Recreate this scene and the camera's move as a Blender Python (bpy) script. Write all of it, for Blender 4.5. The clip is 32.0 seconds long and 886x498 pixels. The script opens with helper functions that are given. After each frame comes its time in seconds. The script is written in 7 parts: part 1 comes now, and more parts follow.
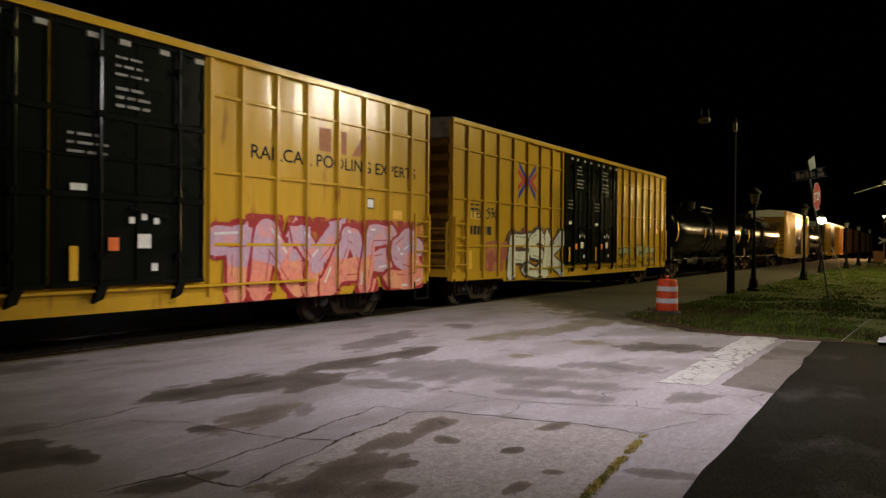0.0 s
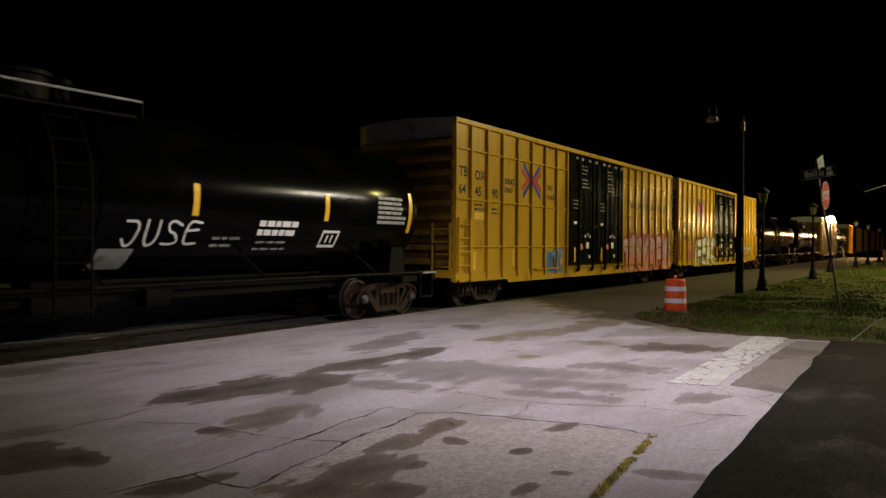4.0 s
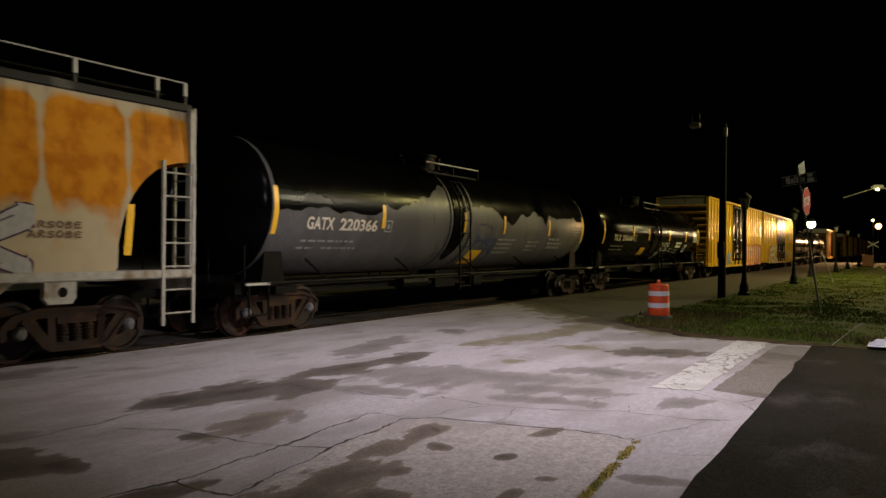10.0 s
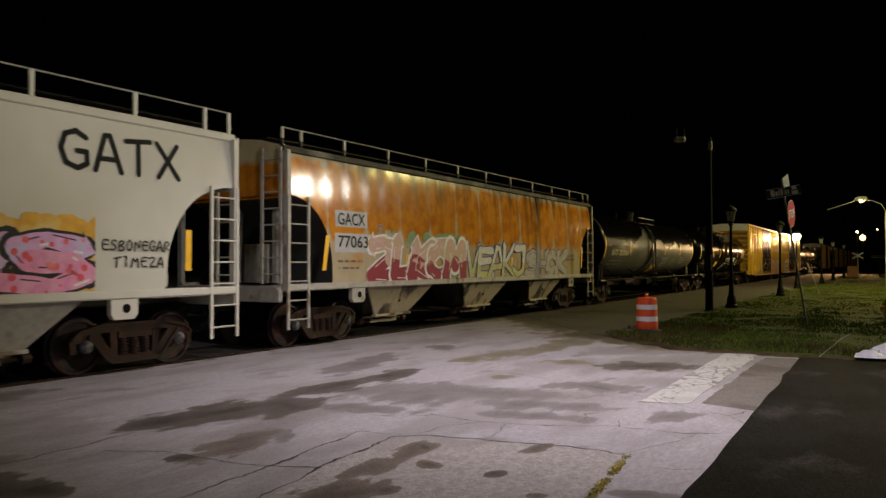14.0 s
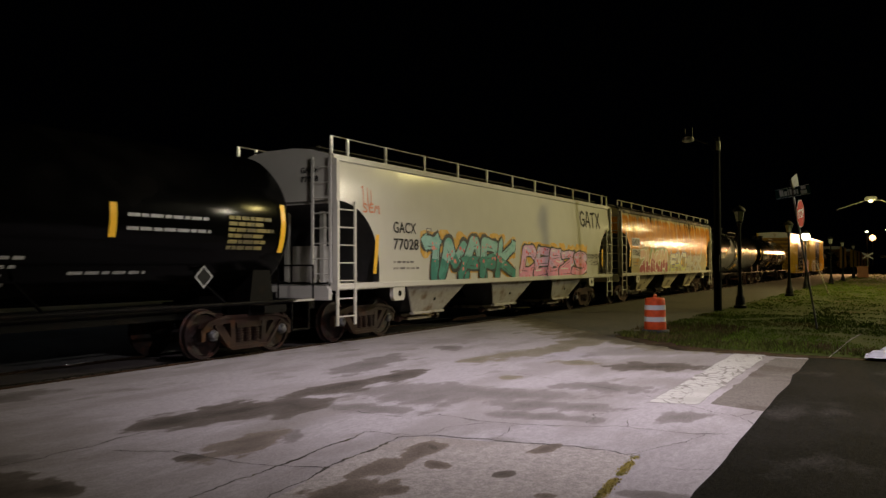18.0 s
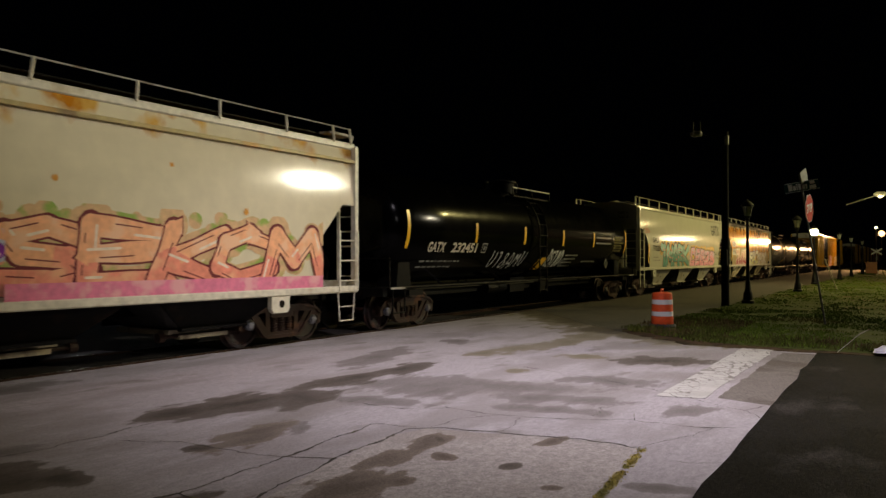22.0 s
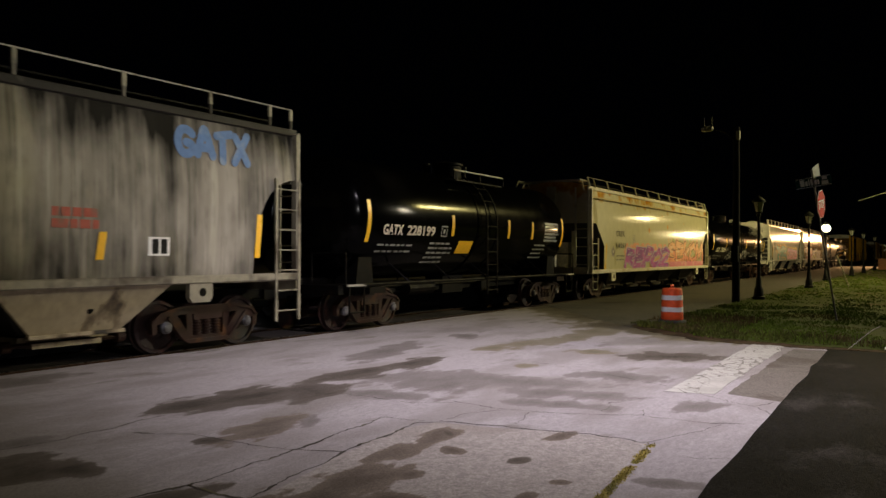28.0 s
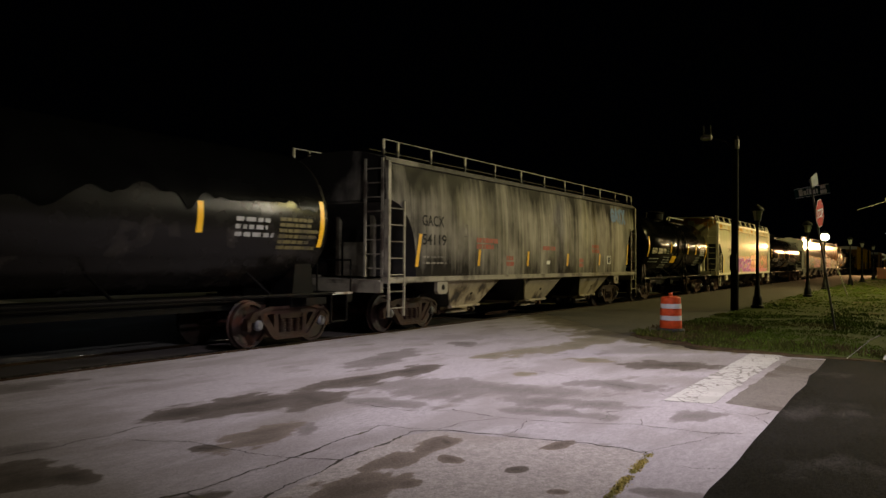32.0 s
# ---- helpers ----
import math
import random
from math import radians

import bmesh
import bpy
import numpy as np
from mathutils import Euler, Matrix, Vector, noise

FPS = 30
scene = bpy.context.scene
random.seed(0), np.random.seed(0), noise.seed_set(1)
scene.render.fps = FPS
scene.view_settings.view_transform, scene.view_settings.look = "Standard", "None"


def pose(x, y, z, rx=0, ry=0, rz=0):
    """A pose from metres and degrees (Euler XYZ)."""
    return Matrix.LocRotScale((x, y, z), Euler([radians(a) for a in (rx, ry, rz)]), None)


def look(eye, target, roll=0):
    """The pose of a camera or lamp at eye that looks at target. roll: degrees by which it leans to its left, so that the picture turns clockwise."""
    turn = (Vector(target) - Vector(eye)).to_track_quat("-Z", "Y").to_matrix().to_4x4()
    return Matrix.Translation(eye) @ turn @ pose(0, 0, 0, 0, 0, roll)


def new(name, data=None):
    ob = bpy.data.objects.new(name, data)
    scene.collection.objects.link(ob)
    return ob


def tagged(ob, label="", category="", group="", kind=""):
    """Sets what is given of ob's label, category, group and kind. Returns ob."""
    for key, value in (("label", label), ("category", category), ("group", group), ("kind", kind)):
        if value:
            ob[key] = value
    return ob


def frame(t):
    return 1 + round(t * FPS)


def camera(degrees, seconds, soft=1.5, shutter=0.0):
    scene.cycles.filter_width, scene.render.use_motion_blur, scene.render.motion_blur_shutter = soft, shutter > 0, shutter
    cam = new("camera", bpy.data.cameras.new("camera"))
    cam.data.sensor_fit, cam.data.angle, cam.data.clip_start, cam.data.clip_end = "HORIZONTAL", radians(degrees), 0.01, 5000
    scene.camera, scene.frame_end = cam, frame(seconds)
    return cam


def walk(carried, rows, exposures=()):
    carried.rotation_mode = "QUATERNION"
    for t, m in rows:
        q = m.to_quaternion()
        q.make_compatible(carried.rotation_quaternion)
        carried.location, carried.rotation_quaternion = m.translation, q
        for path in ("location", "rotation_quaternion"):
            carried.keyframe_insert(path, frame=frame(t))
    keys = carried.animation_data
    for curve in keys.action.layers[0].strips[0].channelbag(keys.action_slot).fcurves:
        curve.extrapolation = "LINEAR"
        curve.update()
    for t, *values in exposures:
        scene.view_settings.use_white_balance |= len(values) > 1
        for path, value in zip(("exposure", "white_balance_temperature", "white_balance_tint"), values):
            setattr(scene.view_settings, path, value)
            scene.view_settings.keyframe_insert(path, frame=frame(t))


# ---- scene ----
cam = camera(61.39, 32.0, soft=1.5, shutter=0.25)
walk(cam, [
    (0, look((-0.004, -0.005, 1.763), (8.424, 5.377, 1.693), 0.55)),
    (0.5, look((0.003, 0.001, 1.753), (8.414, 5.410, 1.680), 0.56)),
    (1, look((-0.005, 0.008, 1.752), (8.393, 5.435, 1.649), 0.67)),
    (1.5, look((-0.011, 0.002, 1.752), (8.369, 5.457, 1.639), 0.64)),
    (2, look((-0.001, 0.005, 1.749), (8.382, 5.456, 1.648), 0.64)),
    (2.5, look((0.003, 0.014, 1.748), (8.385, 5.466, 1.653), 0.62)),
    (3, look((-0.000, 0.002, 1.755), (8.388, 5.446, 1.659), 0.54)),
    (3.5, look((-0.006, -0.002, 1.765), (8.382, 5.442, 1.683), 0.39)),
    (5.5, look((-0.012, -0.016, 1.770), (8.326, 5.505, 1.751), 0.28)),
    (6, look((-0.006, -0.015, 1.765), (8.342, 5.491, 1.750), 0.26)),
    (6.5, look((0.003, -0.008, 1.758), (8.401, 5.421, 1.737), 0.37)),
    (7, look((0.003, -0.003, 1.757), (8.433, 5.375, 1.720), 0.41)),
    (7.5, look((0.000, -0.007, 1.762), (8.447, 5.345, 1.697), 0.47)),
    (8, look((-0.002, -0.008, 1.760), (8.467, 5.308, 1.684), 0.53)),
    (8.5, look((-0.001, -0.003, 1.763), (8.471, 5.310, 1.676), 0.64)),
    (9, look((-0.013, -0.002, 1.775), (8.446, 5.331, 1.681), 0.68)),
    (9.5, look((-0.010, 0.000, 1.778), (8.464, 5.310, 1.720), 0.66)),
    (10, look((-0.007, 0.002, 1.783), (8.480, 5.291, 1.771), 0.48)),
    (10.5, look((0.003, 0.001, 1.782), (8.517, 5.246, 1.784), 0.39)),
    (11, look((0.004, -0.002, 1.806), (8.541, 5.204, 1.914), 0.24)),
    (11.5, look((0.005, -0.000, 1.803), (8.561, 5.172, 1.970), 0.11)),
    (12, look((0.010, -0.003, 1.803), (8.577, 5.152, 1.998), 0.08)),
    (12.5, look((0.014, -0.005, 1.798), (8.593, 5.128, 1.991), 0.11)),
    (13, look((0.012, 0.001, 1.791), (8.608, 5.107, 1.993), 0.08)),
    (13.5, look((0.017, -0.008, 1.783), (8.609, 5.104, 1.989), -0.03)),
    (14, look((0.007, 0.001, 1.787), (8.573, 5.157, 1.987), -0.15)),
    (14.5, look((0.005, 0.002, 1.784), (8.564, 5.169, 2.000), -0.14)),
    (16.5, look((0.004, -0.001, 1.780), (8.569, 5.152, 2.067), -0.33)),
    (17, look((0.011, -0.002, 1.777), (8.558, 5.183, 2.043), -0.28)),
    (17.5, look((-0.002, 0.000, 1.780), (8.517, 5.233, 2.020), -0.23)),
    (18, look((0.004, 0.005, 1.780), (8.518, 5.245, 1.992), -0.23)),
    (18.5, look((0.001, -0.003, 1.785), (8.496, 5.269, 1.975), -0.36)),
    (19, look((-0.001, -0.007, 1.783), (8.476, 5.295, 1.951), -0.42)),
    (19.5, look((-0.005, -0.001, 1.778), (8.449, 5.338, 1.934), -0.48)),
    (20, look((-0.008, 0.003, 1.772), (8.442, 5.349, 1.945), -0.19)),
    (20.5, look((-0.005, 0.000, 1.771), (8.448, 5.341, 1.943), 0.01)),
    (21, look((0.003, 0.007, 1.760), (8.458, 5.344, 1.927), -0.02)),
    (21.5, look((-0.003, 0.007, 1.760), (8.463, 5.327, 1.918), -0.04)),
    (22, look((0.001, 0.009, 1.760), (8.469, 5.327, 1.899), -0.04)),
    (22.5, look((-0.004, 0.001, 1.762), (8.444, 5.350, 1.898), -0.04)),
    (23, look((-0.007, 0.001, 1.765), (8.430, 5.368, 1.899), -0.04)),
    (23.5, look((-0.001, 0.008, 1.763), (8.441, 5.366, 1.879), 0.01)),
    (24, look((-0.000, -0.001, 1.767), (8.441, 5.360, 1.867), -0.09)),
    (24.5, look((-0.001, 0.004, 1.764), (8.443, 5.360, 1.860), -0.09)),
    (25, look((0.001, 0.009, 1.757), (8.442, 5.369, 1.864), -0.16)),
    (25.5, look((-0.005, 0.006, 1.762), (8.425, 5.383, 1.859), -0.09)),
    (27.5, look((0.002, -0.005, 1.761), (8.406, 5.414, 1.844), 0.09)),
    (28, look((-0.006, 0.005, 1.756), (8.394, 5.430, 1.827), 0.16)),
    (28.5, look((-0.008, 0.005, 1.761), (8.400, 5.418, 1.821), 0.27)),
    (29, look((0.001, 0.005, 1.754), (8.405, 5.423, 1.826), 0.30)),
    (29.5, look((-0.008, 0.004, 1.757), (8.397, 5.420, 1.857), 0.32)),
    (30, look((-0.004, -0.006, 1.758), (8.400, 5.411, 1.912), 0.32)),
    (30.5, look((-0.003, -0.001, 1.761), (8.407, 5.407, 1.932), 0.33)),
    (31, look((0.002, 0.012, 1.759), (8.409, 5.425, 1.937), 0.43)),
    (31.5, look((-0.008, -0.004, 1.769), (8.395, 5.414, 1.946), 0.46)),
    (32, look((-0.006, -0.000, 1.768), (8.400, 5.414, 1.932), 0.43)),
], [(0, -0.10), (2.2, -0.10), (3.5, -0.02), (6, 0.10), (9, 0.10), (11, -0.06), (14, -0.08), (17, -0.04), (18.5, 0.03), (20, 0.10), (22, -0.08), (24, -0.08), (26, 0.05), (28, 0.10), (30, 0.06), (32, 0.10)])

# ---- world and lamps ----
world = bpy.data.worlds.new("night")
scene.world = world
world.use_nodes = True
world.node_tree.nodes["Background"].inputs[0].default_value = (0.13, 0.16, 0.30, 1)
world.node_tree.nodes["Background"].inputs[1].default_value = 0.0009


def lamp(name, at, watts, rgb, radius=0.2, kind="POINT", aim=None, cone=150, blend=0.6):
    data = bpy.data.lights.new(name, kind)
    data.energy, data.color, data.shadow_soft_size = watts, rgb, radius
    ob = new(name, data)
    if kind == "SPOT":
        data.spot_size, data.spot_blend = radians(cone), blend
        ob.matrix_world = look(at, aim)
    else:
        ob.location = at
    return ob


lamp("street_light_crossing", (9.2, 2.8, 9.0), 4400, (1.0, 0.895, 1.0), 0.3, "SPOT", (11.0, 4.3, 0), 100, 1.0)
lamp("street_light_behind", (3.0, -10.0, 8.0), 4800, (1.0, 0.95, 0.93), 0.3, "SPOT", (9.0, 10.3, 5.3), 32, 1.0)
lamp("street_light_roadside", (46.0, -20.0, 13.5), 21000, (1.0, 0.90, 0.64), 0.35, "SPOT", (12.5, 11.0, 4.2), 44, 1.0)
lamp("street_light_twin", (49.5, -20.6, 13.0), 3500, (1.0, 0.92, 0.70), 0.3)
lamp("street_light_verge", (45.5, -6.0, 14.0), 10500, (1.0, 0.84, 0.30), 0.35)
lamp("post_lamp_light", (57.7, 5.75, 3.64), 650, (1.0, 0.80, 0.40), 0.15)
lamp("street_light_mast", (60.0, 1.83, 6.1), 520, (1.0, 0.80, 0.36), 0.12)
lamp("street_light_far", (139.6, 4.1, 5.9), 26000, (1.0, 0.55, 0.22), 0.3, "SPOT", (112.0, 11.5, 2.5), 100, 0.8)

# ---- materials ----


def material(name, rgb, rough=0.6, metal=0.0, spots=None, spot_at=0.55, spot_scale=1.2, grain=0.12, scale=9.0, bump=0.0, bump_scale=40.0,
             streak=(1, 1, 1), third=None, third_at=0.62, third_scale=0.5, spec=0.5, glow=0.0):
    """A painted or bare surface: a base colour with fine grain, and stains or rust of a second and third colour in patches."""
    m = bpy.data.materials.new(name)
    m.use_nodes = True
    nt, nodes = m.node_tree, m.node_tree.nodes
    out = nodes["Principled BSDF"]
    out.inputs["Roughness"].default_value, out.inputs["Metallic"].default_value = rough, metal
    out.inputs["Specular IOR Level"].default_value = spec
    link = nt.links.new
    co = nodes.new("ShaderNodeTexCoord")
    mp = nodes.new("ShaderNodeMapping")
    mp.inputs["Scale"].default_value = streak
    link(co.outputs["Object"], mp.inputs[0])
    info = nodes.new("ShaderNodeObjectInfo")
    shift = nodes.new("ShaderNodeVectorMath")
    shift.operation = "SCALE"
    shift.inputs[0].default_value = (17.0, 31.0, 23.0)
    link(info.outputs["Random"], shift.inputs["Scale"])
    link(shift.outputs[0], mp.inputs["Location"])

    def noise_at(s, detail=5, src=mp):
        n = nodes.new("ShaderNodeTexNoise")
        n.inputs["Scale"].default_value, n.inputs["Detail"].default_value = s, detail
        link(src.outputs[0], n.inputs["Vector"])
        return n.outputs["Fac"]

    def ramp(fac, a, b):
        r = nodes.new("ShaderNodeMapRange")
        r.inputs["From Min"].default_value, r.inputs["From Max"].default_value = a, b
        link(fac, r.inputs["Value"])
        return r.outputs[0]

    def mix(fac, a, b):
        x = nodes.new("ShaderNodeMix")
        x.data_type = "RGBA"
        link(fac, x.inputs["Factor"])
        for socket, c in ((x.inputs["A"], a), (x.inputs["B"], b)):
            if isinstance(c, tuple):
                socket.default_value = (*c, 1)
            else:
                link(c, socket)
        return x.outputs["Result"]

    dark = tuple(c * (1 - grain * 1.6) for c in rgb)
    light = tuple(min(1, c * (1 + grain)) for c in rgb)
    fine = ramp(noise_at(scale), 0.3, 0.7)
    colour = mix(fine, dark, light)
    if spots:
        colour = mix(ramp(noise_at(spot_scale, 8), spot_at, spot_at + 0.12), colour, spots)
    if third:
        colour = mix(ramp(noise_at(third_scale, 9), third_at, third_at + 0.1), colour, third)
    link(colour, out.inputs["Base Color"])
    vary = nodes.new("ShaderNodeMapRange")
    vary.inputs["To Min"].default_value, vary.inputs["To Max"].default_value = (max(0.04, rough - 0.1), min(1, rough + 0.12)) if rough > 0.3 else (rough * 0.9, rough * 1.12)
    link(fine, vary.inputs["Value"])
    link(vary.outputs[0], out.inputs["Roughness"])
    if bump:
        bm = nodes.new("ShaderNodeBump")
        bm.inputs["Strength"].default_value, bm.inputs["Distance"].default_value = 0.6, bump
        link(noise_at(bump_scale, 0.5 if bump_scale < 4 else 4), bm.inputs["Height"])
        link(bm.outputs[0], out.inputs["Normal"])
    if glow:
        out.inputs["Emission Color"].default_value = (*rgb, 1)
        out.inputs["Emission Strength"].default_value = glow
    return m


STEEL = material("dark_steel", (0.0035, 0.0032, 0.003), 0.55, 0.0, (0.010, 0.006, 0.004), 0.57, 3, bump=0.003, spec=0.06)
FRAME = material("truck_iron", (0.028, 0.0140, 0.0095), 0.62, 0.0, (0.085, 0.036, 0.013), 0.58, 3.0, bump=0.004, third=(0.028, 0.019, 0.015), third_at=0.54, third_scale=1.8, spec=0.15)
WHEEL = material("wheel_iron", (0.018, 0.009, 0.0075), 0.62, 0.0, (0.060, 0.022, 0.013), 0.53, 4, third=(0.02, 0.018, 0.017), third_at=0.55, third_scale=2.5, spec=0.25)
TREAD = material("polished_rail_steel", (0.42, 0.42, 0.43), 0.28, 1.0, grain=0.05)
RAILRUST = material("rail_rust", (0.035, 0.020, 0.012), 0.85, 0, (0.06, 0.03, 0.015), 0.55, 3, spec=0.1)
CAP = material("bearing_cap_paint", (0.11, 0.112, 0.122), 0.5, 0.0, (0.03, 0.026, 0.024), 0.47, 6)
YELLOW = material("box_yellow", (0.59, 0.352, 0.026), 0.21, 0, (0.50, 0.305, 0.030), 0.56, 0.6, 0.03, 3, bump=0.035, bump_scale=0.9, third=(0.30, 0.135, 0.025), third_at=0.635, third_scale=1.3, streak=(2.4, 1, 0.5), spec=0.22)
OCHRE = material("box_ochre", (0.50, 0.27, 0.035), 0.36, 0, (0.38, 0.19, 0.03), 0.57, 0.8, 0.06, 3, bump=0.02, bump_scale=0.9, streak=(1.6, 1, 0.5))
REDBOX = material("box_oxide_red", (0.46, 0.17, 0.06), 0.45, 0, (0.22, 0.08, 0.04), 0.55, 1.2)
DOOR = material("door_black", (0.007, 0.008, 0.006), 0.15, 0, (0.011, 0.011, 0.009), 0.6, 0.8, 0.1, 3, bump=0.006, bump_scale=1.0, spec=0.2)
# end faces get darker yellows, their shade put into the colour
BOXEND = material("shaded_box_end", (0.13, 0.070, 0.016), 0.6, 0, (0.05, 0.032, 0.016), 0.52, 1.0, spec=0.15)
BOXRIB = material("shaded_end_rib", (0.25, 0.145, 0.026), 0.6, 0, (0.13, 0.08, 0.026), 0.52, 1.0, spec=0.15)
ROOF = material("galvanised_roof", (0.42, 0.42, 0.42), 0.5, 0.5, (0.25, 0.17, 0.1), 0.6, 1.5)
TANKBLACK = material("tank_black", (0.0012, 0.0012, 0.0012), 0.16, 0, (0.0045, 0.004, 0.0035), 0.58, 0.5, 0.1, 3, bump=0.014, bump_scale=1.1, spec=0.065)
TANKGREY = material("tank_grey", (0.112, 0.108, 0.106), 0.4, 0, (0.085, 0.082, 0.080), 0.50, 0.9, 0.10, 9, bump=0.010, bump_scale=0.7, third=(0.045, 0.044, 0.043), third_at=0.63, third_scale=1.4, streak=(1.3, 1, 0.5), spec=0.14)
TANKDIRT = material("tank_dirty", (0.0065, 0.0057, 0.0053), 0.26, 0, (0.006, 0.0055, 0.005), 0.50, 1.0, 0.1, 3, bump=0.012, bump_scale=0.7, third=(0.022, 0.019, 0.017), third_at=0.58, third_scale=1.3, spec=0.22)
CREAM = material("hopper_cream", (0.61, 0.590, 0.505), 0.12, 0, (0.575, 0.552, 0.455), 0.55, 0.4, 0.02, 2, bump=0.006, bump_scale=1.3, spec=0.26)
SPILL_AND_SHADE = material("spill_and_head_shade", (0.0022, 0.0022, 0.0022), 0.22, 0, None, grain=0.2, scale=2, bump=0.01, bump_scale=1.5, spec=0.03)
PALEGREY = material("weathered_pale_grey", (0.36, 0.34, 0.29), 0.55, 0, (0.17, 0.12, 0.07), 0.55, 2.5)
GRUBBY = material("grubby_beige_trim", (0.24, 0.22, 0.16), 0.55, 0, (0.07, 0.055, 0.04), 0.52, 1.6, third=(0.03, 0.026, 0.022), third_at=0.57, third_scale=0.9)
TANKWHITE = material("faded_tank_stencil", (0.30, 0.30, 0.29), 0.5, 0, (0.14, 0.14, 0.13), 0.55, 3)
DOORPRINT = material("worn_door_print", (0.34, 0.34, 0.33), 0.6, 0, (0.16, 0.16, 0.15), 0.52, 6, spec=0.1)
MARKING = material("tank_mark_cream", (0.62, 0.56, 0.46), 0.5, 0, (0.50, 0.45, 0.37), 0.55, 4)
WHITE = material("stencil_white", (0.78, 0.78, 0.76), 0.5, grain=0.06)
BLACKINK = material("stencil_black", (0.010, 0.010, 0.010), 0.6, spec=0.12)
REFLECT = material("reflective_yellow", (0.85, 0.48, 0.02), 0.35, grain=0.05)
REDPAINT = material("logo_red", (0.50, 0.030, 0.018), 0.5, spec=0.1)
BLUEPAINT = material("logo_blue", (0.008, 0.018, 0.30), 0.5, spec=0.1)
# near-black tone stands for the shade inside the recessed sheets
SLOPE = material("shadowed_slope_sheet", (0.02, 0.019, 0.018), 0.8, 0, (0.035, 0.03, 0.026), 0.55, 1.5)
ORANGE = material("sticker_orange", (0.85, 0.16, 0.02), 0.5)

def weathered(name, base, stain, deep, seam=1.62, panel=0.5, rise=0.28, start=0.62, streak=(1, 1, 1), rough=0.4, scale=0.9, phase=0.0, line=None, bump=0.014, grime=None, width=0.30, soot=None, waves=0.0, shine=0.35):
    """Painted plate that has rusted or sooted panel by panel, more towards the roof, with runs down the sheet."""
    m = material(name, base, rough, 0, None, grain=0.04, scale=3, bump=bump, bump_scale=0.6, spec=shine)
    nt, nodes = m.node_tree, m.node_tree.nodes
    link = nt.links.new
    co = nodes.new("ShaderNodeTexCoord")
    xyz = nodes.new("ShaderNodeSeparateXYZ")
    link(co.outputs["Object"], xyz.inputs[0])

    def calc(op, a, b=None, c=None):
        n = nodes.new("ShaderNodeMath")
        n.operation = op
        for socket, v in zip(n.inputs, (a, b, c)):
            if v is None:
                continue
            if isinstance(v, (int, float)):
                socket.default_value = v
            else:
                link(v, socket)
        return n.outputs[0]

    def cloud(s, detail, stretch):
        mp = nodes.new("ShaderNodeMapping")
        mp.inputs["Scale"].default_value = stretch
        link(co.outputs["Object"], mp.inputs[0])
        n = nodes.new("ShaderNodeTexNoise")
        n.inputs["Scale"].default_value, n.inputs["Detail"].default_value = s, detail
        link(mp.outputs[0], n.inputs["Vector"])
        return n.outputs["Fac"]

    middle = calc("DIVIDE", calc("PINGPONG", calc("SUBTRACT", xyz.outputs["X"], phase), seam / 2), seam / 2)
    middle = calc("MINIMUM", calc("MULTIPLY", middle, 4.0 if line else 2.2), 1.0)
    high = calc("MULTIPLY", calc("SUBTRACT", xyz.outputs["Z"], 2.3), rise)
    if line:
        # a fairly level lower limit of the rust on every panel
        high = calc("MULTIPLY", calc("MAXIMUM", calc("MINIMUM", calc("DIVIDE", calc("SUBTRACT", xyz.outputs["Z"], line), 0.28), 1.0), -1.0), rise)
        high = calc("MINIMUM", high, calc("MULTIPLY", calc("SUBTRACT", 3.86, xyz.outputs["Z"]), 3.0))
    rough_edge = cloud(scale, 9, streak)
    total = calc("ADD", calc("ADD", calc("MULTIPLY", middle, panel), high), calc("MULTIPLY", rough_edge, 0.95))
    fac = nodes.new("ShaderNodeMapRange")
    fac.inputs["From Min"].default_value, fac.inputs["From Max"].default_value = start, start + width
    link(total, fac.inputs["Value"])
    bsdf = nodes["Principled BSDF"]
    colour = bsdf.inputs["Base Color"].links[0].from_socket
    depth = nodes.new("ShaderNodeMapRange")
    depth.inputs["From Min"].default_value, depth.inputs["From Max"].default_value = 0.42, 0.62
    link(cloud(scale * 2.3, 8, streak), depth.inputs["Value"])
    tint = nodes.new("ShaderNodeMix")
    tint.data_type = "RGBA"
    tint.inputs["A"].default_value, tint.inputs["B"].default_value = (*stain, 1), (*deep, 1)
    link(depth.outputs[0], tint.inputs["Factor"])
    mix = nodes.new("ShaderNodeMix")
    mix.data_type = "RGBA"
    link(fac.outputs[0], mix.inputs["Factor"])
    link(colour, mix.inputs["A"])
    link(tint.outputs["Result"], mix.inputs["B"])
    result = mix.outputs["Result"]
    if grime:
        # old black runs with ragged lower ends
        runs = calc("ADD", calc("ADD", calc("MULTIPLY", cloud(1.0, 10, (3.4, 1, 0.09)), 0.9), calc("MULTIPLY", cloud(0.55, 5, (0.9, 1, 0.5)), 1.1)), calc("MULTIPLY", calc("SUBTRACT", xyz.outputs["Z"], grime), 0.21))
        amount = nodes.new("ShaderNodeMapRange")
        amount.inputs["From Min"].default_value, amount.inputs["From Max"].default_value, amount.inputs["To Max"].default_value = 0.93, 1.20, 0.95
        link(runs, amount.inputs["Value"])
        over = nodes.new("ShaderNodeMix")
        over.data_type = "RGBA"
        over.inputs["B"].default_value = (0.014, 0.012, 0.010, 1)
        link(amount.outputs[0], over.inputs["Factor"])
        link(result, over.inputs["A"])
        result = over.outputs["Result"]
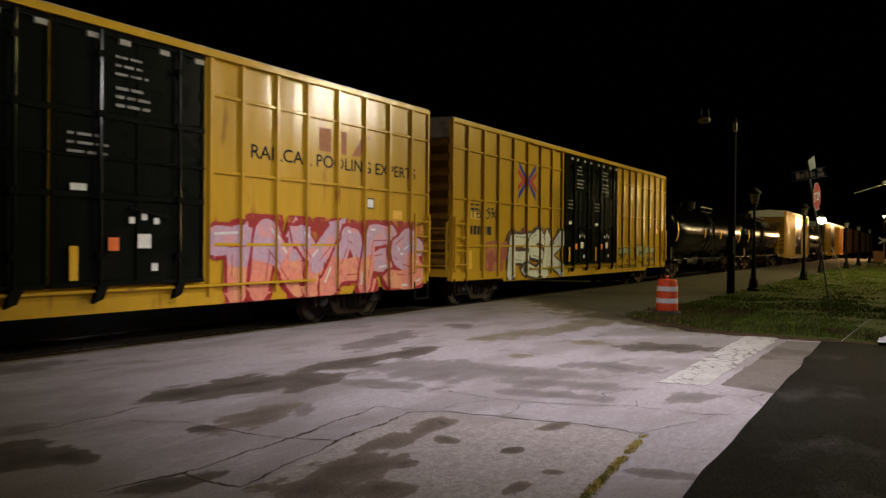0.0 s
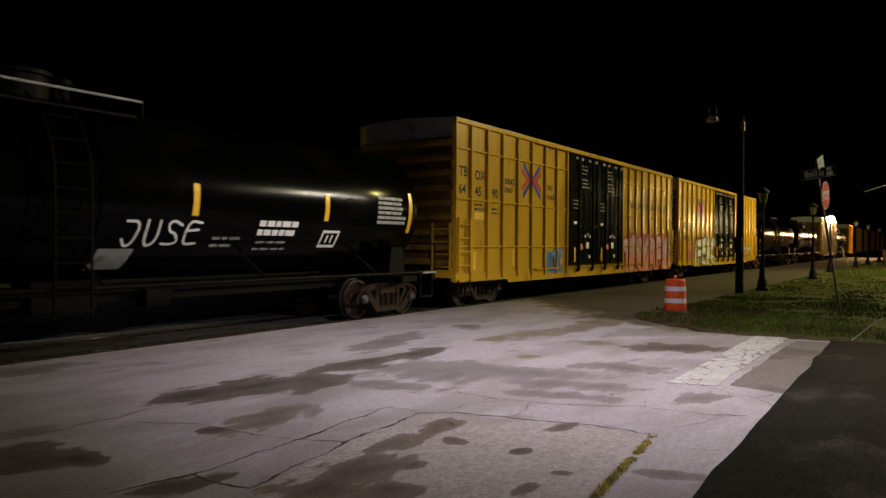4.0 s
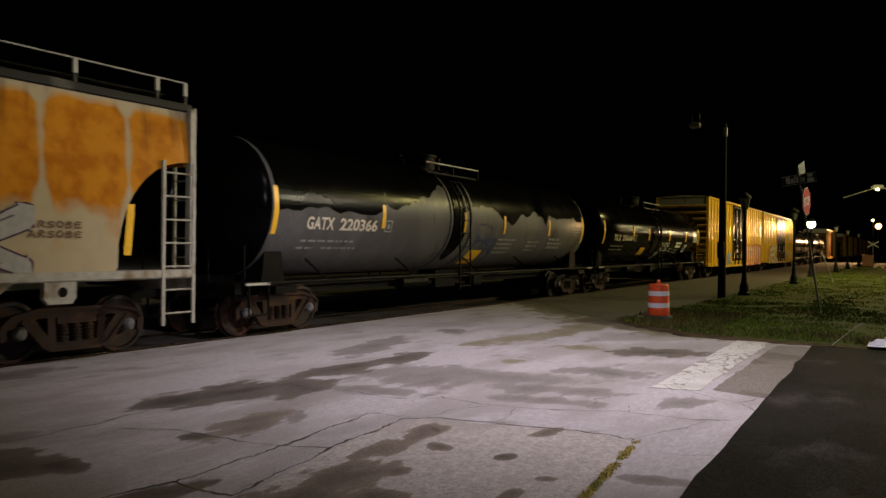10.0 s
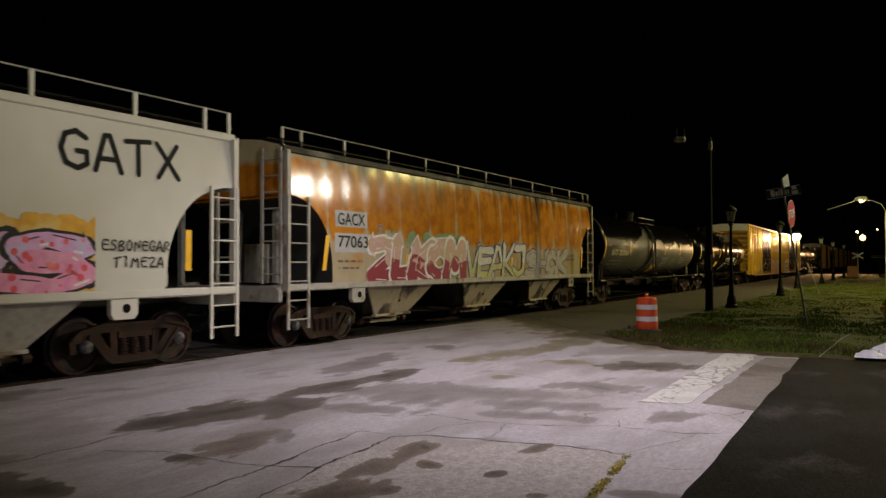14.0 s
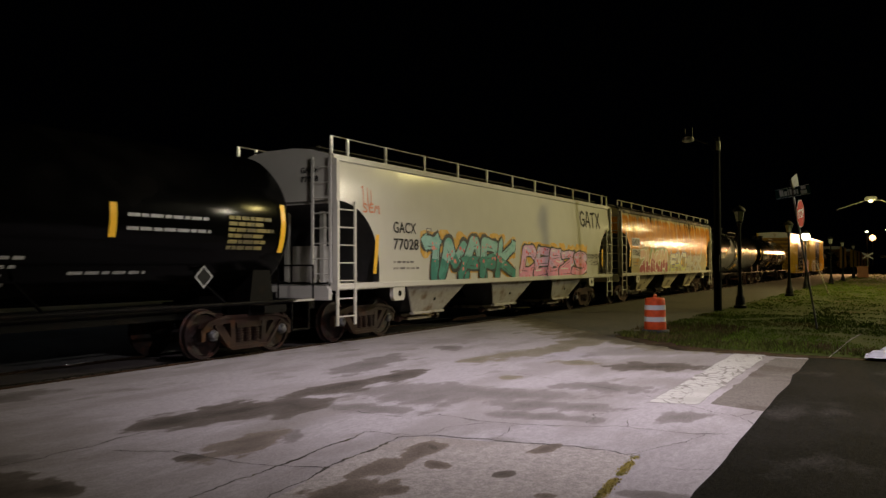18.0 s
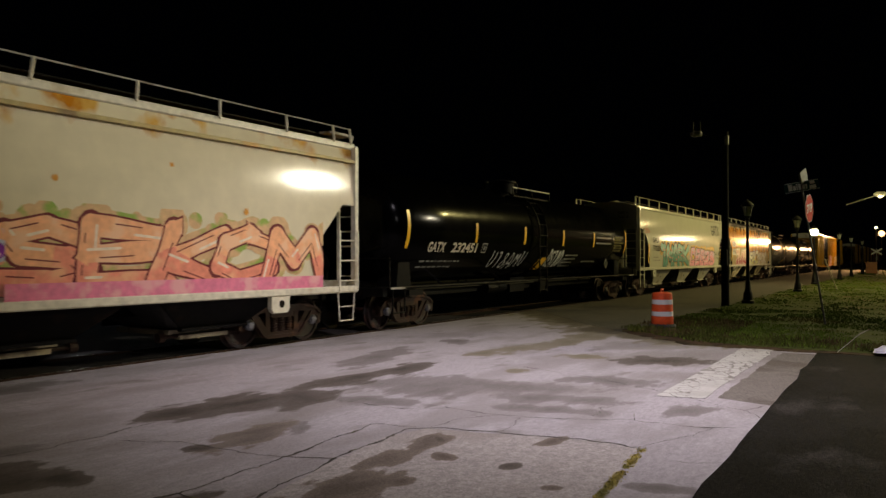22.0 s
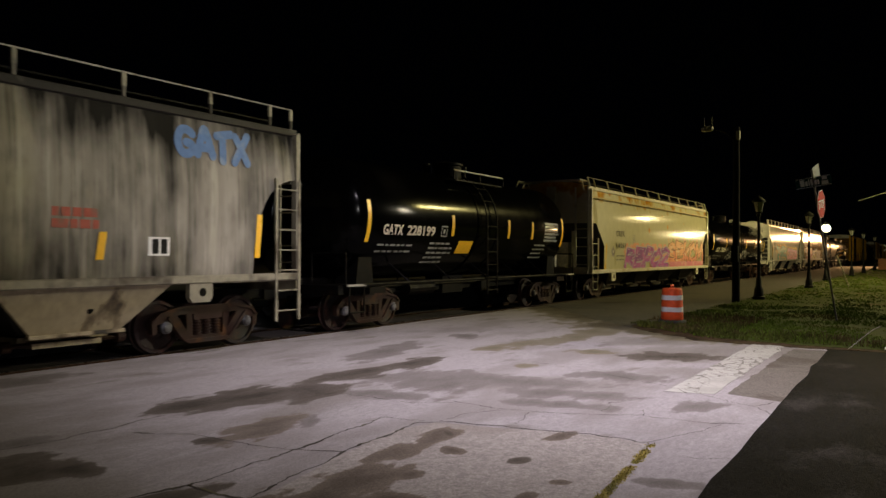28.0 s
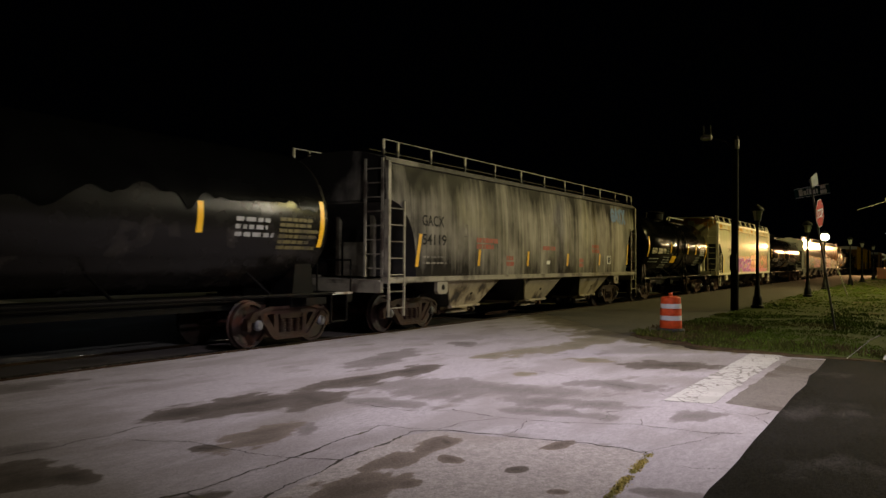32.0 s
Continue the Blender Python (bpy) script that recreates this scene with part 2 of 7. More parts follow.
    if waves:
        # sheets that bulge a little between their seams
        wave = nodes.new("ShaderNodeBump")
        wave.inputs["Strength"].default_value, wave.inputs["Distance"].default_value = 0.8, waves
        link(calc("SINE", calc("MULTIPLY", calc("SUBTRACT", xyz.outputs["X"], phase), 6.2832 / seam * 2)), wave.inputs["Height"])
        link(bsdf.inputs["Normal"].links[0].from_socket, wave.inputs["Normal"])
        link(wave.outputs[0], bsdf.inputs["Normal"])
    if soot:
        # blotched soot, fine runs and rubbed pale streaks; darker towards roof, sill and left end
        def between(v, a, b, top=1.0):
            r = nodes.new("ShaderNodeMapRange")
            r.inputs["From Min"].default_value, r.inputs["From Max"].default_value, r.inputs["To Max"].default_value = a, b, top
            link(v, r.inputs["Value"])
            return r.outputs[0]

        def over_with(fac, rgb):
            x = nodes.new("ShaderNodeMix")
            x.data_type = "RGBA"
            link(fac, x.inputs["Factor"])
            link(result, x.inputs["A"])
            x.inputs["B"].default_value = (*rgb, 1)
            return x.outputs["Result"]

        result = over_with(between(cloud(0.9, 10, (5.0, 1, 0.30)), 0.54, 0.66, 0.75), (0.46, 0.43, 0.36))
        result = over_with(between(cloud(0.55, 6, (1.0, 1, 0.8)), 0.52, 0.66, 0.55), (0.33, 0.31, 0.18))
        patches = calc("ADD", calc("MULTIPLY", cloud(0.62, 14, (1.3, 1, 0.75)), 1.0), calc("MULTIPLY", cloud(1.0, 12, (6.0, 1, 0.30)), 0.40))
        heights = calc("ADD", between(xyz.outputs["Z"], 3.2, 4.05, 0.22), calc("ADD", between(xyz.outputs["Z"], 2.1, 1.42, 0.10), between(xyz.outputs["X"], -2.5, -8.5, 0.13)))
        result = over_with(between(calc("ADD", patches, heights), soot, soot + 0.32, 0.97), (0.006, 0.0055, 0.005))
        fine = calc("ADD", calc("MULTIPLY", cloud(1.0, 7, (14.0, 1, 0.35)), 0.7), calc("MULTIPLY", cloud(2.2, 10, (1.3, 1, 1.0)), 0.5))
        result = over_with(between(fine, 0.62, 0.80, 0.5), (0.018, 0.017, 0.015))
    link(result, bsdf.inputs["Base Color"])
    return m


RUSTY = weathered("hopper_rusted", (0.46, 0.38, 0.24), (0.56, 0.225, 0.018), (0.42, 0.145, 0.012), 1.38, 0.60, 0.35, 0.74, rough=0.15, phase=0.70, line=2.42, scale=1.5, grime=3.9, bump=0.004, waves=0.0025, shine=0.26)
SOOTY = weathered("hopper_sooty_grey", (0.36, 0.335, 0.285), (0.27, 0.25, 0.205), (0.19, 0.175, 0.145), 2.4, 0.06, 0.06, 0.44, (2.2, 1, 0.3), 0.5, 1.2, width=0.40, soot=0.615, shine=0.03)
IVORY = weathered("hopper_ivory", (0.66, 0.60, 0.405), (0.60, 0.36, 0.08), (0.44, 0.17, 0.012), 40.0, 0.0, 0.40, 1.13, (1.0, 1, 0.8), 0.12, 1.7, bump=0.010, width=0.13, shine=0.27)


def hue(name, rgb, other=None):
    return material(name, rgb, 0.5, 0, other, 0.5, 2.6, 0.1, spec=0.25)


# ---- mesh tools ----


class Shape:
    """Gathers the faces of one mesh."""

    def __init__(self):
        self.v, self.f = [], []

    def add(self, verts, faces):
        n = len(self.v)
        self.v += [tuple(p) for p in verts]
        self.f += [tuple(i + n for i in face) for face in faces]
        return self

    def box(self, x0, x1, y0, y1, z0, z1, c=0.0):
        """A box; c chamfers its four edges along x."""
        if c:
            ring = [(y0 + c, z0), (y1 - c, z0), (y1, z0 + c), (y1, z1 - c), (y1 - c, z1), (y0 + c, z1), (y0, z1 - c), (y0, z0 + c)]
            return self.loft([[(x, y, z) for y, z in ring] for x in (x0, x1)])
        p = [(x, y, z) for x in (x0, x1) for y in (y0, y1) for z in (z0, z1)]
        return self.add(p, [(0, 1, 3, 2), (4, 6, 7, 5), (0, 4, 5, 1), (2, 3, 7, 6), (0, 2, 6, 4), (1, 5, 7, 3)])

    def loft(self, rings, caps=True):
        n, k = len(self.v), len(rings[0])
        for r in rings:
            self.v += [tuple(p) for p in r]
        for i in range(len(rings) - 1):
            for j in range(k):
                a, b = n + i * k + j, n + i * k + (j + 1) % k
                self.f.append((a, b, b + k, a + k))
        if caps:
            self.f.append(tuple(n + j for j in reversed(range(k))))
            self.f.append(tuple(n + (len(rings) - 1) * k + j for j in range(k)))
        return self

    def rod(self, a, b, r, n=8, r2=None):
        a, b = Vector(a), Vector(b)
        q = (b - a).to_track_quat("Z", "Y")
        r2 = r if r2 is None else r2
        rings = [[p + q @ Vector((s * math.cos(2 * math.pi * i / n), s * math.sin(2 * math.pi * i / n), 0)) for i in range(n)] for p, s in ((a, r), (b, r2))]
        return self.loft(rings)

    def path(self, points, r, n=6):
        for a, b in zip(points, points[1:]):
            self.rod(a, b, r, n)
        return self

    def turned(self, profile, axis="y", n=24, at=(0, 0, 0)):
        """A solid of revolution from (distance along the axis, radius) pairs."""
        rings = []
        for d, r in profile:
            ring = []
            for i in range(n):
                c, s = r * math.cos(2 * math.pi * i / n), r * math.sin(2 * math.pi * i / n)
                p = {"x": (d, c, s), "y": (s, d, c), "z": (c, s, d)}[axis]
                ring.append((p[0] + at[0], p[1] + at[1], p[2] + at[2]))
            rings.append(ring)
        return self.loft(rings)

    def slab(self, outline, y0, y1):
        """An outline in x and z, drawn out from y0 to y1."""
        return self.loft([[(x, y, z) for x, z in outline] for y in (y0, y1)])

    def sheet(self, outline, z0, z1):
        """An outline in x and y, drawn out from z0 to z1."""
        return self.loft([[(x, y, z) for x, y in outline] for z in (z0, z1)])

    def mesh(self, name, smooth=False):
        me = bpy.data.meshes.new(name)
        me.from_pydata(self.v, [], self.f)
        bm = bmesh.new()
        bm.from_mesh(me)
        bmesh.ops.recalc_face_normals(bm, faces=bm.faces)
        bm.to_mesh(me)
        bm.free()
        if smooth:
            me.shade_smooth()
            me.set_sharp_from_angle(angle=radians(35))
        return me


def thing(name, label, category, at=(0, 0, 0), group="", turn=0.0, kind=""):
    ob = tagged(new(name), label, category, group, kind)
    ob.matrix_basis = pose(*at, 0, 0, turn)
    return ob


def part(name, shape, mat, parent, label="", at=None, smooth=False):
    me = shape.mesh(name, smooth) if isinstance(shape, Shape) else shape
    if not me.materials:
        me.materials.append(mat)
    ob = new(name, me)
    ob.parent = parent
    if at:
        ob.location = at
    return tagged(ob, label)


def solid(name, shape, mat, label, category="", kind="", at=(0, 0, 0), smooth=False, group=""):
    me = shape.mesh(name, smooth)
    me.materials.append(mat)
    ob = tagged(new(name, me), label, category, group, kind)
    ob.location = at
    return ob


def lettering(text, height, width=None, bold=0.0, space=1.0):
    """Flat writing as a mesh in x and z that starts at x = 0 on z = 0."""
    data = bpy.data.curves.new("writing", "FONT")
    data.body, data.size, data.offset, data.resolution_u, data.space_character = text, 1.0, bold, 3, space
    ob = bpy.data.objects.new("writing", data)
    scene.collection.objects.link(ob)
    bpy.context.view_layer.update()
    me = bpy.data.meshes.new_from_object(ob.evaluated_get(bpy.context.evaluated_depsgraph_get()))
    bpy.data.objects.remove(ob)
    co = np.array([v.co[:] for v in me.vertices])
    lo, hi = co.min(0), co.max(0)
    sz = height / (hi[1] - lo[1])
    sx = sz if width is None else width / (hi[0] - lo[0])
    s = Shape()
    s.add([((x - lo[0]) * sx, 0.0, (y - lo[1]) * sz) for x, y, _ in co], [tuple(p.vertices) for p in me.polygons])
    bpy.data.meshes.remove(me)
    return s

# ---- the train: every car stands on its own origin at rail height, with its near side at y < 0 ----
TRACK_Y, RAIL_Z = 11.93, 0.03
WHEEL_R = 0.46
CARS, WHEELS = [], []


def side_frame():
    """Two cast side frames with their windows, spring nests and wedge blocks, and the bolster and brake beams between them."""
    s = Shape()
    for sy in (-1, 1):
        y0, y1 = sy * 0.99 - 0.06, sy * 0.99 + 0.06
        f0, f1 = sorted((sy * 0.99 + sy * 0.055, sy * 0.99 + sy * 0.095))
        s.slab([(-1.16, 0.55), (-1.02, 0.70), (-0.62, 0.79), (0.62, 0.79), (1.02, 0.70), (1.16, 0.55), (1.04, 0.54), (0.60, 0.66), (-0.60, 0.66), (-1.04, 0.54)], y0, y1)
        s.slab([(-0.50, 0.32), (-0.42, 0.16), (0.42, 0.16), (0.50, 0.32), (0.40, 0.28), (-0.40, 0.28)], y0, y1)
        for k in (-1, 1):
            # column, raking leg, pedestal and its jaw over the bearing
            s.slab([(k * 0.33, 0.24), (k * 0.45, 0.24), (k * 0.47, 0.68), (k * 0.35, 0.68)], y0, y1)
            s.slab([(k * 0.42, 0.16), (k * 0.54, 0.24), (k * 0.84, 0.60), (k * 0.84, 0.72), (k * 0.72, 0.72), (k * 0.44, 0.36)], y0, y1)
            s.slab([(k * 0.72, 0.54), (k * 1.14, 0.52), (k * 1.16, 0.60), (k * 1.02, 0.70), (k * 0.74, 0.74)], y0, y1)
            s.slab([(k * 1.06, 0.36), (k * 1.15, 0.36), (k * 1.17, 0.58), (k * 1.06, 0.58)], y0, y1)
            # raised rims along the leg and the top chord
            s.slab([(k * 0.44, 0.15), (k * 0.56, 0.23), (k * 0.88, 0.62), (k * 0.84, 0.65), (k * 0.53, 0.28), (k * 0.43, 0.20)], f0, f1)
        s.slab([(-1.16, 0.58), (-1.02, 0.72), (-0.62, 0.81), (0.62, 0.81), (1.02, 0.72), (1.16, 0.58), (1.10, 0.57), (1.0, 0.67), (0.6, 0.755), (-0.6, 0.755), (-1.0, 0.67), (-1.10, 0.57)], f0, f1)
        s.slab([(-0.45, 0.22), (-0.42, 0.15), (0.42, 0.15), (0.45, 0.22)], f0, f1)
        for i in range(3):
            x = -0.21 + 0.21 * i
            s.rod((x, sy * 1.0, 0.28), (x, sy * 1.0, 0.56), 0.06, 10)
            for j in range(5):
                s.turned([(0.29 + 0.052 * j, 0.092), (0.312 + 0.052 * j, 0.092)], "z", 12, (x, sy * 1.0, 0))
        s.box(-0.32, 0.32, *sorted((sy * 0.93, sy * 1.06)), 0.555, 0.66)
    s.box(-0.2, 0.2, -0.95, 0.95, 0.56, 0.72)
    s.box(-0.3, 0.3, -0.35, 0.35, 0.68, 0.80)
    for k in (-1, 1):
        s.box(k * 0.40 - 0.06, k * 0.40 + 0.06, -0.78, 0.78, 0.40, 0.48)
        for sy in (-1, 1):
            s.box(k * 0.43 - 0.04, k * 0.43 + 0.04, sy * 0.75 - 0.06, sy * 0.75 + 0.06, 0.30, 0.58)
    return s.mesh("truck", False)


def wheelset_mesh():
    s = Shape()
    r = WHEEL_R
    for k in (-1, 1):
        prof = [(0.69, 0.10), (0.69, r + 0.028), (0.715, r + 0.028), (0.73, r), (0.82, r - 0.006), (0.825, r - 0.06), (0.79, r - 0.075), (0.765, 0.19), (0.80, 0.13), (0.84, 0.12), (0.84, 0.08)]
        s.turned([(k * d, q) for d, q in prof], "y", 28)
    s.turned([(-1.0, 0.075), (1.0, 0.075)], "y", 10)
    return s.mesh("wheelset", True)


def bearing_mesh():
    s = Shape()
    for k in (-1,):
        s.turned([(k * 1.02, 0.105), (k * 1.08, 0.105), (k * 1.10, 0.085), (k * 1.115, 0.075), (k * 1.12, 0.035)], "y", 16)
        for i in range(3):
            a = i * 2.094
            s.turned([(k * 1.11, 0.018), (k * 1.13, 0.016)], "y", 6, (0.055 * math.cos(a), 0, 0.055 * math.sin(a)))
    return s.mesh("bearing_cap", True)


TRUCK_MESH, WHEELSET_MESH, BEARING_MESH = side_frame(), wheelset_mesh(), bearing_mesh()
for me_, mat_ in ((TRUCK_MESH, FRAME), (WHEELSET_MESH, WHEEL), (BEARING_MESH, CAP)):
    me_.materials.append(mat_)


def running_gear(car, xs, half, platform=1.05):
    """Trucks with rolling wheelsets, centre sill, couplers, air hoses and brake gear."""
    for x in xs:
        truck = part("truck", TRUCK_MESH, FRAME, car, "rust-brown cast truck frame with coil springs", (x, 0, 0))
        for dx in (-0.89, 0.89):
            w = part("wheelset", WHEELSET_MESH, WHEEL, truck, "", (dx, 0, WHEEL_R))
            WHEELS.append(w)
            for turn in (0, 180):
                cap = part("bearing_cap", BEARING_MESH, CAP, truck, "pale bearing end cap", (dx, 0, WHEEL_R))
                cap.rotation_euler.z = radians(turn)
                if not turn:
                    WHEELS.append(cap)
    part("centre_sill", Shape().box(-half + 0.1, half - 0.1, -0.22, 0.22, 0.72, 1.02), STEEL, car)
    for k in (-1, 1):
        s = Shape()
        s.box(k * (half - 0.15), k * (half + 0.42), -0.09, 0.09, 0.80, 0.98)
        s.slab([(k * (half + 0.36), 0.76), (k * (half + 0.62), 0.74), (k * (half + 0.70), 0.88), (k * (half + 0.62), 1.02), (k * (half + 0.36), 1.0)], -0.16, 0.14)
        part("coupler", s, STEEL, car, "rusty knuckle coupler")
        h = Shape().path([(k * (half + 0.05), 0.4, 0.8), (k * (half + 0.25), 0.36, 0.45), (k * (half + 0.5), 0.3, 0.38), (k * (half + 0.72), 0.25, 0.55)], 0.028)
        part("air_hose", h, BLACKINK, car)


def new_car(name, u0, u1, label, category="railcar"):
    car = thing(name, label, category, ((u0 + u1) / 2, TRACK_Y, RAIL_Z), "cars of the freight train")
    CARS.append((car, (u0 + u1) / 2))
    return car


def on_skin(shape, skin, x, z, off=0.006, near=-1):
    """Lays a flat shape in x and z on a car's near side."""
    shape.v = [(vx + x, -skin(vz + z) - off - vy, vz + z) for vx, vy, vz in shape.v]
    return shape


def decal(car, name, shape, mat, skin, x, z, off=0.006, label=""):
    ob = part(name, on_skin(shape, skin, x, z, off), mat, car, label)
    return tagged(ob, label, kind="stuff") if name == "stencil" else ob


def flat_rect(w, h, n=1):
    s = Shape()
    zs = [h * i / n for i in range(n + 1)]
    return s.add([p for z in zs for p in ((0, 0, z), (w, 0, z))], [(2 * i, 2 * i + 1, 2 * i + 3, 2 * i + 2) for i in range(n)])


def small_print(rows, width, pitch=0.13, h=0.055, seed=1, gap=0.05):
    """Rows of short bars for stencilled lines that are too small to read."""
    rnd, s = random.Random(seed), Shape()
    for r in range(rows):
        x, end = 0.0, width * rnd.uniform(0.72, 1.0)
        while x < end:
            w = min(rnd.uniform(0.10, 0.26), end - x + 0.05)
            z = -r * pitch
            s.add([(x, 0, z), (x + w, 0, z), (x + w, 0, z + h), (x, 0, z + h)], [(0, 1, 2, 3)])
            x += w + gap
    return s


def stroke(s, a, b, r, y):
    """A round-ended bar from a to b in x and z."""
    ax, az, bx, bz = *a, *b
    t = math.atan2(bz - az, bx - ax)
    ring = [(ax + r * math.cos(t + q), y, az + r * math.sin(t + q)) for q in np.linspace(math.pi / 2, 1.5 * math.pi, 6)]
    ring += [(bx + r * math.cos(t + q), y, bz + r * math.sin(t + q)) for q in np.linspace(-math.pi / 2, math.pi / 2, 6)]
    s.add(ring, [tuple(range(len(ring)))])


def blob(s, corners, grow, y, seed):
    """A block with bulging, rounded outlines inside four corners, in x and z."""
    cx, cz = sum(c[0] for c in corners) / 4, sum(c[1] for c in corners) / 4
    ring = []
    for (ax, az), (bx, bz) in zip(corners, corners[1:] + corners[:1]):
        for t in (0.10, 0.3, 0.5, 0.7, 0.90):
            x, z = ax + (bx - ax) * t, az + (bz - az) * t
            d = math.hypot(x - cx, z - cz)
            q = (d + grow + 0.07 * noise.noise((x * 2.6, z * 2.6, seed))) / d
            ring.append((cx + (x - cx) * q, y, cz + (z - cz) * q))
    mid = len(s.v)
    s.add([(cx, y, cz)] + ring, [(0, i + 1, (i + 1) % len(ring) + 1) for i in range(len(ring))])


# strokes of hand-drawn forms in a unit square: runs of points
GLYPHS = {
    "A": (((0.0, 0.0), (0.42, 1.0), (0.62, 1.0), (1.0, 0.0)), ((0.22, 0.34), (0.82, 0.34))),
    "B": (((0.12, 0.0), (0.12, 1.0), (0.75, 0.95), (0.84, 0.74), (0.2, 0.54)), ((0.5, 0.54), (0.95, 0.28), (0.7, 0.03), (0.12, 0.0))),
    "C": (((0.95, 0.78), (0.62, 1.0), (0.18, 0.82), (0.05, 0.42), (0.3, 0.03), (1.0, 0.10)),),
    "D": (((0.12, 0.0), (0.12, 1.0), (0.6, 0.98), (0.95, 0.6), (0.85, 0.2), (0.5, 0.0), (0.12, 0.0)),),
    "E": (((1.0, 0.92), (0.12, 1.0), (0.12, 0.0), (1.0, 0.06)), ((0.12, 0.52), (0.85, 0.56))),
    "F": (((0.98, 0.94), (0.14, 1.0), (0.14, 0.0)), ((0.14, 0.50), (0.78, 0.52))),
    "G": (((0.95, 0.84), (0.6, 1.0), (0.2, 0.88), (0.03, 0.5), (0.2, 0.12), (0.6, 0.0), (0.95, 0.14), (0.95, 0.46), (0.6, 0.46)),),
    "H": (((0.12, 0.0), (0.12, 1.0)), ((0.88, 0.0), (0.88, 1.0)), ((0.12, 0.5), (0.88, 0.5))),
    "I": (((0.5, 0.0), (0.5, 1.0)), ((0.1, 0.98), (0.5, 1.0))),
    "J": (((0.2, 0.96), (0.95, 1.0), (0.85, 0.15), (0.4, 0.0), (0.1, 0.25)),),
    "K": (((0.14, 0.0), (0.14, 1.0)), ((0.95, 1.0), (0.2, 0.45), (1.0, 0.0))),
    "L": (((0.15, 1.0), (0.2, 0.05), (1.0, 0.1)),),
    "M": (((0.05, 0.0), (0.16, 1.0), (0.5, 0.4), (0.86, 1.0), (0.98, 0.0)),),
    "N": (((0.12, 0.0), (0.12, 1.0), (0.88, 0.05), (0.88, 1.0)),),
    "O": (((0.5, 1.0), (0.12, 0.78), (0.06, 0.3), (0.45, 0.0), (0.92, 0.26), (0.92, 0.74), (0.5, 1.0)),),
    "P": (((0.14, 0.0), (0.14, 1.0), (0.8, 0.95), (0.95, 0.68), (0.7, 0.44), (0.14, 0.42)),),
    "R": (((0.14, 0.0), (0.14, 1.0), (0.8, 0.93), (0.9, 0.66), (0.2, 0.46), (0.98, 0.0)),),
    "S": (((0.95, 0.84), (0.5, 1.0), (0.12, 0.8), (0.28, 0.55), (0.76, 0.45), (0.95, 0.2), (0.55, 0.0), (0.03, 0.10)),),
    "T": (((0.0, 0.92), (1.0, 1.0)), ((0.5, 0.96), (0.45, 0.0))),
    "U": (((0.12, 1.0), (0.15, 0.2), (0.5, 0.0), (0.85, 0.2), (0.88, 1.0)),),
    "V": (((0.05, 1.0), (0.45, 0.0), (0.95, 1.0)),),
    "X": (((0.05, 1.0), (0.95, 0.0)), ((0.95, 1.0), (0.05, 0.0))),
    "Y": (((0.08, 1.0), (0.45, 0.48), (0.95, 1.0)), ((0.45, 0.48), (0.42, 0.0))),
    "8": (((0.5, 0.5), (0.15, 0.75), (0.5, 1.0), (0.85, 0.75), (0.5, 0.5), (0.08, 0.25), (0.5, 0.0), (0.92, 0.25), (0.5, 0.5)),),
    "Z": (((0.05, 0.9), (0.5, 1.0), (0.9, 0.85), (0.75, 0.55), (0.05, 0.08), (1.0, 0.03)),)}


def wide_bar(s, a, b, r0, r1, grow, y, seed, n=4, pick=None):
    """A swelling bar from a to b in x and z, cut into n pieces; pick chooses the shape for each piece by its height."""
    d = math.hypot(b[0] - a[0], b[1] - a[1]) or 1.0
    ux, uz = (b[0] - a[0]) / d, (b[1] - a[1]) / d
    edge = []
    for i in range(n + 1):
        t = i / n
        k = -grow + (d + 2 * grow) * t
        r = (r0 + (r1 - r0) * t) * (1 + 0.25 * noise.noise((t * 2.0, seed, 0.5))) + grow
        cx, cz = a[0] + ux * k, a[1] + uz * k
        edge.append(((cx - uz * r, y, cz + ux * r), (cx + uz * r, y, cz - ux * r)))
    # rounded ends
    for (p, q), dy in ((edge[0], 0.00012), (edge[-1], 0.00018)):
        cx, cz, r = (p[0] + q[0]) / 2, (p[2] + q[2]) / 2, math.hypot(p[0] - q[0], p[2] - q[2]) / 2
        disc = [(cx + r * math.cos(k * 0.5236), y + dy, cz + r * math.sin(k * 0.5236)) for k in range(12)]
        (pick(cz) if pick else s).add(disc, [tuple(range(12))])
    for (p, q), (p2, q2) in zip(edge, edge[1:]):
        target = pick((p[2] + q[2] + p2[2] + q2[2]) / 4) if pick else s
        target.add([p, q, q2, p2], [(0, 1, 2, 3)])


def cut(poly, axis, lo, hi):
    """The part of a flat polygon between lo and hi on one axis."""
    for limit, sign in ((lo, 1), (hi, -1)):
        out = []
        for p, q in zip(poly, poly[1:] + poly[:1]):
            dp, dq = sign * (p[axis] - limit), sign * (q[axis] - limit)
            if dp >= 0:
                out.append(p)
            if dp * dq < 0:
                t = dp / (dp - dq)
                out.append(tuple(a + (b - a) * t for a, b in zip(p, q)))
        poly = out
        if len(poly) < 3:
            return []
    return poly


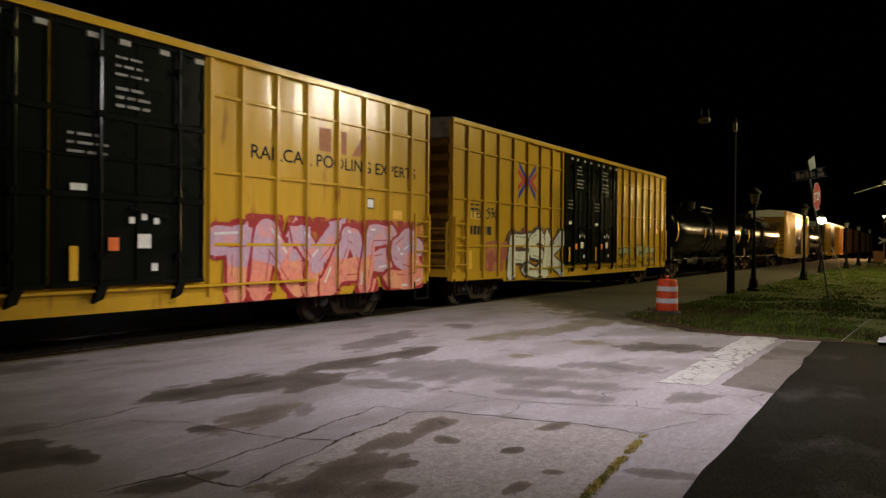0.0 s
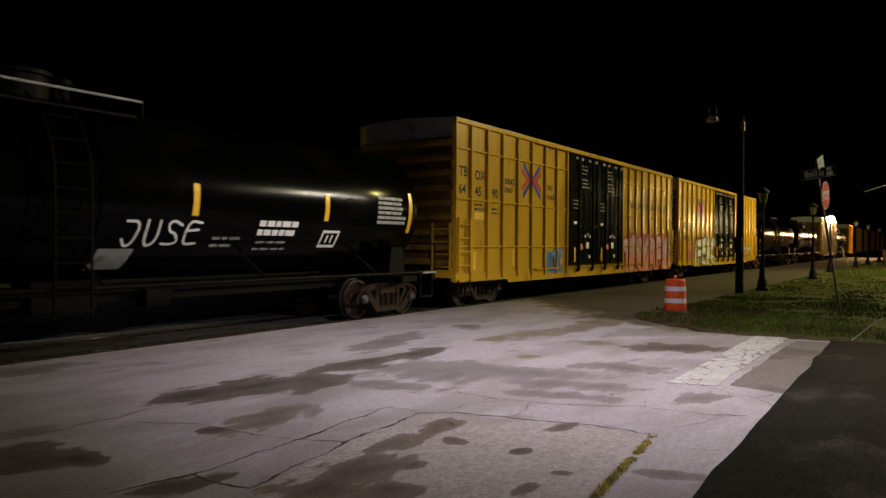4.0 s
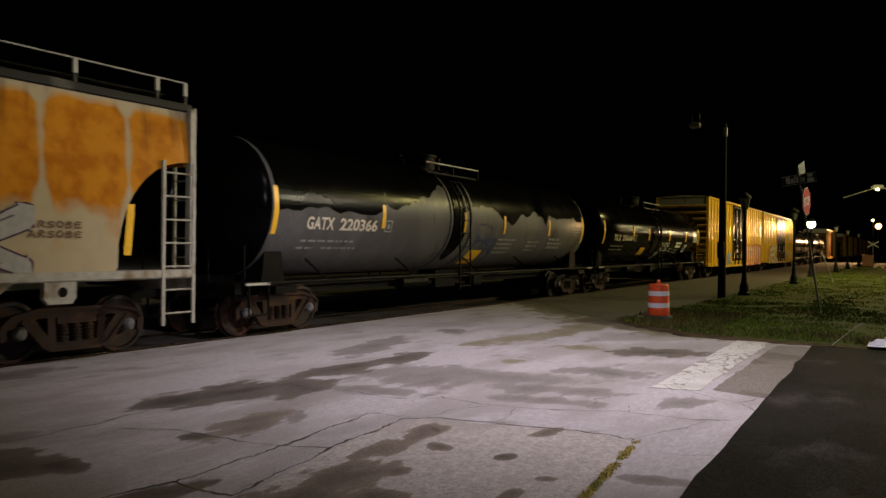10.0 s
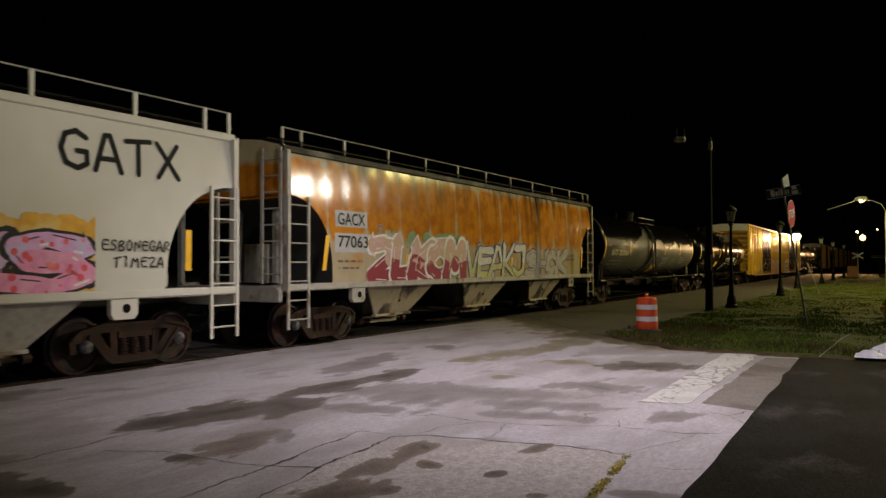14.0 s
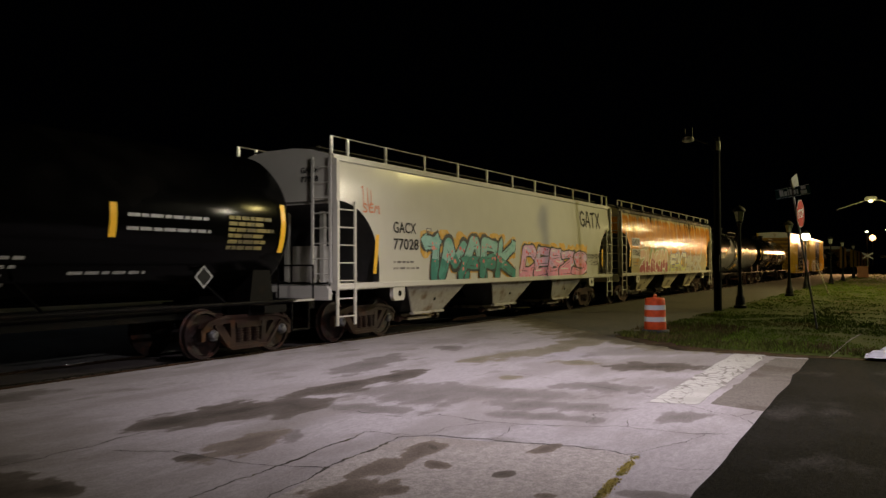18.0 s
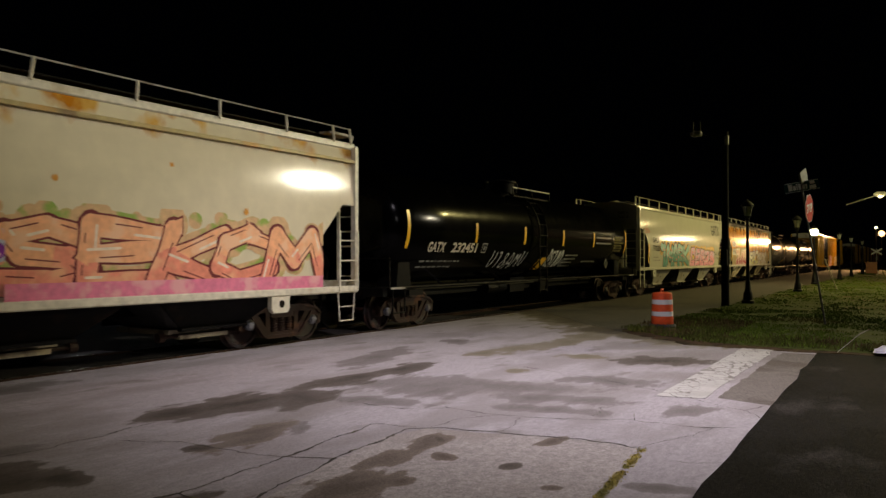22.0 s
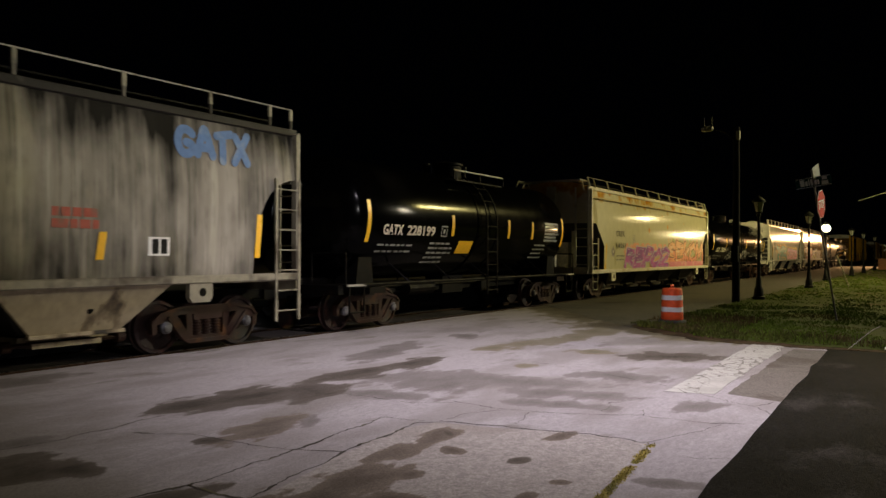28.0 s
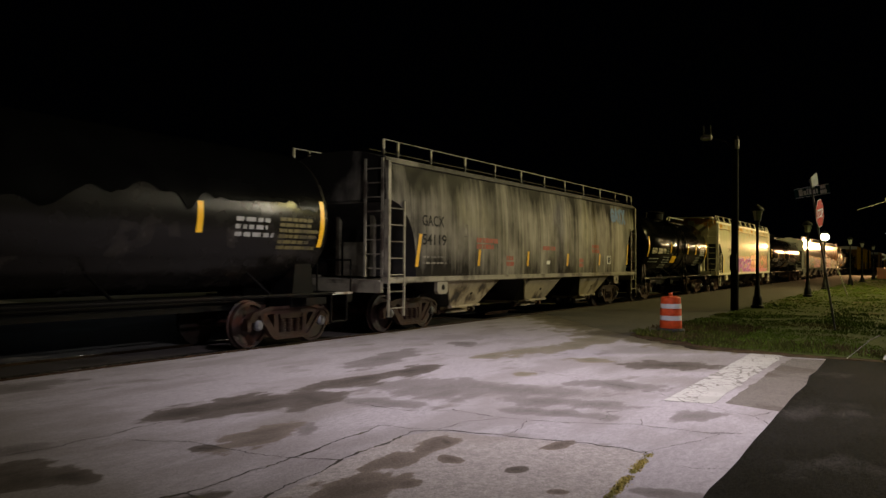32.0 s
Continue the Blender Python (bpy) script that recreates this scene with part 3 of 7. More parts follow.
def graffiti(car, skin, x0, x1, z0, z1, forms, fills, edge, seed, cloud=None, weight=0.13, glint=None, ribs=(), line=0.035, dots=None, puff=0.09, lean=0.12):
    """A painted piece of leaning forms: a cloud of colour behind, outlined bars in one or two colours, inner strokes, dots and glints."""
    rnd = random.Random(seed)
    count = len(forms)
    w, h = (x1 - x0) / count, z1 - z0
    back, outline, stripes, lights, specks = Shape(), Shape(), Shape(), Shape(), Shape()
    paints = [Shape() for _ in fills]

    def disc(shape, px, pz, pr, y):
        shape.add([(px + pr * math.cos(g * 0.5236), y, pz + pr * math.sin(g * 0.5236)) for g in range(12)], [tuple(range(12))])

    for i, form in enumerate(forms):
        tilt, drop = rnd.uniform(0.0, 1.0) * lean * w, rnd.uniform(-0.02, 0.12) * h
        swell, split = rnd.uniform(0.92, 1.08) * weight * (0.55 + 0.45 * h), z0 + h * rnd.uniform(0.42, 0.5)
        bars, tips = [], []
        for run in GLYPHS[form]:
            ends = [(x0 + w * (i + 0.5 + 1.10 * (px - 0.5) * (1.18 - 0.2 * pz)) + tilt * (pz - 0.5) + rnd.uniform(-0.03, 0.03) * w,
                     z0 + swell * 0.75 + (h - 1.6 * swell - drop) * pz + rnd.uniform(-0.03, 0.03) * h) for px, pz in run]
            girth = [swell * rnd.uniform(0.82, 1.22) for _ in run]
            bars += list(zip(ends, ends[1:], girth, girth[1:]))
            tips += [(ends[1], ends[0], girth[0]), (ends[-2], ends[-1], girth[-1])]
        deep = 0.006 + 0.0042 * i
        pick = (lambda z: paints[0] if z > split else paints[-1]) if len(fills) < 3 else (lambda z: paints[i % len(paints)])
        # arrow-like points at the free ends
        for j, (a, b, r) in enumerate(tips):
            d = math.hypot(b[0] - a[0], b[1] - a[1]) or 1.0
            ux, uz = (b[0] - a[0]) / d, (b[1] - a[1]) / d
            bend, reach, flare = rnd.uniform(-0.7, 0.7), rnd.uniform(1.2, 2.0) * r, rnd.uniform(1.15, 1.5) * r
            for shape, grow, y in ((outline, line, deep + 0.0016 + 0.00006 * j), (pick(b[1]), 0.0, deep + 0.0034 + 0.00006 * j)):
                shape.add([(b[0] - uz * (flare + grow) - ux * grow, y, b[1] + ux * (flare + grow) - uz * grow), (b[0] + uz * (flare + grow) - ux * grow, y, b[1] - ux * (flare + grow) - uz * grow), (b[0] + ux * (reach + 1.6 * grow) - uz * bend * r, y, b[1] + uz * (reach + 1.6 * grow) + ux * bend * r)], [(0, 1, 2)])
        for j, (a, b, r0, r1) in enumerate(bars):
            if cloud:
                wide_bar(back, a, b, r0, r1, rnd.uniform(0.3, 0.7) * puff, 0.0002 * (4 * i + j), seed + j)
            wide_bar(outline, a, b, r0, r1, line, deep + 0.00018 * j, seed + i)
            wide_bar(None, a, b, r0, r1, 0.0, deep + 0.0022 + 0.00018 * j, seed + i, 6, pick)
            # thin inner line along the bar
            nx, nz = (b[1] - a[1]), -(b[0] - a[0])
            d = math.hypot(nx, nz) or 1.0
            nx, nz = nx / d * r0, nz / d * r0
            if weight > 0.12:
                k0, k1 = rnd.uniform(0.1, 0.3), rnd.uniform(0.6, 0.9)
                stroke(stripes, (a[0] + (b[0] - a[0]) * k0 + nx * 0.5, a[1] + (b[1] - a[1]) * k0 + nz * 0.5), (a[0] + (b[0] - a[0]) * k1 + nx * 0.5, a[1] + (b[1] - a[1]) * k1 + nz * 0.5), 0.010, deep + 0.0037 + 0.00005 * j)
            if cloud:
                for q in range(2):
                    disc(back, a[0] + rnd.uniform(-0.4, 0.4) * w, z0 + h * rnd.uniform(0.6, 1.05), rnd.uniform(0.4, 1.6) * puff, 0.004 + 0.00004 * (26 * i + 2 * j + q))
            if dots:
                for q in range(3):
                    t, o = rnd.random(), rnd.uniform(-0.7, 0.7)
                    disc(specks, a[0] + (b[0] - a[0]) * t + nx * o, a[1] + (b[1] - a[1]) * t + nz * o, rnd.uniform(0.02, 0.06), deep + 0.0038 + 0.00003 * (3 * j + q))
            if glint and rnd.random() < 0.75:
                k = rnd.uniform(0.15, 0.5)
                stroke(lights, (a[0] - nx * 0.55, a[1] - nz * 0.55), (a[0] + (b[0] - a[0]) * k - nx * 0.55, a[1] + (b[1] - a[1]) * k - nz * 0.55), 0.012 + 0.008 * h, deep + 0.0040 + 0.00005 * j)
    for s, m, n in [(back, cloud, "graffiti_cloud"), (outline, edge, "graffiti_outline")] + [(s, m, "graffiti_fill") for s, m in zip(paints, fills)] + [(stripes, edge, "graffiti_stroke"), (specks, dots, "graffiti_dots"), (lights, glint, "graffiti_highlight")]:
        if m and s.f:
            s.v = [(min(max(x, x0 - 0.2), x1 + 0.2), y, min(max(z, z0 - 0.04), z1 + 0.16)) for x, y, z in s.v]
            raised = [(cut([s.v[k] for k in f], 0, lo, hi), up) for lo, hi, up in ribs for f in s.f]
            for poly, up in raised:
                if poly:
                    s.add([(x, y + up, z) for x, y, z in poly], [tuple(range(len(poly)))])
            tagged(decal(car, n, s, m, skin, 0, 0, 0.005), kind="stuff")


def scrawl(car, skin, x0, x1, z0, z1, forms, mat, r=0.022, name="sprayed_tag", label="", seed=3, wobble=0.05, off=0.012):
    """Forms drawn with one even line, by hand or, without wobble, by stencil."""
    rnd, s = random.Random(seed), Shape()
    w, n = (x1 - x0) / len(forms), 0
    for i, form in enumerate(forms):
        up = rnd.uniform(-1, 1) * wobble * (z1 - z0)
        for run in GLYPHS.get(form, ()):
            pts = [(x0 + w * (i + 0.08 + 0.80 * px) + wobble * w * (pz + rnd.uniform(-1, 1)), z0 + up + (z1 - z0) * (pz + wobble * rnd.uniform(-1, 1))) for px, pz in run]
            if wobble:
                # rounder runs: cut the corners
                for _ in range(2):
                    pts = pts[:1] + [(a[0] + (b[0] - a[0]) * t, a[1] + (b[1] - a[1]) * t) for a, b in zip(pts, pts[1:]) for t in (0.25, 0.75)] + pts[-1:]
            for a, b in zip(pts, pts[1:]):
                n += 1
                stroke(s, a, b, r, 0.00012 * n)
    ob = decal(car, name, s, mat, skin, 0, 0, off, label)
    return tagged(ob, kind="stuff") if wobble else ob


def reflector(car, skin, x, z, h=0.55, w=0.10, lean=0.0):
    s = flat_rect(w, h, 8)
    s.v = [(vx + lean * (vz / h - 0.5), vy, vz) for vx, vy, vz in s.v]
    decal(car, "reflector", s, REFLECT, skin, x - w / 2, z - h / 2, 0.012, "yellow reflective strip")


def ladder(car, xa, xb, y, z0, z1, n, mat, r=0.02, rail=0.03):
    for x in (xa, xb):
        part("ladder_rail", Shape().box(x - rail, x + rail, y - 0.02, y + 0.02, z0, z1), mat, car)
    for i in range(n):
        z = z0 + (z1 - z0) * (i + 0.5) / n
        part("ladder_rung", Shape().rod((xa, y, z), (xb, y, z), r, 6), mat, car)


# -- box cars --
POST_LEFT = (0.78, 1.67, 2.55, 3.49, 4.43, 5.38, 6.27, 7.11)
POST_RIGHT = (12.60, 13.32, 14.19, 15.02, 15.96, 16.87, 17.75, 18.63)


def boxcar(u0, u1, paint, label, detail=True):
    car = new_car("boxcar", u0, u1, label)
    half = (u1 - u0) / 2
    k = 2 * half / 19.4
    skin = lambda z: 1.585
    W, TOP = 1.56, 5.0
    s = Shape()
    s.box(-half + 0.05, half - 0.05, -W, W, 0.98, TOP)
    part("body", s, paint, car)
    for sy in (-1, 1):
        ya, yb = sorted((sy * W, sy * (W + 0.03)))
        fish = [(-half, 0.98), (-half, 0.74), (-half + 2.86, 0.74), (-half + 2.95, 0.64), (half - 2.95, 0.64), (half - 2.86, 0.74), (half, 0.74), (half, 0.98)]
        part("side_sill", Shape().slab(fish, ya, yb), paint, car)
        part("top_rail", Shape().box(-half, half, *sorted((sy * (W - 0.02), sy * (W + 0.06))), 4.93, 5.06, 0.02), paint, car)
        for p in POST_LEFT + POST_RIGHT:
            x = -half + p * k
            prof = [(x - 0.065, sy * W), (x - 0.04, sy * (W + 0.075)), (x + 0.04, sy * (W + 0.075)), (x + 0.065, sy * W)]
            part("side_post", Shape().sheet(prof, 0.80, 4.94), paint, car)
        if detail:
            for a, b in ((0.0, 7.2), (12.55, 19.4)):
                for z in (1.68, 2.95, 4.28):
                    part("panel_seam", Shape().box(-half + a * k, -half + b * k, *sorted((sy * W, sy * (W + 0.05))), z - 0.03, z + 0.035, 0.012), paint, car)
        for x in (-half, half - 0.06):
            part("corner_post", Shape().box(x, x + 0.06, *sorted((sy * (W - 0.1), sy * (W + 0.05))), 0.76, TOP), paint, car)
    # roof with cross seams
    s = Shape()
    s.loft([[(x, -W - 0.03, TOP + 0.03), (x, -W - 0.03, TOP + 0.07), (x, 0, TOP + 0.16), (x, W + 0.03, TOP + 0.07), (x, W + 0.03, TOP + 0.03)] for x in (-half, half)])
    part("roof", s, ROOF, car, "bare galvanised roof")
    for i in range(1, 15 if detail else 5):
        x = -half + 2 * half * i / (15 if detail else 5)
        part("roof_seam", Shape().loft([[(x + d, -W, TOP + 0.065), (x + d, 0, TOP + 0.185), (x + d, W, TOP + 0.065), (x + d, 0, TOP + 0.10)] for d in (-0.03, 0.03)]), ROOF, car)
    # ends: horizontal corrugations and a pale upper panel; ribs and sheet darkened for shade
    for e in (-1, 1):
        for i in range(9 if detail else 4):
            z = 1.25 + i * 0.40
            ring = [(e * (half - 0.06), z - 0.13), (e * (half + 0.07), z - 0.05), (e * (half + 0.07), z + 0.05), (e * (half - 0.06), z + 0.13)]
            part("end_corrugation", Shape().slab(ring, -W + 0.06, W - 0.06), BOXRIB, car, "corrugated end in a shaded tone")
        part("end_panel", Shape().box(*sorted((e * (half - 0.05), e * (half - 0.02))), -W + 0.02, W - 0.02, 1.07, 4.52), BOXEND, car, "end sheet in a darker shaded tone")
        part("end_panel", Shape().box(*sorted((e * (half - 0.05), e * (half - 0.015))), -W + 0.02, W - 0.02, 4.525, 5.03), ROOF, car, "bare galvanised upper end panel")
        part("end_sill", Shape().box(*sorted((e * (half - 0.2), e * (half + 0.12))), -W + 0.05, W - 0.05, 0.86, 1.06), paint, car)
        part("end_platform", Shape().box(*sorted((e * (half + 0.02), e * (half + 0.30))), -0.9, 0.9, 1.08, 1.11), STEEL, car)
        s = Shape()
        for y in (-1.5, -0.95):
            s.box(*sorted((e * (half + 0.10), e * (half + 0.14))), y - 0.025, y + 0.025, 1.0, 2.3)
        for i in range(4):
            s.rod((e * (half + 0.12), -1.5, 1.15 + 0.33 * i), (e * (half + 0.12), -0.95, 1.15 + 0.33 * i), 0.018, 6)
        part("end_ladder", s, paint, car)
    for x0 in (-half + 0.06, half - 0.66):
        ladder(car, x0, x0 + 0.6, -W - 0.10, 1.0, 2.45, 4, paint)
        st = Shape()
        for x in (x0 + 0.02, x0 + 0.58):
            st.box(x - 0.02, x + 0.02, -W - 0.09, -W - 0.06, 0.38, 0.80)
        st.box(x0, x0 + 0.6, -W - 0.11, -W - 0.04, 0.38, 0.41)
        part("sill_step", st, STEEL, car)
    # plug doors
    for d0, d1 in ((7.28, 9.72), (9.78, 12.42)):
        a, b = -half + d0 * k, -half + d1 * k
        door = part("door", Shape().box(a, b, -W - 0.055, -W - 0.004, 1.04, 4.90, 0.015), DOOR, car, "black steel plug door with lock rods")
        if detail:
            for i in range(4):
                for j in range(4):
                    z0, z1 = (1.14, 2.46, 3.03, 3.68)[j], (2.34, 2.92, 3.54, 4.78)[j]
                    xa = a + (b - a) * ((0.0, 0.27, 0.53, 0.80)[i] + 0.03)
                    xb = a + (b - a) * ((0.27, 0.53, 0.80, 1.0)[i] - 0.03)
                    part("door_panel", Shape().box(xa, xb, -W - 0.066, -W - 0.05, z0, z1), DOOR, door)
            for z, r in ((1.08, 0.035), (2.40, 0.045), (2.97, 0.02), (3.61, 0.045), (4.84, 0.04)):
                part("door_rail", Shape().box(a, b, -W - 0.11, -W - 0.056, z - r, z + r, 0.01), DOOR, door)
            for f in (0.0, 0.53, 1.0):
                x = a + (b - a) * f
                part("door_stile", Shape().box(max(a, x - 0.05), min(b, x + 0.05), -W - 0.09, -W - 0.056, 1.06, 4.86), DOOR, door)
            for f in (0.25, 0.45, 0.72, 0.98):
                x = a + (b - a) * f
                part("rod_guide", Shape().box(x - 0.16, x + 0.02, -W - 0.11, -W - 0.06, 4.72, 4.80), PALEGREY, door, "bare worn rod guide")
            for f in (0.27, 0.80):
                x = a + (b - a) * f
                part("lock_rod", Shape().rod((x, -W - 0.13, 1.0), (x, -W - 0.13, 4.86), 0.032, 8), DOOR, door)
                for z in (1.5, 2.4, 3.61, 4.5):
                    part("rod_bracket", Shape().box(x - 0.07, x + 0.07, -W - 0.17, -W - 0.09, z - 0.05, z + 0.05), DOOR, door)
                part("roller_hanger", Shape().slab([(x - 0.05, 1.05), (x + 0.12, 1.05), (x + 0.04, 0.86), (x - 0.12, 0.80)], -W - 0.16, -W - 0.08), STEEL, door)
            part("door_handle", Shape().rod((a + (b - a) * 0.45, -W - 0.15, 2.25), (a + (b - a) * 0.72, -W - 0.15, 2.12), 0.025, 6), DOOR, door)
    for z, y in ((0.98, -W - 0.12), (4.93, -W - 0.12)):
        part("door_track", Shape().box(-half + 4.6 * k, -half + 15.2 * k, y, -W, z - 0.02, z + 0.02), paint, car)
    s = Shape()
    s.box(-0.6, 0.9, -0.7, -0.2, 0.62, 0.95)
    s.rod((-2.6, -0.6, 0.75), (-1.4, -0.6, 0.75), 0.17, 12)
    s.path([(-half + 1, -0.5, 0.85), (half - 1, -0.5, 0.85)], 0.03)
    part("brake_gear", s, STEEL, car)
    running_gear(car, (-half + 2.38, half - 2.38), half)
    return car, half, skin, k


def box_markings(car, half, skin, k, seed, marks=True):
    W = 1.585
    X = lambda u: -half + u * k
    plate_at = lambda z: 1.5605
    if marks:
        for t, u, z in (("TB", 0.18, 3.55), ("OX", 1.0, 3.50), ("64", 0.18, 3.08), ("45", 1.0, 3.06), ("90", 1.94, 3.05)):
            decal(car, "car_number", lettering(t, 0.27, bold=0.02), BLACKINK, plate_at, X(u) + 0.02, z, 0.004)
        for t, u, z in (("next", 2.72, 3.50), ("load", 2.72, 3.26), ("any", 5.60, 3.46), ("road", 5.60, 3.20)):
            decal(car, "slogan", lettering(t, 0.21, bold=0.02), BLACKINK, plate_at, X(u), z, 0.004)
        decal(car, "slogan", lettering("RAILCAR POOLING EXPERTS", 0.26, 5.3, 0.012), BLACKINK, plate_at, X(13.55), 3.28, 0.004)
        for d, mt in ((0.0, 0), (0.5, 0), (1.05, 1)):
            block = [(0, 0), (0.36, 0), (0.36, 0.48), (0, 0.48)] if not mt else [(0.0, 0), (0.25, 0), (0.62, 0.48), (0.37, 0.48)]
            decal(car, "emblem", Shape().add([(x, 0, z) for x, z in block], [(0, 1, 2, 3)]), hue("emblem_brown", (0.40, 0.14, 0.04)), plate_at, X(15.4) + d, 3.62, 0.004)
    # two crossing road-and-rail bars, as plain shapes
    cx, cz = X(4.49), 3.72
    post = -half + POST_LEFT[4] * k

    def painted(poly, mat, off):
        """A flat shape on the plate, and over the post that crosses it."""
        shape = Shape().add([(x, 0.0, z) for x, z in poly], [tuple(range(len(poly)))])
        over = cut([(x, 0.076, z) for x, z in poly], 0, post - 0.042, post + 0.042)
        if over:
            shape.add(over, [tuple(range(len(over)))])
        decal(car, "emblem", shape, mat, plate_at, 0, 0, off)

    for sx in (-1, 1):
        for sz in (-1, 1):
            for (xa, za), (xb, zb), h, mt, d in (((0.60, 0.54), (0.03, 0.02), 0.19, BLUEPAINT, 0.004), ((0.66, 0.30), (0.12, -0.07), 0.17, REDPAINT, 0.0055)):
                o = [(xa, za), (xb, zb), (xb, zb - h * 0.9), (xa, za - h)]
                painted([(cx + sx * x, cz + sz * (z + 0.06)) for x, z in o], mt, d + 0.0003 * sz)
    painted([(cx - 0.09, cz - 0.15), (cx + 0.09, cz - 0.15), (cx + 0.09, cz + 0.15), (cx - 0.09, cz + 0.15)], BLUEPAINT, 0.0075)
    for u, z in ((0.95, 1.30), (3.3, 1.36), (6.75, 1.36)):
        reflector(car, lambda h: 1.552, X(u), z, 0.5, 0.16 if u > 1 else 0.3)
    decal(car, "notice", flat_rect(0.52, 0.2), REFLECT, plate_at, X(1.0), 2.42, 0.004)
    decal(car, "stencil", small_print(2, 0.5, 0.12, 0.05, seed), BLACKINK, plate_at, X(1.0), 2.80, 0.004)
    decal(car, "stencil", small_print(2, 0.4, 0.12, 0.05, seed + 5), BLACKINK, plate_at, X(1.95), 2.72, 0.004)
    decal(car, "notice", flat_rect(0.28, 0.24), BLACKINK, plate_at, X(16.95), 2.50, 0.004)
    decal(car, "notice", flat_rect(0.2, 0.18), WHITE, plate_at, X(17.0), 2.53, 0.008)
    decal(car, "notice", flat_rect(0.36, 0.2), REFLECT, plate_at, X(17.95), 2.30, 0.004)
    dskin = lambda z: 1.64
    for d in (7.28, 9.78):
        decal(car, "stencil", small_print(3, 0.55, 0.13, 0.038, seed + int(d)), DOORPRINT, dskin, X(d + 0.95), 4.50, 0.035)
        decal(car, "stencil", small_print(3, 0.6, 0.13, 0.045, seed + 2 + int(d)), DOORPRINT, dskin, X(d + 0.95), 4.02, 0.05)
        decal(car, "stencil", small_print(3, 0.6, 0.13, 0.038, seed + 3 + int(d)), DOORPRINT, dskin, X(d + 0.2), 3.26, 0.035)
        decal(car, "notice", flat_rect(0.25, 0.10), WHITE, dskin, X(d + 0.25), 2.46, 0.035)
        decal(car, "notice", flat_rect(0.24, 0.22), WHITE, dskin, X(d + 1.35), 1.62, 0.035)
        decal(car, "notice", flat_rect(0.18, 0.2), ORANGE, dskin, X(d + 0.85), 1.58, 0.035)
        decal(car, "notice", flat_rect(0.12, 0.12), WHITE, dskin, X(d + 1.6), 1.26, 0.035)
        for q in range(3):
            decal(car, "notice", flat_rect(0.10, 0.10), WHITE, dskin, X(d + 1.2 + 0.22 * q), 2.0 + 0.06 * (q % 2), 0.035)
        reflector(car, lambda z: 1.68, X(d + 0.3), 1.4, 0.5, 0.13)

# -- tank cars --
TANK_R, TANK_Z = 1.45, 2.58


def tank_skin(z):
    d = min(1.0, abs(z - TANK_Z) / TANK_R)
    return TANK_R * math.sqrt(1 - d * d) + 0.002


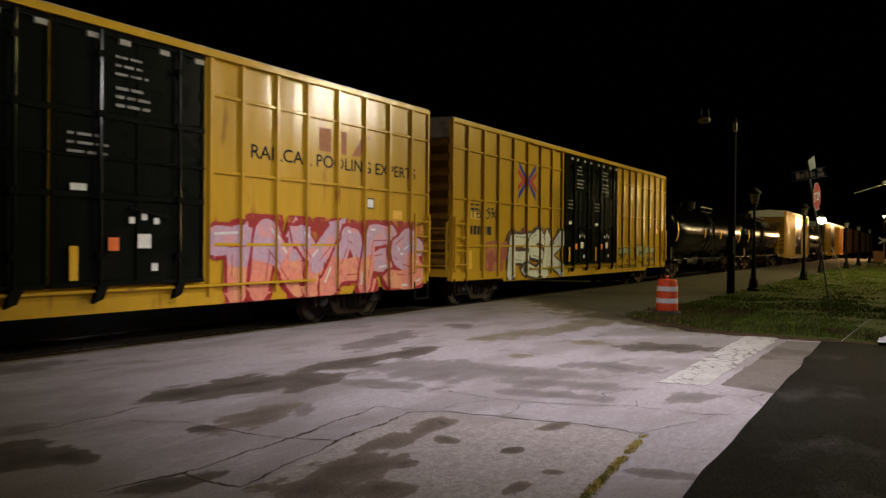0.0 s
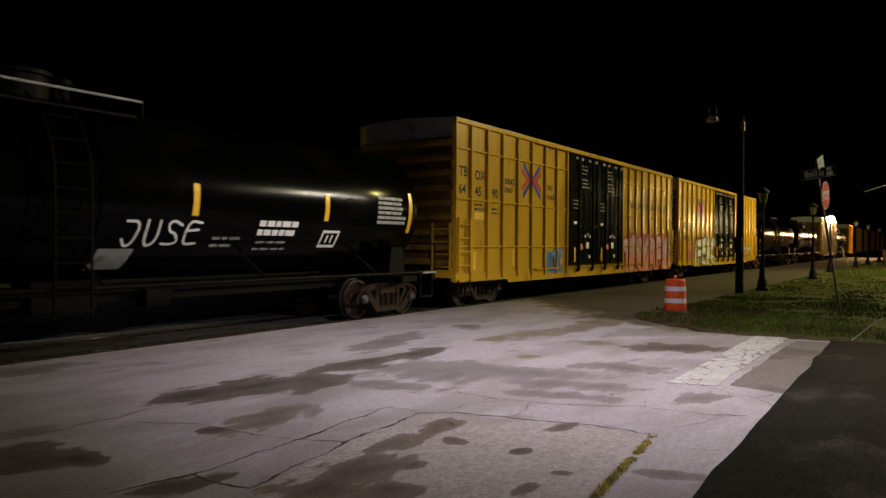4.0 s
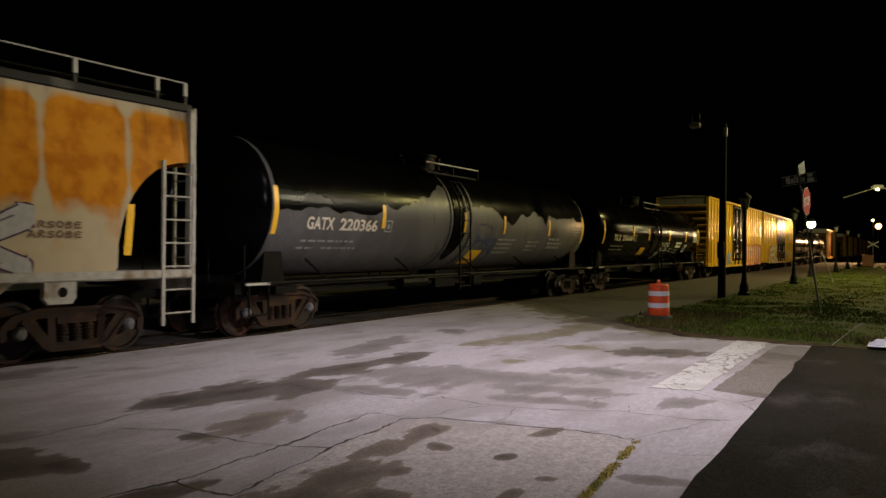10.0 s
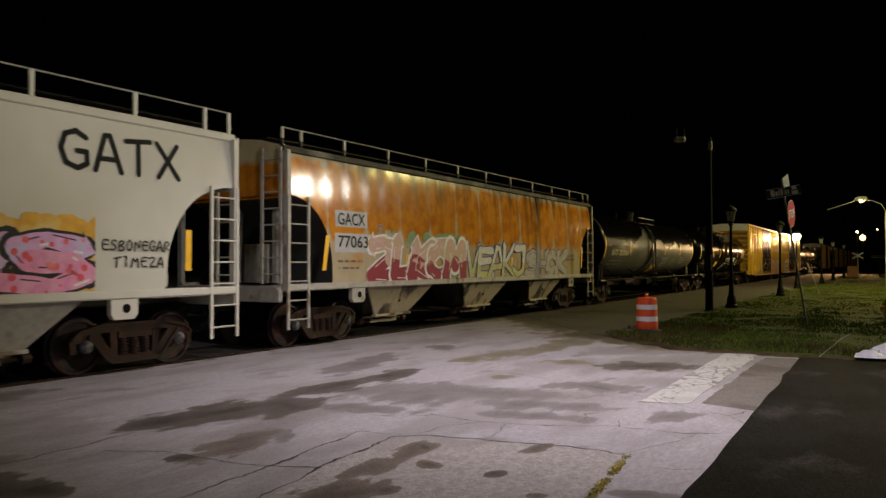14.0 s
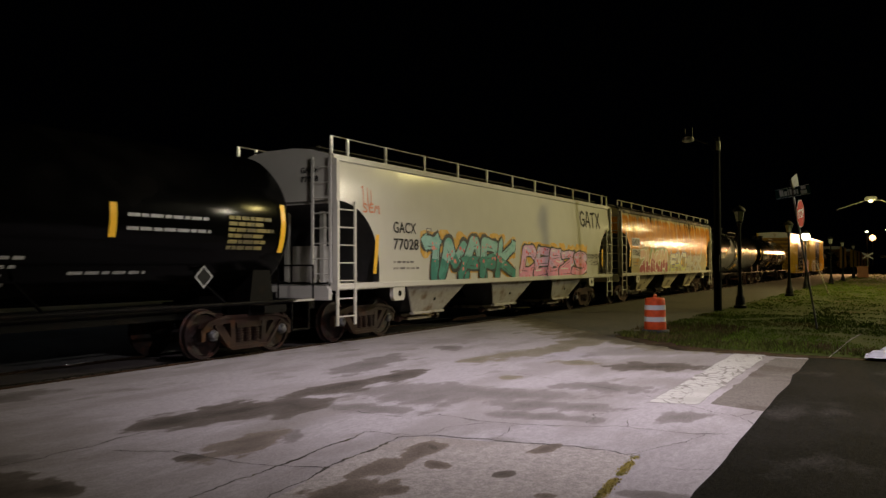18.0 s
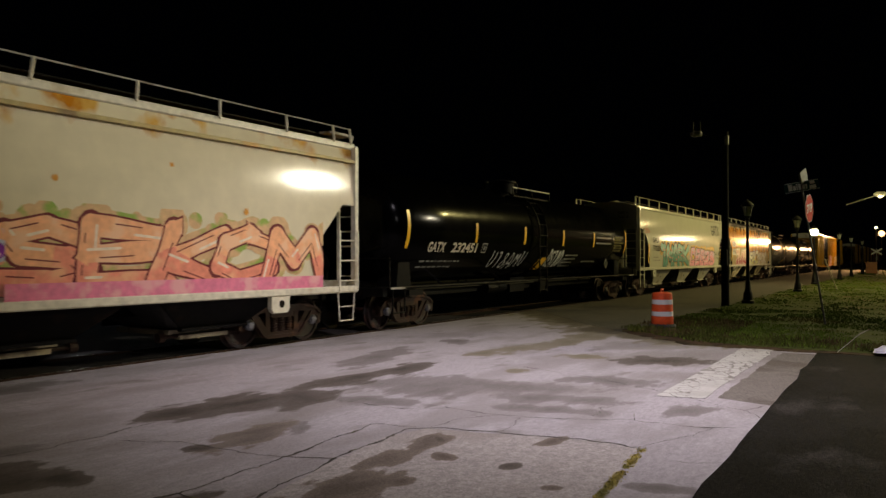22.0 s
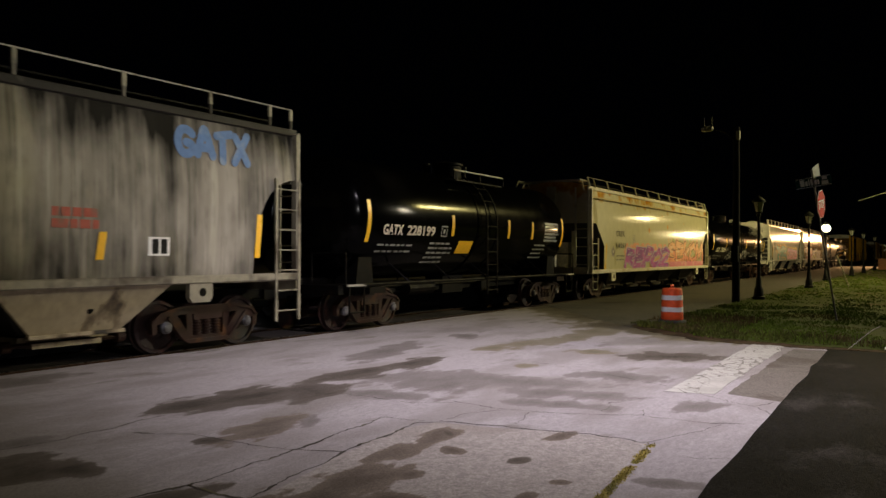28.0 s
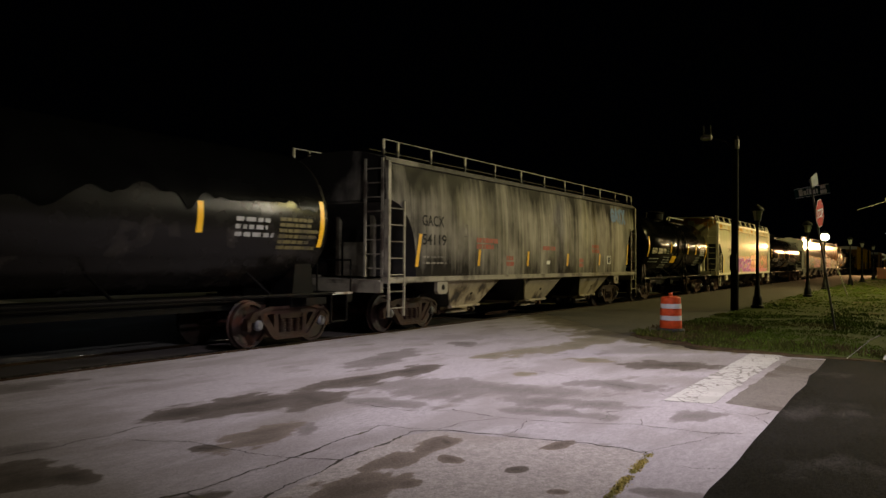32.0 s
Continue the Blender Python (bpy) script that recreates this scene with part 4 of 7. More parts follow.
def tankcar(u0, u1, paint, label, bars, small=False, drips=None, mid=-0.55):
    """u0, u1: the outer ends of the tank's straight shell."""
    car = new_car("tank_car", u0, u1, label)
    half = (u1 - u0) / 2
    prof = [(-half - 0.62, 0.05), (-half - 0.60, 0.45), (-half - 0.52, 0.82), (-half - 0.36, 1.15), (-half - 0.16, 1.36), (-half, TANK_R)]
    n = max(4, int(half))
    prof += [(-half + 2 * half * i / n, TANK_R) for i in range(1, n)]
    prof += [(-d, r) for d, r in reversed(prof[:6])]
    shell = part("tank", Shape().turned(prof, "x", 64, (0, 0, TANK_Z)), paint, car, smooth=True)
    if drips:
        # heads coloured in the spill's near-black for the shade they stand in
        shell.data.materials.append(drips)
        for f in shell.data.polygons:
            if abs(f.center.x) > half:
                f.material_index = 1
        # dark spill that runs down from the top with a ragged lower edge
        for sy in (-1, 1):
            s, rnd = Shape(), random.Random(int(half * 10))
            m, lev = 160, []
            y = 1.0
            for i in range(m + 1):
                x = -half + 0.1 + (2 * half - 0.2) * i / m
                lev.append(0.93 + 0.10 * noise.noise((x * 0.35, sy, 3.1)) - 0.34 * abs(noise.noise((x * 0.55, sy, 7.7))) * (x > -4.5) - 0.12 * abs(noise.noise((x * 1.9, sy, 2.2))) - 0.24 * math.exp(-((x + 1.9) / 1.1) ** 2))
            if paint is TANKGREY:
                # one broad run beside the ladder, down to the belly
                for i in range(m + 1):
                    x = -half + 0.1 + (2 * half - 0.2) * i / m
                    if abs(x - mid + 0.15) < 0.42 + 0.06 * noise.noise((x * 3, 1, 1)):
                        lev[i] = 1.30 + 0.3 * noise.noise((x * 2.2, sy, 4.4))
            for i in range(m):
                xa, xb = (-half + 0.1 + (2 * half - 0.2) * (i + q) / m for q in (0, 1))
                for j in range(24):
                    quad = []
                    for x, l, t in ((xa, lev[i], j), (xb, lev[i + 1], j), (xb, lev[i + 1], j + 1), (xa, lev[i], j + 1)):
                        ang = (t / 24) * (math.pi / 2) * l * 1.12
                        quad.append((x, sy * (TANK_R + 0.012) * math.sin(ang), TANK_Z + (TANK_R + 0.012) * math.cos(ang)))
                    s.add(quad, [(0, 1, 2, 3)])
            part("spill", s, drips, car, "black spilled product dried on the shell", smooth=True)
    # shell bands at the middle, dome platform, manway, rails
    mid = 0.15 if small else mid
    for x in (mid - 0.55, mid + 0.55):
        part("shell_band", Shape().turned([(x - 0.05, TANK_R + 0.004), (x - 0.04, TANK_R + 0.03), (x + 0.04, TANK_R + 0.03), (x + 0.05, TANK_R + 0.004)], "x", 64, (0, 0, TANK_Z)), paint, car, smooth=True)
    top = TANK_Z + TANK_R
    part("manway", Shape().turned([(top - 0.1, 0.45), (top + 0.28, 0.45), (top + 0.30, 0.5), (top + 0.36, 0.5), (top + 0.42, 0.2)], "z", 20, (mid, 0, 0)), STEEL, car, smooth=True)
    for x, y in ((-0.7, 0.25), (0.62, -0.2), (0.75, 0.3)):
        s = Shape().turned([(top - 0.1, 0.09), (top + 0.22, 0.09), (top + 0.24, 0.12), (top + 0.32, 0.12), (top + 0.34, 0.05)], "z", 10, (x + mid, y, 0))
        part("valve", s, STEEL, car)
    for y in (-1.15, 0.75):
        part("platform", Shape().box(mid - 1.3, mid + 1.3, y, y + 0.4, top - 0.28, top - 0.24), STEEL, car)
    for y in (-1.15, 1.15):
        for x in (mid - 1.4, mid, mid + 1.4):
            part("rail_post", Shape().rod((x, y, top - 0.26), (x, y, top + 0.0), 0.02, 6), STEEL, car)
        # near rail coloured pale for the light it catches, far rail dark
        part("platform_rail", Shape().rod((mid - 1.4, y, top + 0.0), (mid + 1.4, y, top + 0.0), 0.022, 8), ROOF if y < 0 else STEEL, car, "grab rail, the near one in a lit tone")
    # side ladder that follows the shell
    for sy in (-1, 1):
        for x in (mid - 0.28, mid + 0.28):
            pts = [(x, sy * (TANK_R + 0.12) * math.cos(a), TANK_Z + (TANK_R + 0.12) * math.sin(a)) for a in np.linspace(-0.1, 1.05, 6)]
            part("ladder_rail", Shape().path([(x, sy * (TANK_R + 0.12), 0.62)] + pts, 0.025), STEEL, car)
        for i in range(9):
            z = 0.72 + i * 0.36
            y = TANK_R + 0.12 if z < TANK_Z else math.sqrt(max(0.05, (TANK_R + 0.12) ** 2 - (z - TANK_Z) ** 2))
            part("ladder_rung", Shape().rod((mid - 0.28, sy * y, z), (mid + 0.28, sy * y, z), 0.016, 6), STEEL, car)
        # long running rail, braces
        part("side_rail", Shape().rod((-half - 0.2, sy * 1.5, 1.05), (half + 0.2, sy * 1.5, 1.05), 0.035, 8), STEEL, car)
        for i in range(5):
            x = -half + 1.6 + (2 * half - 3.2) * i / 4
            part("rail_brace", Shape().rod((x, sy * 1.5, 1.05), (x - 0.2, sy * 1.02, 1.5), 0.025, 6), STEEL, car)
        # bolster cradle, end platform and steps
        for e in (-1, 1):
            x = e * (half - 0.35)
            s = Shape()
            s.slab([(x - 0.35, 0.78), (x + 0.35, 0.78), (x + 0.22, 1.75), (x - 0.22, 1.75)], *sorted((sy * 0.5, sy * 1.12)))
            s.box(x - 0.3, x + 0.3, *sorted((0.1 * sy, sy * 1.5)), 0.84, 0.98)
            part("saddle", s, STEEL, car)
            part("end_step", Shape().box(*sorted((e * (half + 0.1), e * (half + 0.75))), *sorted((sy * 0.9, sy * 1.5)), 1.02, 1.06), STEEL, car)
            s = Shape()
            s.path([(e * (half + 0.75), sy * 1.48, 1.04), (e * (half + 0.75), sy * 1.48, 1.75), (e * (half + 0.75), sy * 0.5, 1.75), (e * (half + 0.75), sy * 0.5, 1.0)], 0.022)
            part("handrail", s, STEEL, car)
            s = Shape().path([(e * (half + 0.12), sy * 1.48, 1.04), (e * (half + 0.12), sy * 1.48, 0.45), (e * (half + 0.62), sy * 1.48, 0.45), (e * (half + 0.62), sy * 1.48, 1.04)], 0.022)
            part("sill_step", s, STEEL, car)
    for e in (-1, 1):
        s = Shape().box(*sorted((e * (half - 1.2), e * (half + 0.9))), -0.3, 0.3, 0.74, 1.18)
        s.box(*sorted((e * (half + 0.72), e * (half + 0.9))), -1.4, 1.4, 0.85, 1.05)
        part("stub_sill", s, STEEL, car)
        # pale strip along the near step edge only
        part("step_edge", Shape().box(*sorted((e * (half + 0.12), e * (half + 0.74))), -1.53, -1.50, 1.02, 1.065), PALEGREY, car, "pale step edge")
        part("brake_wheel", Shape().turned([(e * (half + 0.9), 0.26), (e * (half + 0.93), 0.28), (e * (half + 0.95), 0.24)], "x", 16, (0, 0.5, 1.6)), STEEL, car)
    s = Shape()
    s.box(-0.5, 0.6, -0.3, 0.3, 0.62, 1.12)
    s.rod((-2.4, -0.35, 0.82), (-1.2, -0.35, 0.82), 0.18, 12)
    s.box(1.4, 1.9, -0.5, -0.2, 0.62, 0.92)
    s.path([(-half + 0.4, -0.3, 0.9), (half - 0.4, -0.3, 0.9)], 0.03)
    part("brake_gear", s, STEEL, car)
    running_gear(car, (-half + 0.62, half - 0.62), half + 0.8)
    for b in bars:
        end = abs(abs(b) - half) < 0.6
        reflector(car, tank_skin, b, 2.48, 0.95 if end else 0.55, 0.13)
    return car, half


def tank_marks(car, mark, number, x, z=2.14, h=0.26, seed=1, span=2.5, parting=0.44):
    decal(car, "car_number", lettering(mark, h, span * (0.80 - parting), 0.03, 1.08), MARKING, tank_skin, x, z, 0.010, "white reporting mark")
    decal(car, "car_number", lettering(number, h, span * (1.0 - parting), 0.03), MARKING, tank_skin, x + span * parting, z, 0.010, "white car number")
    decal(car, "stencil", small_print(2, span * 0.8, 0.15, 0.045, seed, 0.06), hue("worn_print", (0.28, 0.28, 0.27), (0.10, 0.10, 0.10)), tank_skin, x - 0.1, z - 0.26, 0.010)
    s = Shape()
    for a, b, c, d in ((0, 0.28, 0, 0.03), (0, 0.28, 0.25, 0.28), (0, 0.03, 0, 0.28), (0.25, 0.28, 0, 0.28), (0.09, 0.18, 0.08, 0.19)):
        s.add([(a, 0, c), (b, 0, c), (b, 0, d), (a, 0, d)], [(0, 1, 2, 3)])
    decal(car, "stencil", s, TANKWHITE, tank_skin, x + span + 0.3, z, 0.010)


# -- covered hoppers --
HOP_TOP = 4.06


def hop_skin(z):
    return 1.60 - 0.055 * max(0.0, (z - 2.3) / 1.76) ** 2 * 2.2 - 0.02 * max(0.0, (2.3 - z)) ** 2


def hopper(u0, u1, paint, label, curved=True, posts=(), bays=(-4.5, 0.0, 4.5), rail=0.45, trim=None, under=None, base=1.36, HOP_TOP=HOP_TOP, edge=None, cut=1.58, ladder_top=3.15):
    car = new_car("covered_hopper", u0, u1, label)
    half = (u1 - u0) / 2
    trim, under = trim or paint, under or PALEGREY
    rings = []
    ends = [cut * f for f in (0, 0.012, 0.2, 0.38, 0.52, 0.64, 0.74, 0.83, 0.9, 0.95, 0.985, 1.0, 1.012, 1.2)] if curved else [0, 0.02, 0.45, 0.5, 0.7, 0.9, 1.1, 1.32, 1.34, 2.3]
    xs = [-half + d for d in ends]
    xs += [-half + 3 + (2 * half - 6) * i / 10 for i in range(11)] + [-x for x in reversed(xs)]
    for x in xs:
        d = half - abs(x)
        if curved:
            t = min(1.0, d / cut)
            zb = base + (3.16 - base) * max(0.0, 1 - t ** 2.3) ** (1 / 2.3)
        else:
            zb = base if d > 1.33 else 2.90 - 0.85 * min(1.0, max(0.0, d - 0.5) / 0.82)
        side = [(hop_skin(zb + (HOP_TOP - zb) * j / 14), zb + (HOP_TOP - zb) * j / 14) for j in range(15)]
        roof = [(1.30, HOP_TOP + 0.12), (0.9, HOP_TOP + 0.24), (0.4, HOP_TOP + 0.30)]
        prof = side + roof
        rings.append([(x, -w, z) for w, z in prof] + [(x, w, z) for w, z in reversed(prof)])
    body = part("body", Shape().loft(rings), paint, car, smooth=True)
    # undersides and cut-away end faces coloured near-black for their shade
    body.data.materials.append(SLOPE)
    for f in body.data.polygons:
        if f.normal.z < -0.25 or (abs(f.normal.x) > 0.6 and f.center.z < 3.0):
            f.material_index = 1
    for sy in (-1, 1):
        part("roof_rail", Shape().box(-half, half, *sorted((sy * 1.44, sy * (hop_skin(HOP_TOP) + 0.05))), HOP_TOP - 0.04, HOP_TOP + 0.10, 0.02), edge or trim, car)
        part("side_sill", Shape().box(-half, half, *sorted((sy * 1.45, sy * 1.63)), base - 0.14, base, 0.02), trim, car)
        for e in (-1, 1):
            # corner plate below the sill beside each truck
            x = e * (half - 2.35)
            pad = part("jacking_pad", Shape().slab([(x - 0.24, base - 0.13), (x + 0.24, base - 0.13), (x + 0.24, base - 0.38), (x + 0.18, base - 0.46), (x - 0.18, base - 0.46), (x - 0.24, base - 0.38)], *sorted((sy * 1.50, sy * 1.60))), trim, car)
            part("pad_hole", Shape().turned([(sy * 1.598, 0.075), (sy * 1.604, 0.075)], "y", 12, (x + 0.03, 0, base - 0.29)), STEEL, pad)
            part("corner_post", Shape().box(*sorted((e * half, e * (half - 0.10))), *sorted((sy * 1.50, sy * 1.62)), base - 0.1, HOP_TOP, 0.02), trim, car)
            if not curved:
                # paler plate added for the lit part of the slope sheet inside
                part("inner_plate", Shape().slab([(e * (half - 1.32), base), (e * (half - 0.62), base), (e * (half - 0.95), 1.58), (e * (half - 1.32), 1.80)], *sorted((sy * 1.22, sy * 1.26))), GRUBBY, car, "recessed plate for the lit slope sheet")
                part("step", Shape().rod((e * (half - 0.10), sy * 1.60, base - 0.10), (e * (half - 0.16), sy * 1.60, 0.42), 0.016, 6).rod((e * (half - 0.16), sy * 1.60, 0.42), (e * (half - 0.60), sy * 1.60, 0.42), 0.016, 6).rod((e * (half - 0.60), sy * 1.60, 0.42), (e * (half - 0.66), sy * 1.60, base - 0.10), 0.016, 6).rod((e * (half - 0.13), sy * 1.60, 0.72), (e * (half - 0.63), sy * 1.60, 0.72), 0.014, 6), trim, car)
        for p in posts:
            part("side_post", Shape().box(p - 0.05, p + 0.05, *sorted((sy * 1.5, sy * 1.62)), base, HOP_TOP, 0.01), trim, car)
    # end walls, slope sheets' frames, ladders, platforms
    for e in (-1, 1):
        x = e * (half - 0.06)
        part("end_wall", Shape().box(*sorted((x, x - e * 0.05)), -1.46, 1.46, 3.1 if curved else 2.9, HOP_TOP + 0.12), paint, car)
        part("end_platform", Shape().box(*sorted((e * (half + 0.12), e * (half - 1.7))), -1.45, 1.45, base - 0.16, base - 0.06), trim, car)
        if not curved:
            part("end_post", Shape().box(*sorted((e * (half - 0.02), e * (half + 0.12))), -0.19, 0.17, base - 0.1, HOP_TOP + 0.12, 0.02), trim, car)
            part("roof_overhang", Shape().box(*sorted((e * (half - 0.5), e * (half + 0.24))), -1.25, 1.25, HOP_TOP + 0.30, HOP_TOP + 0.35), PALEGREY, car)
            for y in (-1.3, 0.9):
                part("overhang_brace", Shape().rod((e * (half + 0.02), y, HOP_TOP - 0.05), (e * (half + 0.2), y, HOP_TOP + 0.31), 0.03, 6), trim, car)
        part("end_beam", Shape().box(*sorted((e * (half + 0.12), e * (half + 0.02))), -1.5, 1.5, 1.0, 1.26, 0.02), trim, car)
        s = Shape()
        for y in (-0.55, 0.55):
            s.box(*sorted((e * (half - 0.75), e * (half - 0.85))), y - 0.06, y + 0.06, base, 3.1)
        s.box(*sorted((e * (half - 1.25), e * (half - 0.75))), -0.35, 0.35, base, 2.2)
        part("end_brace", s, trim, car)
        s = Shape().rod((e * (half - 0.45), 0.75, 1.55), (e * (half - 0.45), 1.25, 1.55), 0.17, 10)
        part("air_reservoir", s, STEEL, car)
        xs_ = sorted((e * (half - 0.03), e * (half - 0.63)))
        ladder(car, xs_[0], xs_[1], -1.62, 0.45 if curved else base - 0.1, ladder_top, 7 if curved else 3, trim, 0.016, 0.03 if curved else 0.022)
        s = Shape()
        for y in (-1.5, -1.0):
            s.box(*sorted((e * (half + 0.05), e * (half + 0.09))), y - 0.03, y + 0.03, base, HOP_TOP + 0.05)
        for i in range(8):
            s.rod((e * (half + 0.07), -1.5, base + 0.2 + 0.33 * i), (e * (half + 0.07), -1.0, base + 0.2 + 0.33 * i), 0.017, 6)
        part("end_ladder", s, trim, car)
    # bays with outlet gates; the shade between their plates is painted near-black
    for b in bays:
        x = b
        s = Shape().loft([[(x - 1.42, -1.42, base - 0.1), (x + 1.42, -1.42, base - 0.1), (x + 1.42, 1.42, base - 0.1), (x - 1.42, 1.42, base - 0.1)],
                          [(x - 0.62, -0.62, 0.46), (x + 0.62, -0.62, 0.46), (x + 0.62, 0.62, 0.46), (x - 0.62, 0.62, 0.46)]])
        bay = part("bay", s, SLOPE, car, "sloping bay sheets in a shaded tone")
        for sy in (-1, 1):
            part("bay_side", Shape().loft([[(x - 1.45, sy * 1.46, base - 0.12), (x + 1.45, sy * 1.46, base - 0.12), (x + 0.72, sy * 1.10, 0.52), (x - 0.72, sy * 1.10, 0.52)],
                                            [(x - 1.45, sy * 1.42, base - 0.14), (x + 1.45, sy * 1.42, base - 0.14), (x + 0.72, sy * 1.06, 0.50), (x - 0.72, sy * 1.06, 0.50)]]), under, bay, "stained side plate")
            part("plate_rim", Shape().box(x - 0.76, x + 0.76, *sorted((sy * 1.04, sy * 1.16)), 0.47, 0.53, 0.01), under, bay)
        s = Shape().box(x - 0.72, x + 0.72, -0.75, 0.75, 0.38, 0.47)
        s.box(x - 0.55, x + 0.55, -0.85, -0.7, 0.30, 0.38)
        part("outlet_gate", s, TANBAY, bay, "stained tan outlet gate")
        s = Shape().rod((x - 0.95, -0.78, 0.36), (x + 0.95, -0.78, 0.36), 0.035, 8)
        for k in (-1, 1):
            s.turned([(k * 0.85, 0.09), (k * 0.98, 0.09)], "x", 10, (x, -0.78, 0.36))
        part("gate_shaft", s, FRAME, bay)
        # small dark disc stands in for a star-shaped stain on the plate
        part("vibrator_bracket", Shape().turned([(-1.28, 0.05), (-1.22, 0.10), (-1.10, 0.13)], "y", 9, (x + 0.1, 0, 0.88)), STEEL, bay)
    # roof walk and hatches
    for y in (-0.95, 0.65):
        part("running_board", Shape().box(-half + 0.1, half - 0.1, y, y + 0.3, HOP_TOP + 0.30, HOP_TOP + 0.33), STEEL, car)
    for i in range(6):
        x = -half + 1.6 + (2 * half - 3.2) * i / 5
        part("hatch", Shape().turned([(HOP_TOP + 0.22, 0.42), (HOP_TOP + 0.38, 0.42), (HOP_TOP + 0.44, 0.30)], "z", 16, (x, 0, 0)), trim, car)
    for sy in (-1, 1):
        n = 11
        spots = [-half + 0.35 + (2 * half - 0.7) * i / (n - 1) for i in range(1, n - 1)]
        for x in [-half + 0.06, -half + 0.62] + spots + [half - 0.62, half - 0.06]:
            if not curved:
                part("rail_post", Shape().rod((x - 0.12, sy * 1.56, HOP_TOP + 0.06), (x, sy * 1.42, HOP_TOP + rail), 0.028, 6), trim, car)
                continue
            # with an edge material, only the top of each post is pale
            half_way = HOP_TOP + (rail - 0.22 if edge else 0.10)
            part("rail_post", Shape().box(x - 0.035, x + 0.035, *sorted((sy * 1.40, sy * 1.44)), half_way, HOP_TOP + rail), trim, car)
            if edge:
                part("rail_post", Shape().box(x - 0.03, x + 0.03, *sorted((sy * 1.40, sy * 1.44)), HOP_TOP + 0.10, half_way), DARKTRIM, car, "dark lower post")
        part("roof_handrail", Shape().rod((-half + 0.04, sy * 1.42, HOP_TOP + rail), (half - 0.04, sy * 1.42, HOP_TOP + rail), 0.014, 6), PALEGREY, car)
    running_gear(car, (-half + 1.75, half - 1.75), half + 0.1)
    return car, half


def hop_marks(car, half, mark, number, x, z, seed, plates=False, h=0.27, wide=1.0, gap=0.50, square=1.45, space=1.0):
    if plates:
        decal(car, "number_panel", flat_rect(1.15, 0.36), hue("grey_panel", (0.46, 0.46, 0.46)), hop_skin, x - 0.08, z + 0.46, 0.006)
        decal(car, "number_panel", flat_rect(1.55, 0.42), hue("grey_panel", (0.46, 0.46, 0.46)), hop_skin, x - 0.10, z - 0.10, 0.006)
    decal(car, "car_number", lettering(mark, h, 0.98 * wide, 0.010, space), BLACKINK, hop_skin, x, z + gap, 0.014, "black reporting mark")
    decal(car, "car_number", lettering(number, h, 1.08 * wide, 0.010, space), BLACKINK, hop_skin, x, z, 0.014, "black car number")
    decal(car, "stencil", small_print(2, 1.1, 0.15, 0.045, seed), hue("faint_stencil", (0.12, 0.11, 0.10), (0.3, 0.28, 0.24)), hop_skin, x, z - 0.32, 0.010)
    s = Shape()
    for a, b, c, d in ((0, 0.24, 0, 0.025), (0, 0.24, 0.3, 0.325), (0, 0.025, 0, 0.325), (0.215, 0.24, 0, 0.325), (0.08, 0.16, 0.08, 0.25)):
        s.add([(a, 0, c), (b, 0, c), (b, 0, d), (a, 0, d)], [(0, 1, 2, 3)])
    decal(car, "stencil", s, hue("faint_stencil", (0.12, 0.11, 0.10), (0.3, 0.28, 0.24)), hop_skin, x + square, z + 0.25, 0.010)


# near-black with paler patches, for roof edges and lower posts
DARKTRIM = material("dark_roof_trim", (0.020, 0.018, 0.016), 0.6, 0, (0.16, 0.15, 0.12), 0.56, 0.7, streak=(1.0, 1, 1), spec=0.2)
TANBAY = material("stained_tan_plate", (0.36, 0.305, 0.20), 0.6, 0, (0.17, 0.10, 0.035), 0.52, 1.6, third=(0.026, 0.021, 0.016), third_at=0.52, third_scale=1.6, streak=(1, 1, 0.6))

# -- the cars, head of the train first --
def far_box(u0, u1, paint, label):
    return boxcar(u0, u1, paint, label, False)


far_box(204.0, 222.0, REDBOX, "oxide-red boxcar far up the track")
far_box(185.0, 203.0, OCHRE, "ochre boxcar far up the track")
far_box(166.0, 184.0, REDBOX, "oxide-red boxcar far up the track")
far_box(147.2, 165.0, REDBOX, "oxide-red boxcar far up the track")
far_box(128.2, 146.2, OCHRE, "ochre boxcar far up the track")
far_box(108.7, 127.0, YELLOW, "yellow boxcar far up the track")
tankcar(93.0, 106.5, TANKBLACK, "black tank car far up the track", (-6, 6))
far_box(74.4, 90.8, OCHRE, "ochre boxcar with a pale roof and black doors")
tankcar(57.6, 71.8, TANKBLACK, "black tank car behind the ochre boxcar", (-6.8, 6.8))
tankcar(38.6, 54.9, TANKBLACK, "black tank car ahead of the yellow boxcars", (-7.8, -2, 2, 7.8))
CRIMSON = hue("spray_crimson", (0.36, 0.02, 0.03))
SPRAYW, SPRAYB = hue("spray_white", (0.72, 0.72, 0.70)), hue("spray_black", (0.02, 0.02, 0.02))
SKY = hue("spray_blue", (0.06, 0.22, 0.62), (0.16, 0.36, 0.70))
car, half, skin, k = boxcar(16.62, 36.05, YELLOW, "yellow boxcar with white and black graffiti")
ribs = [(-half + p * k - 0.042, -half + p * k + 0.042, 0.056) for p in POST_LEFT + POST_RIGHT]
box_markings(car, half, skin, k, 11, False)
decal(car, "car_number", lettering("TB OX", 0.26, 1.5), BLACKINK, skin, -half + 1.0, 2.45, -0.020)
decal(car, "car_number", small_print(1, 1.5, 0.1, 0.24, 4), BLACKINK, skin, -half + 1.0, 2.0, -0.020)
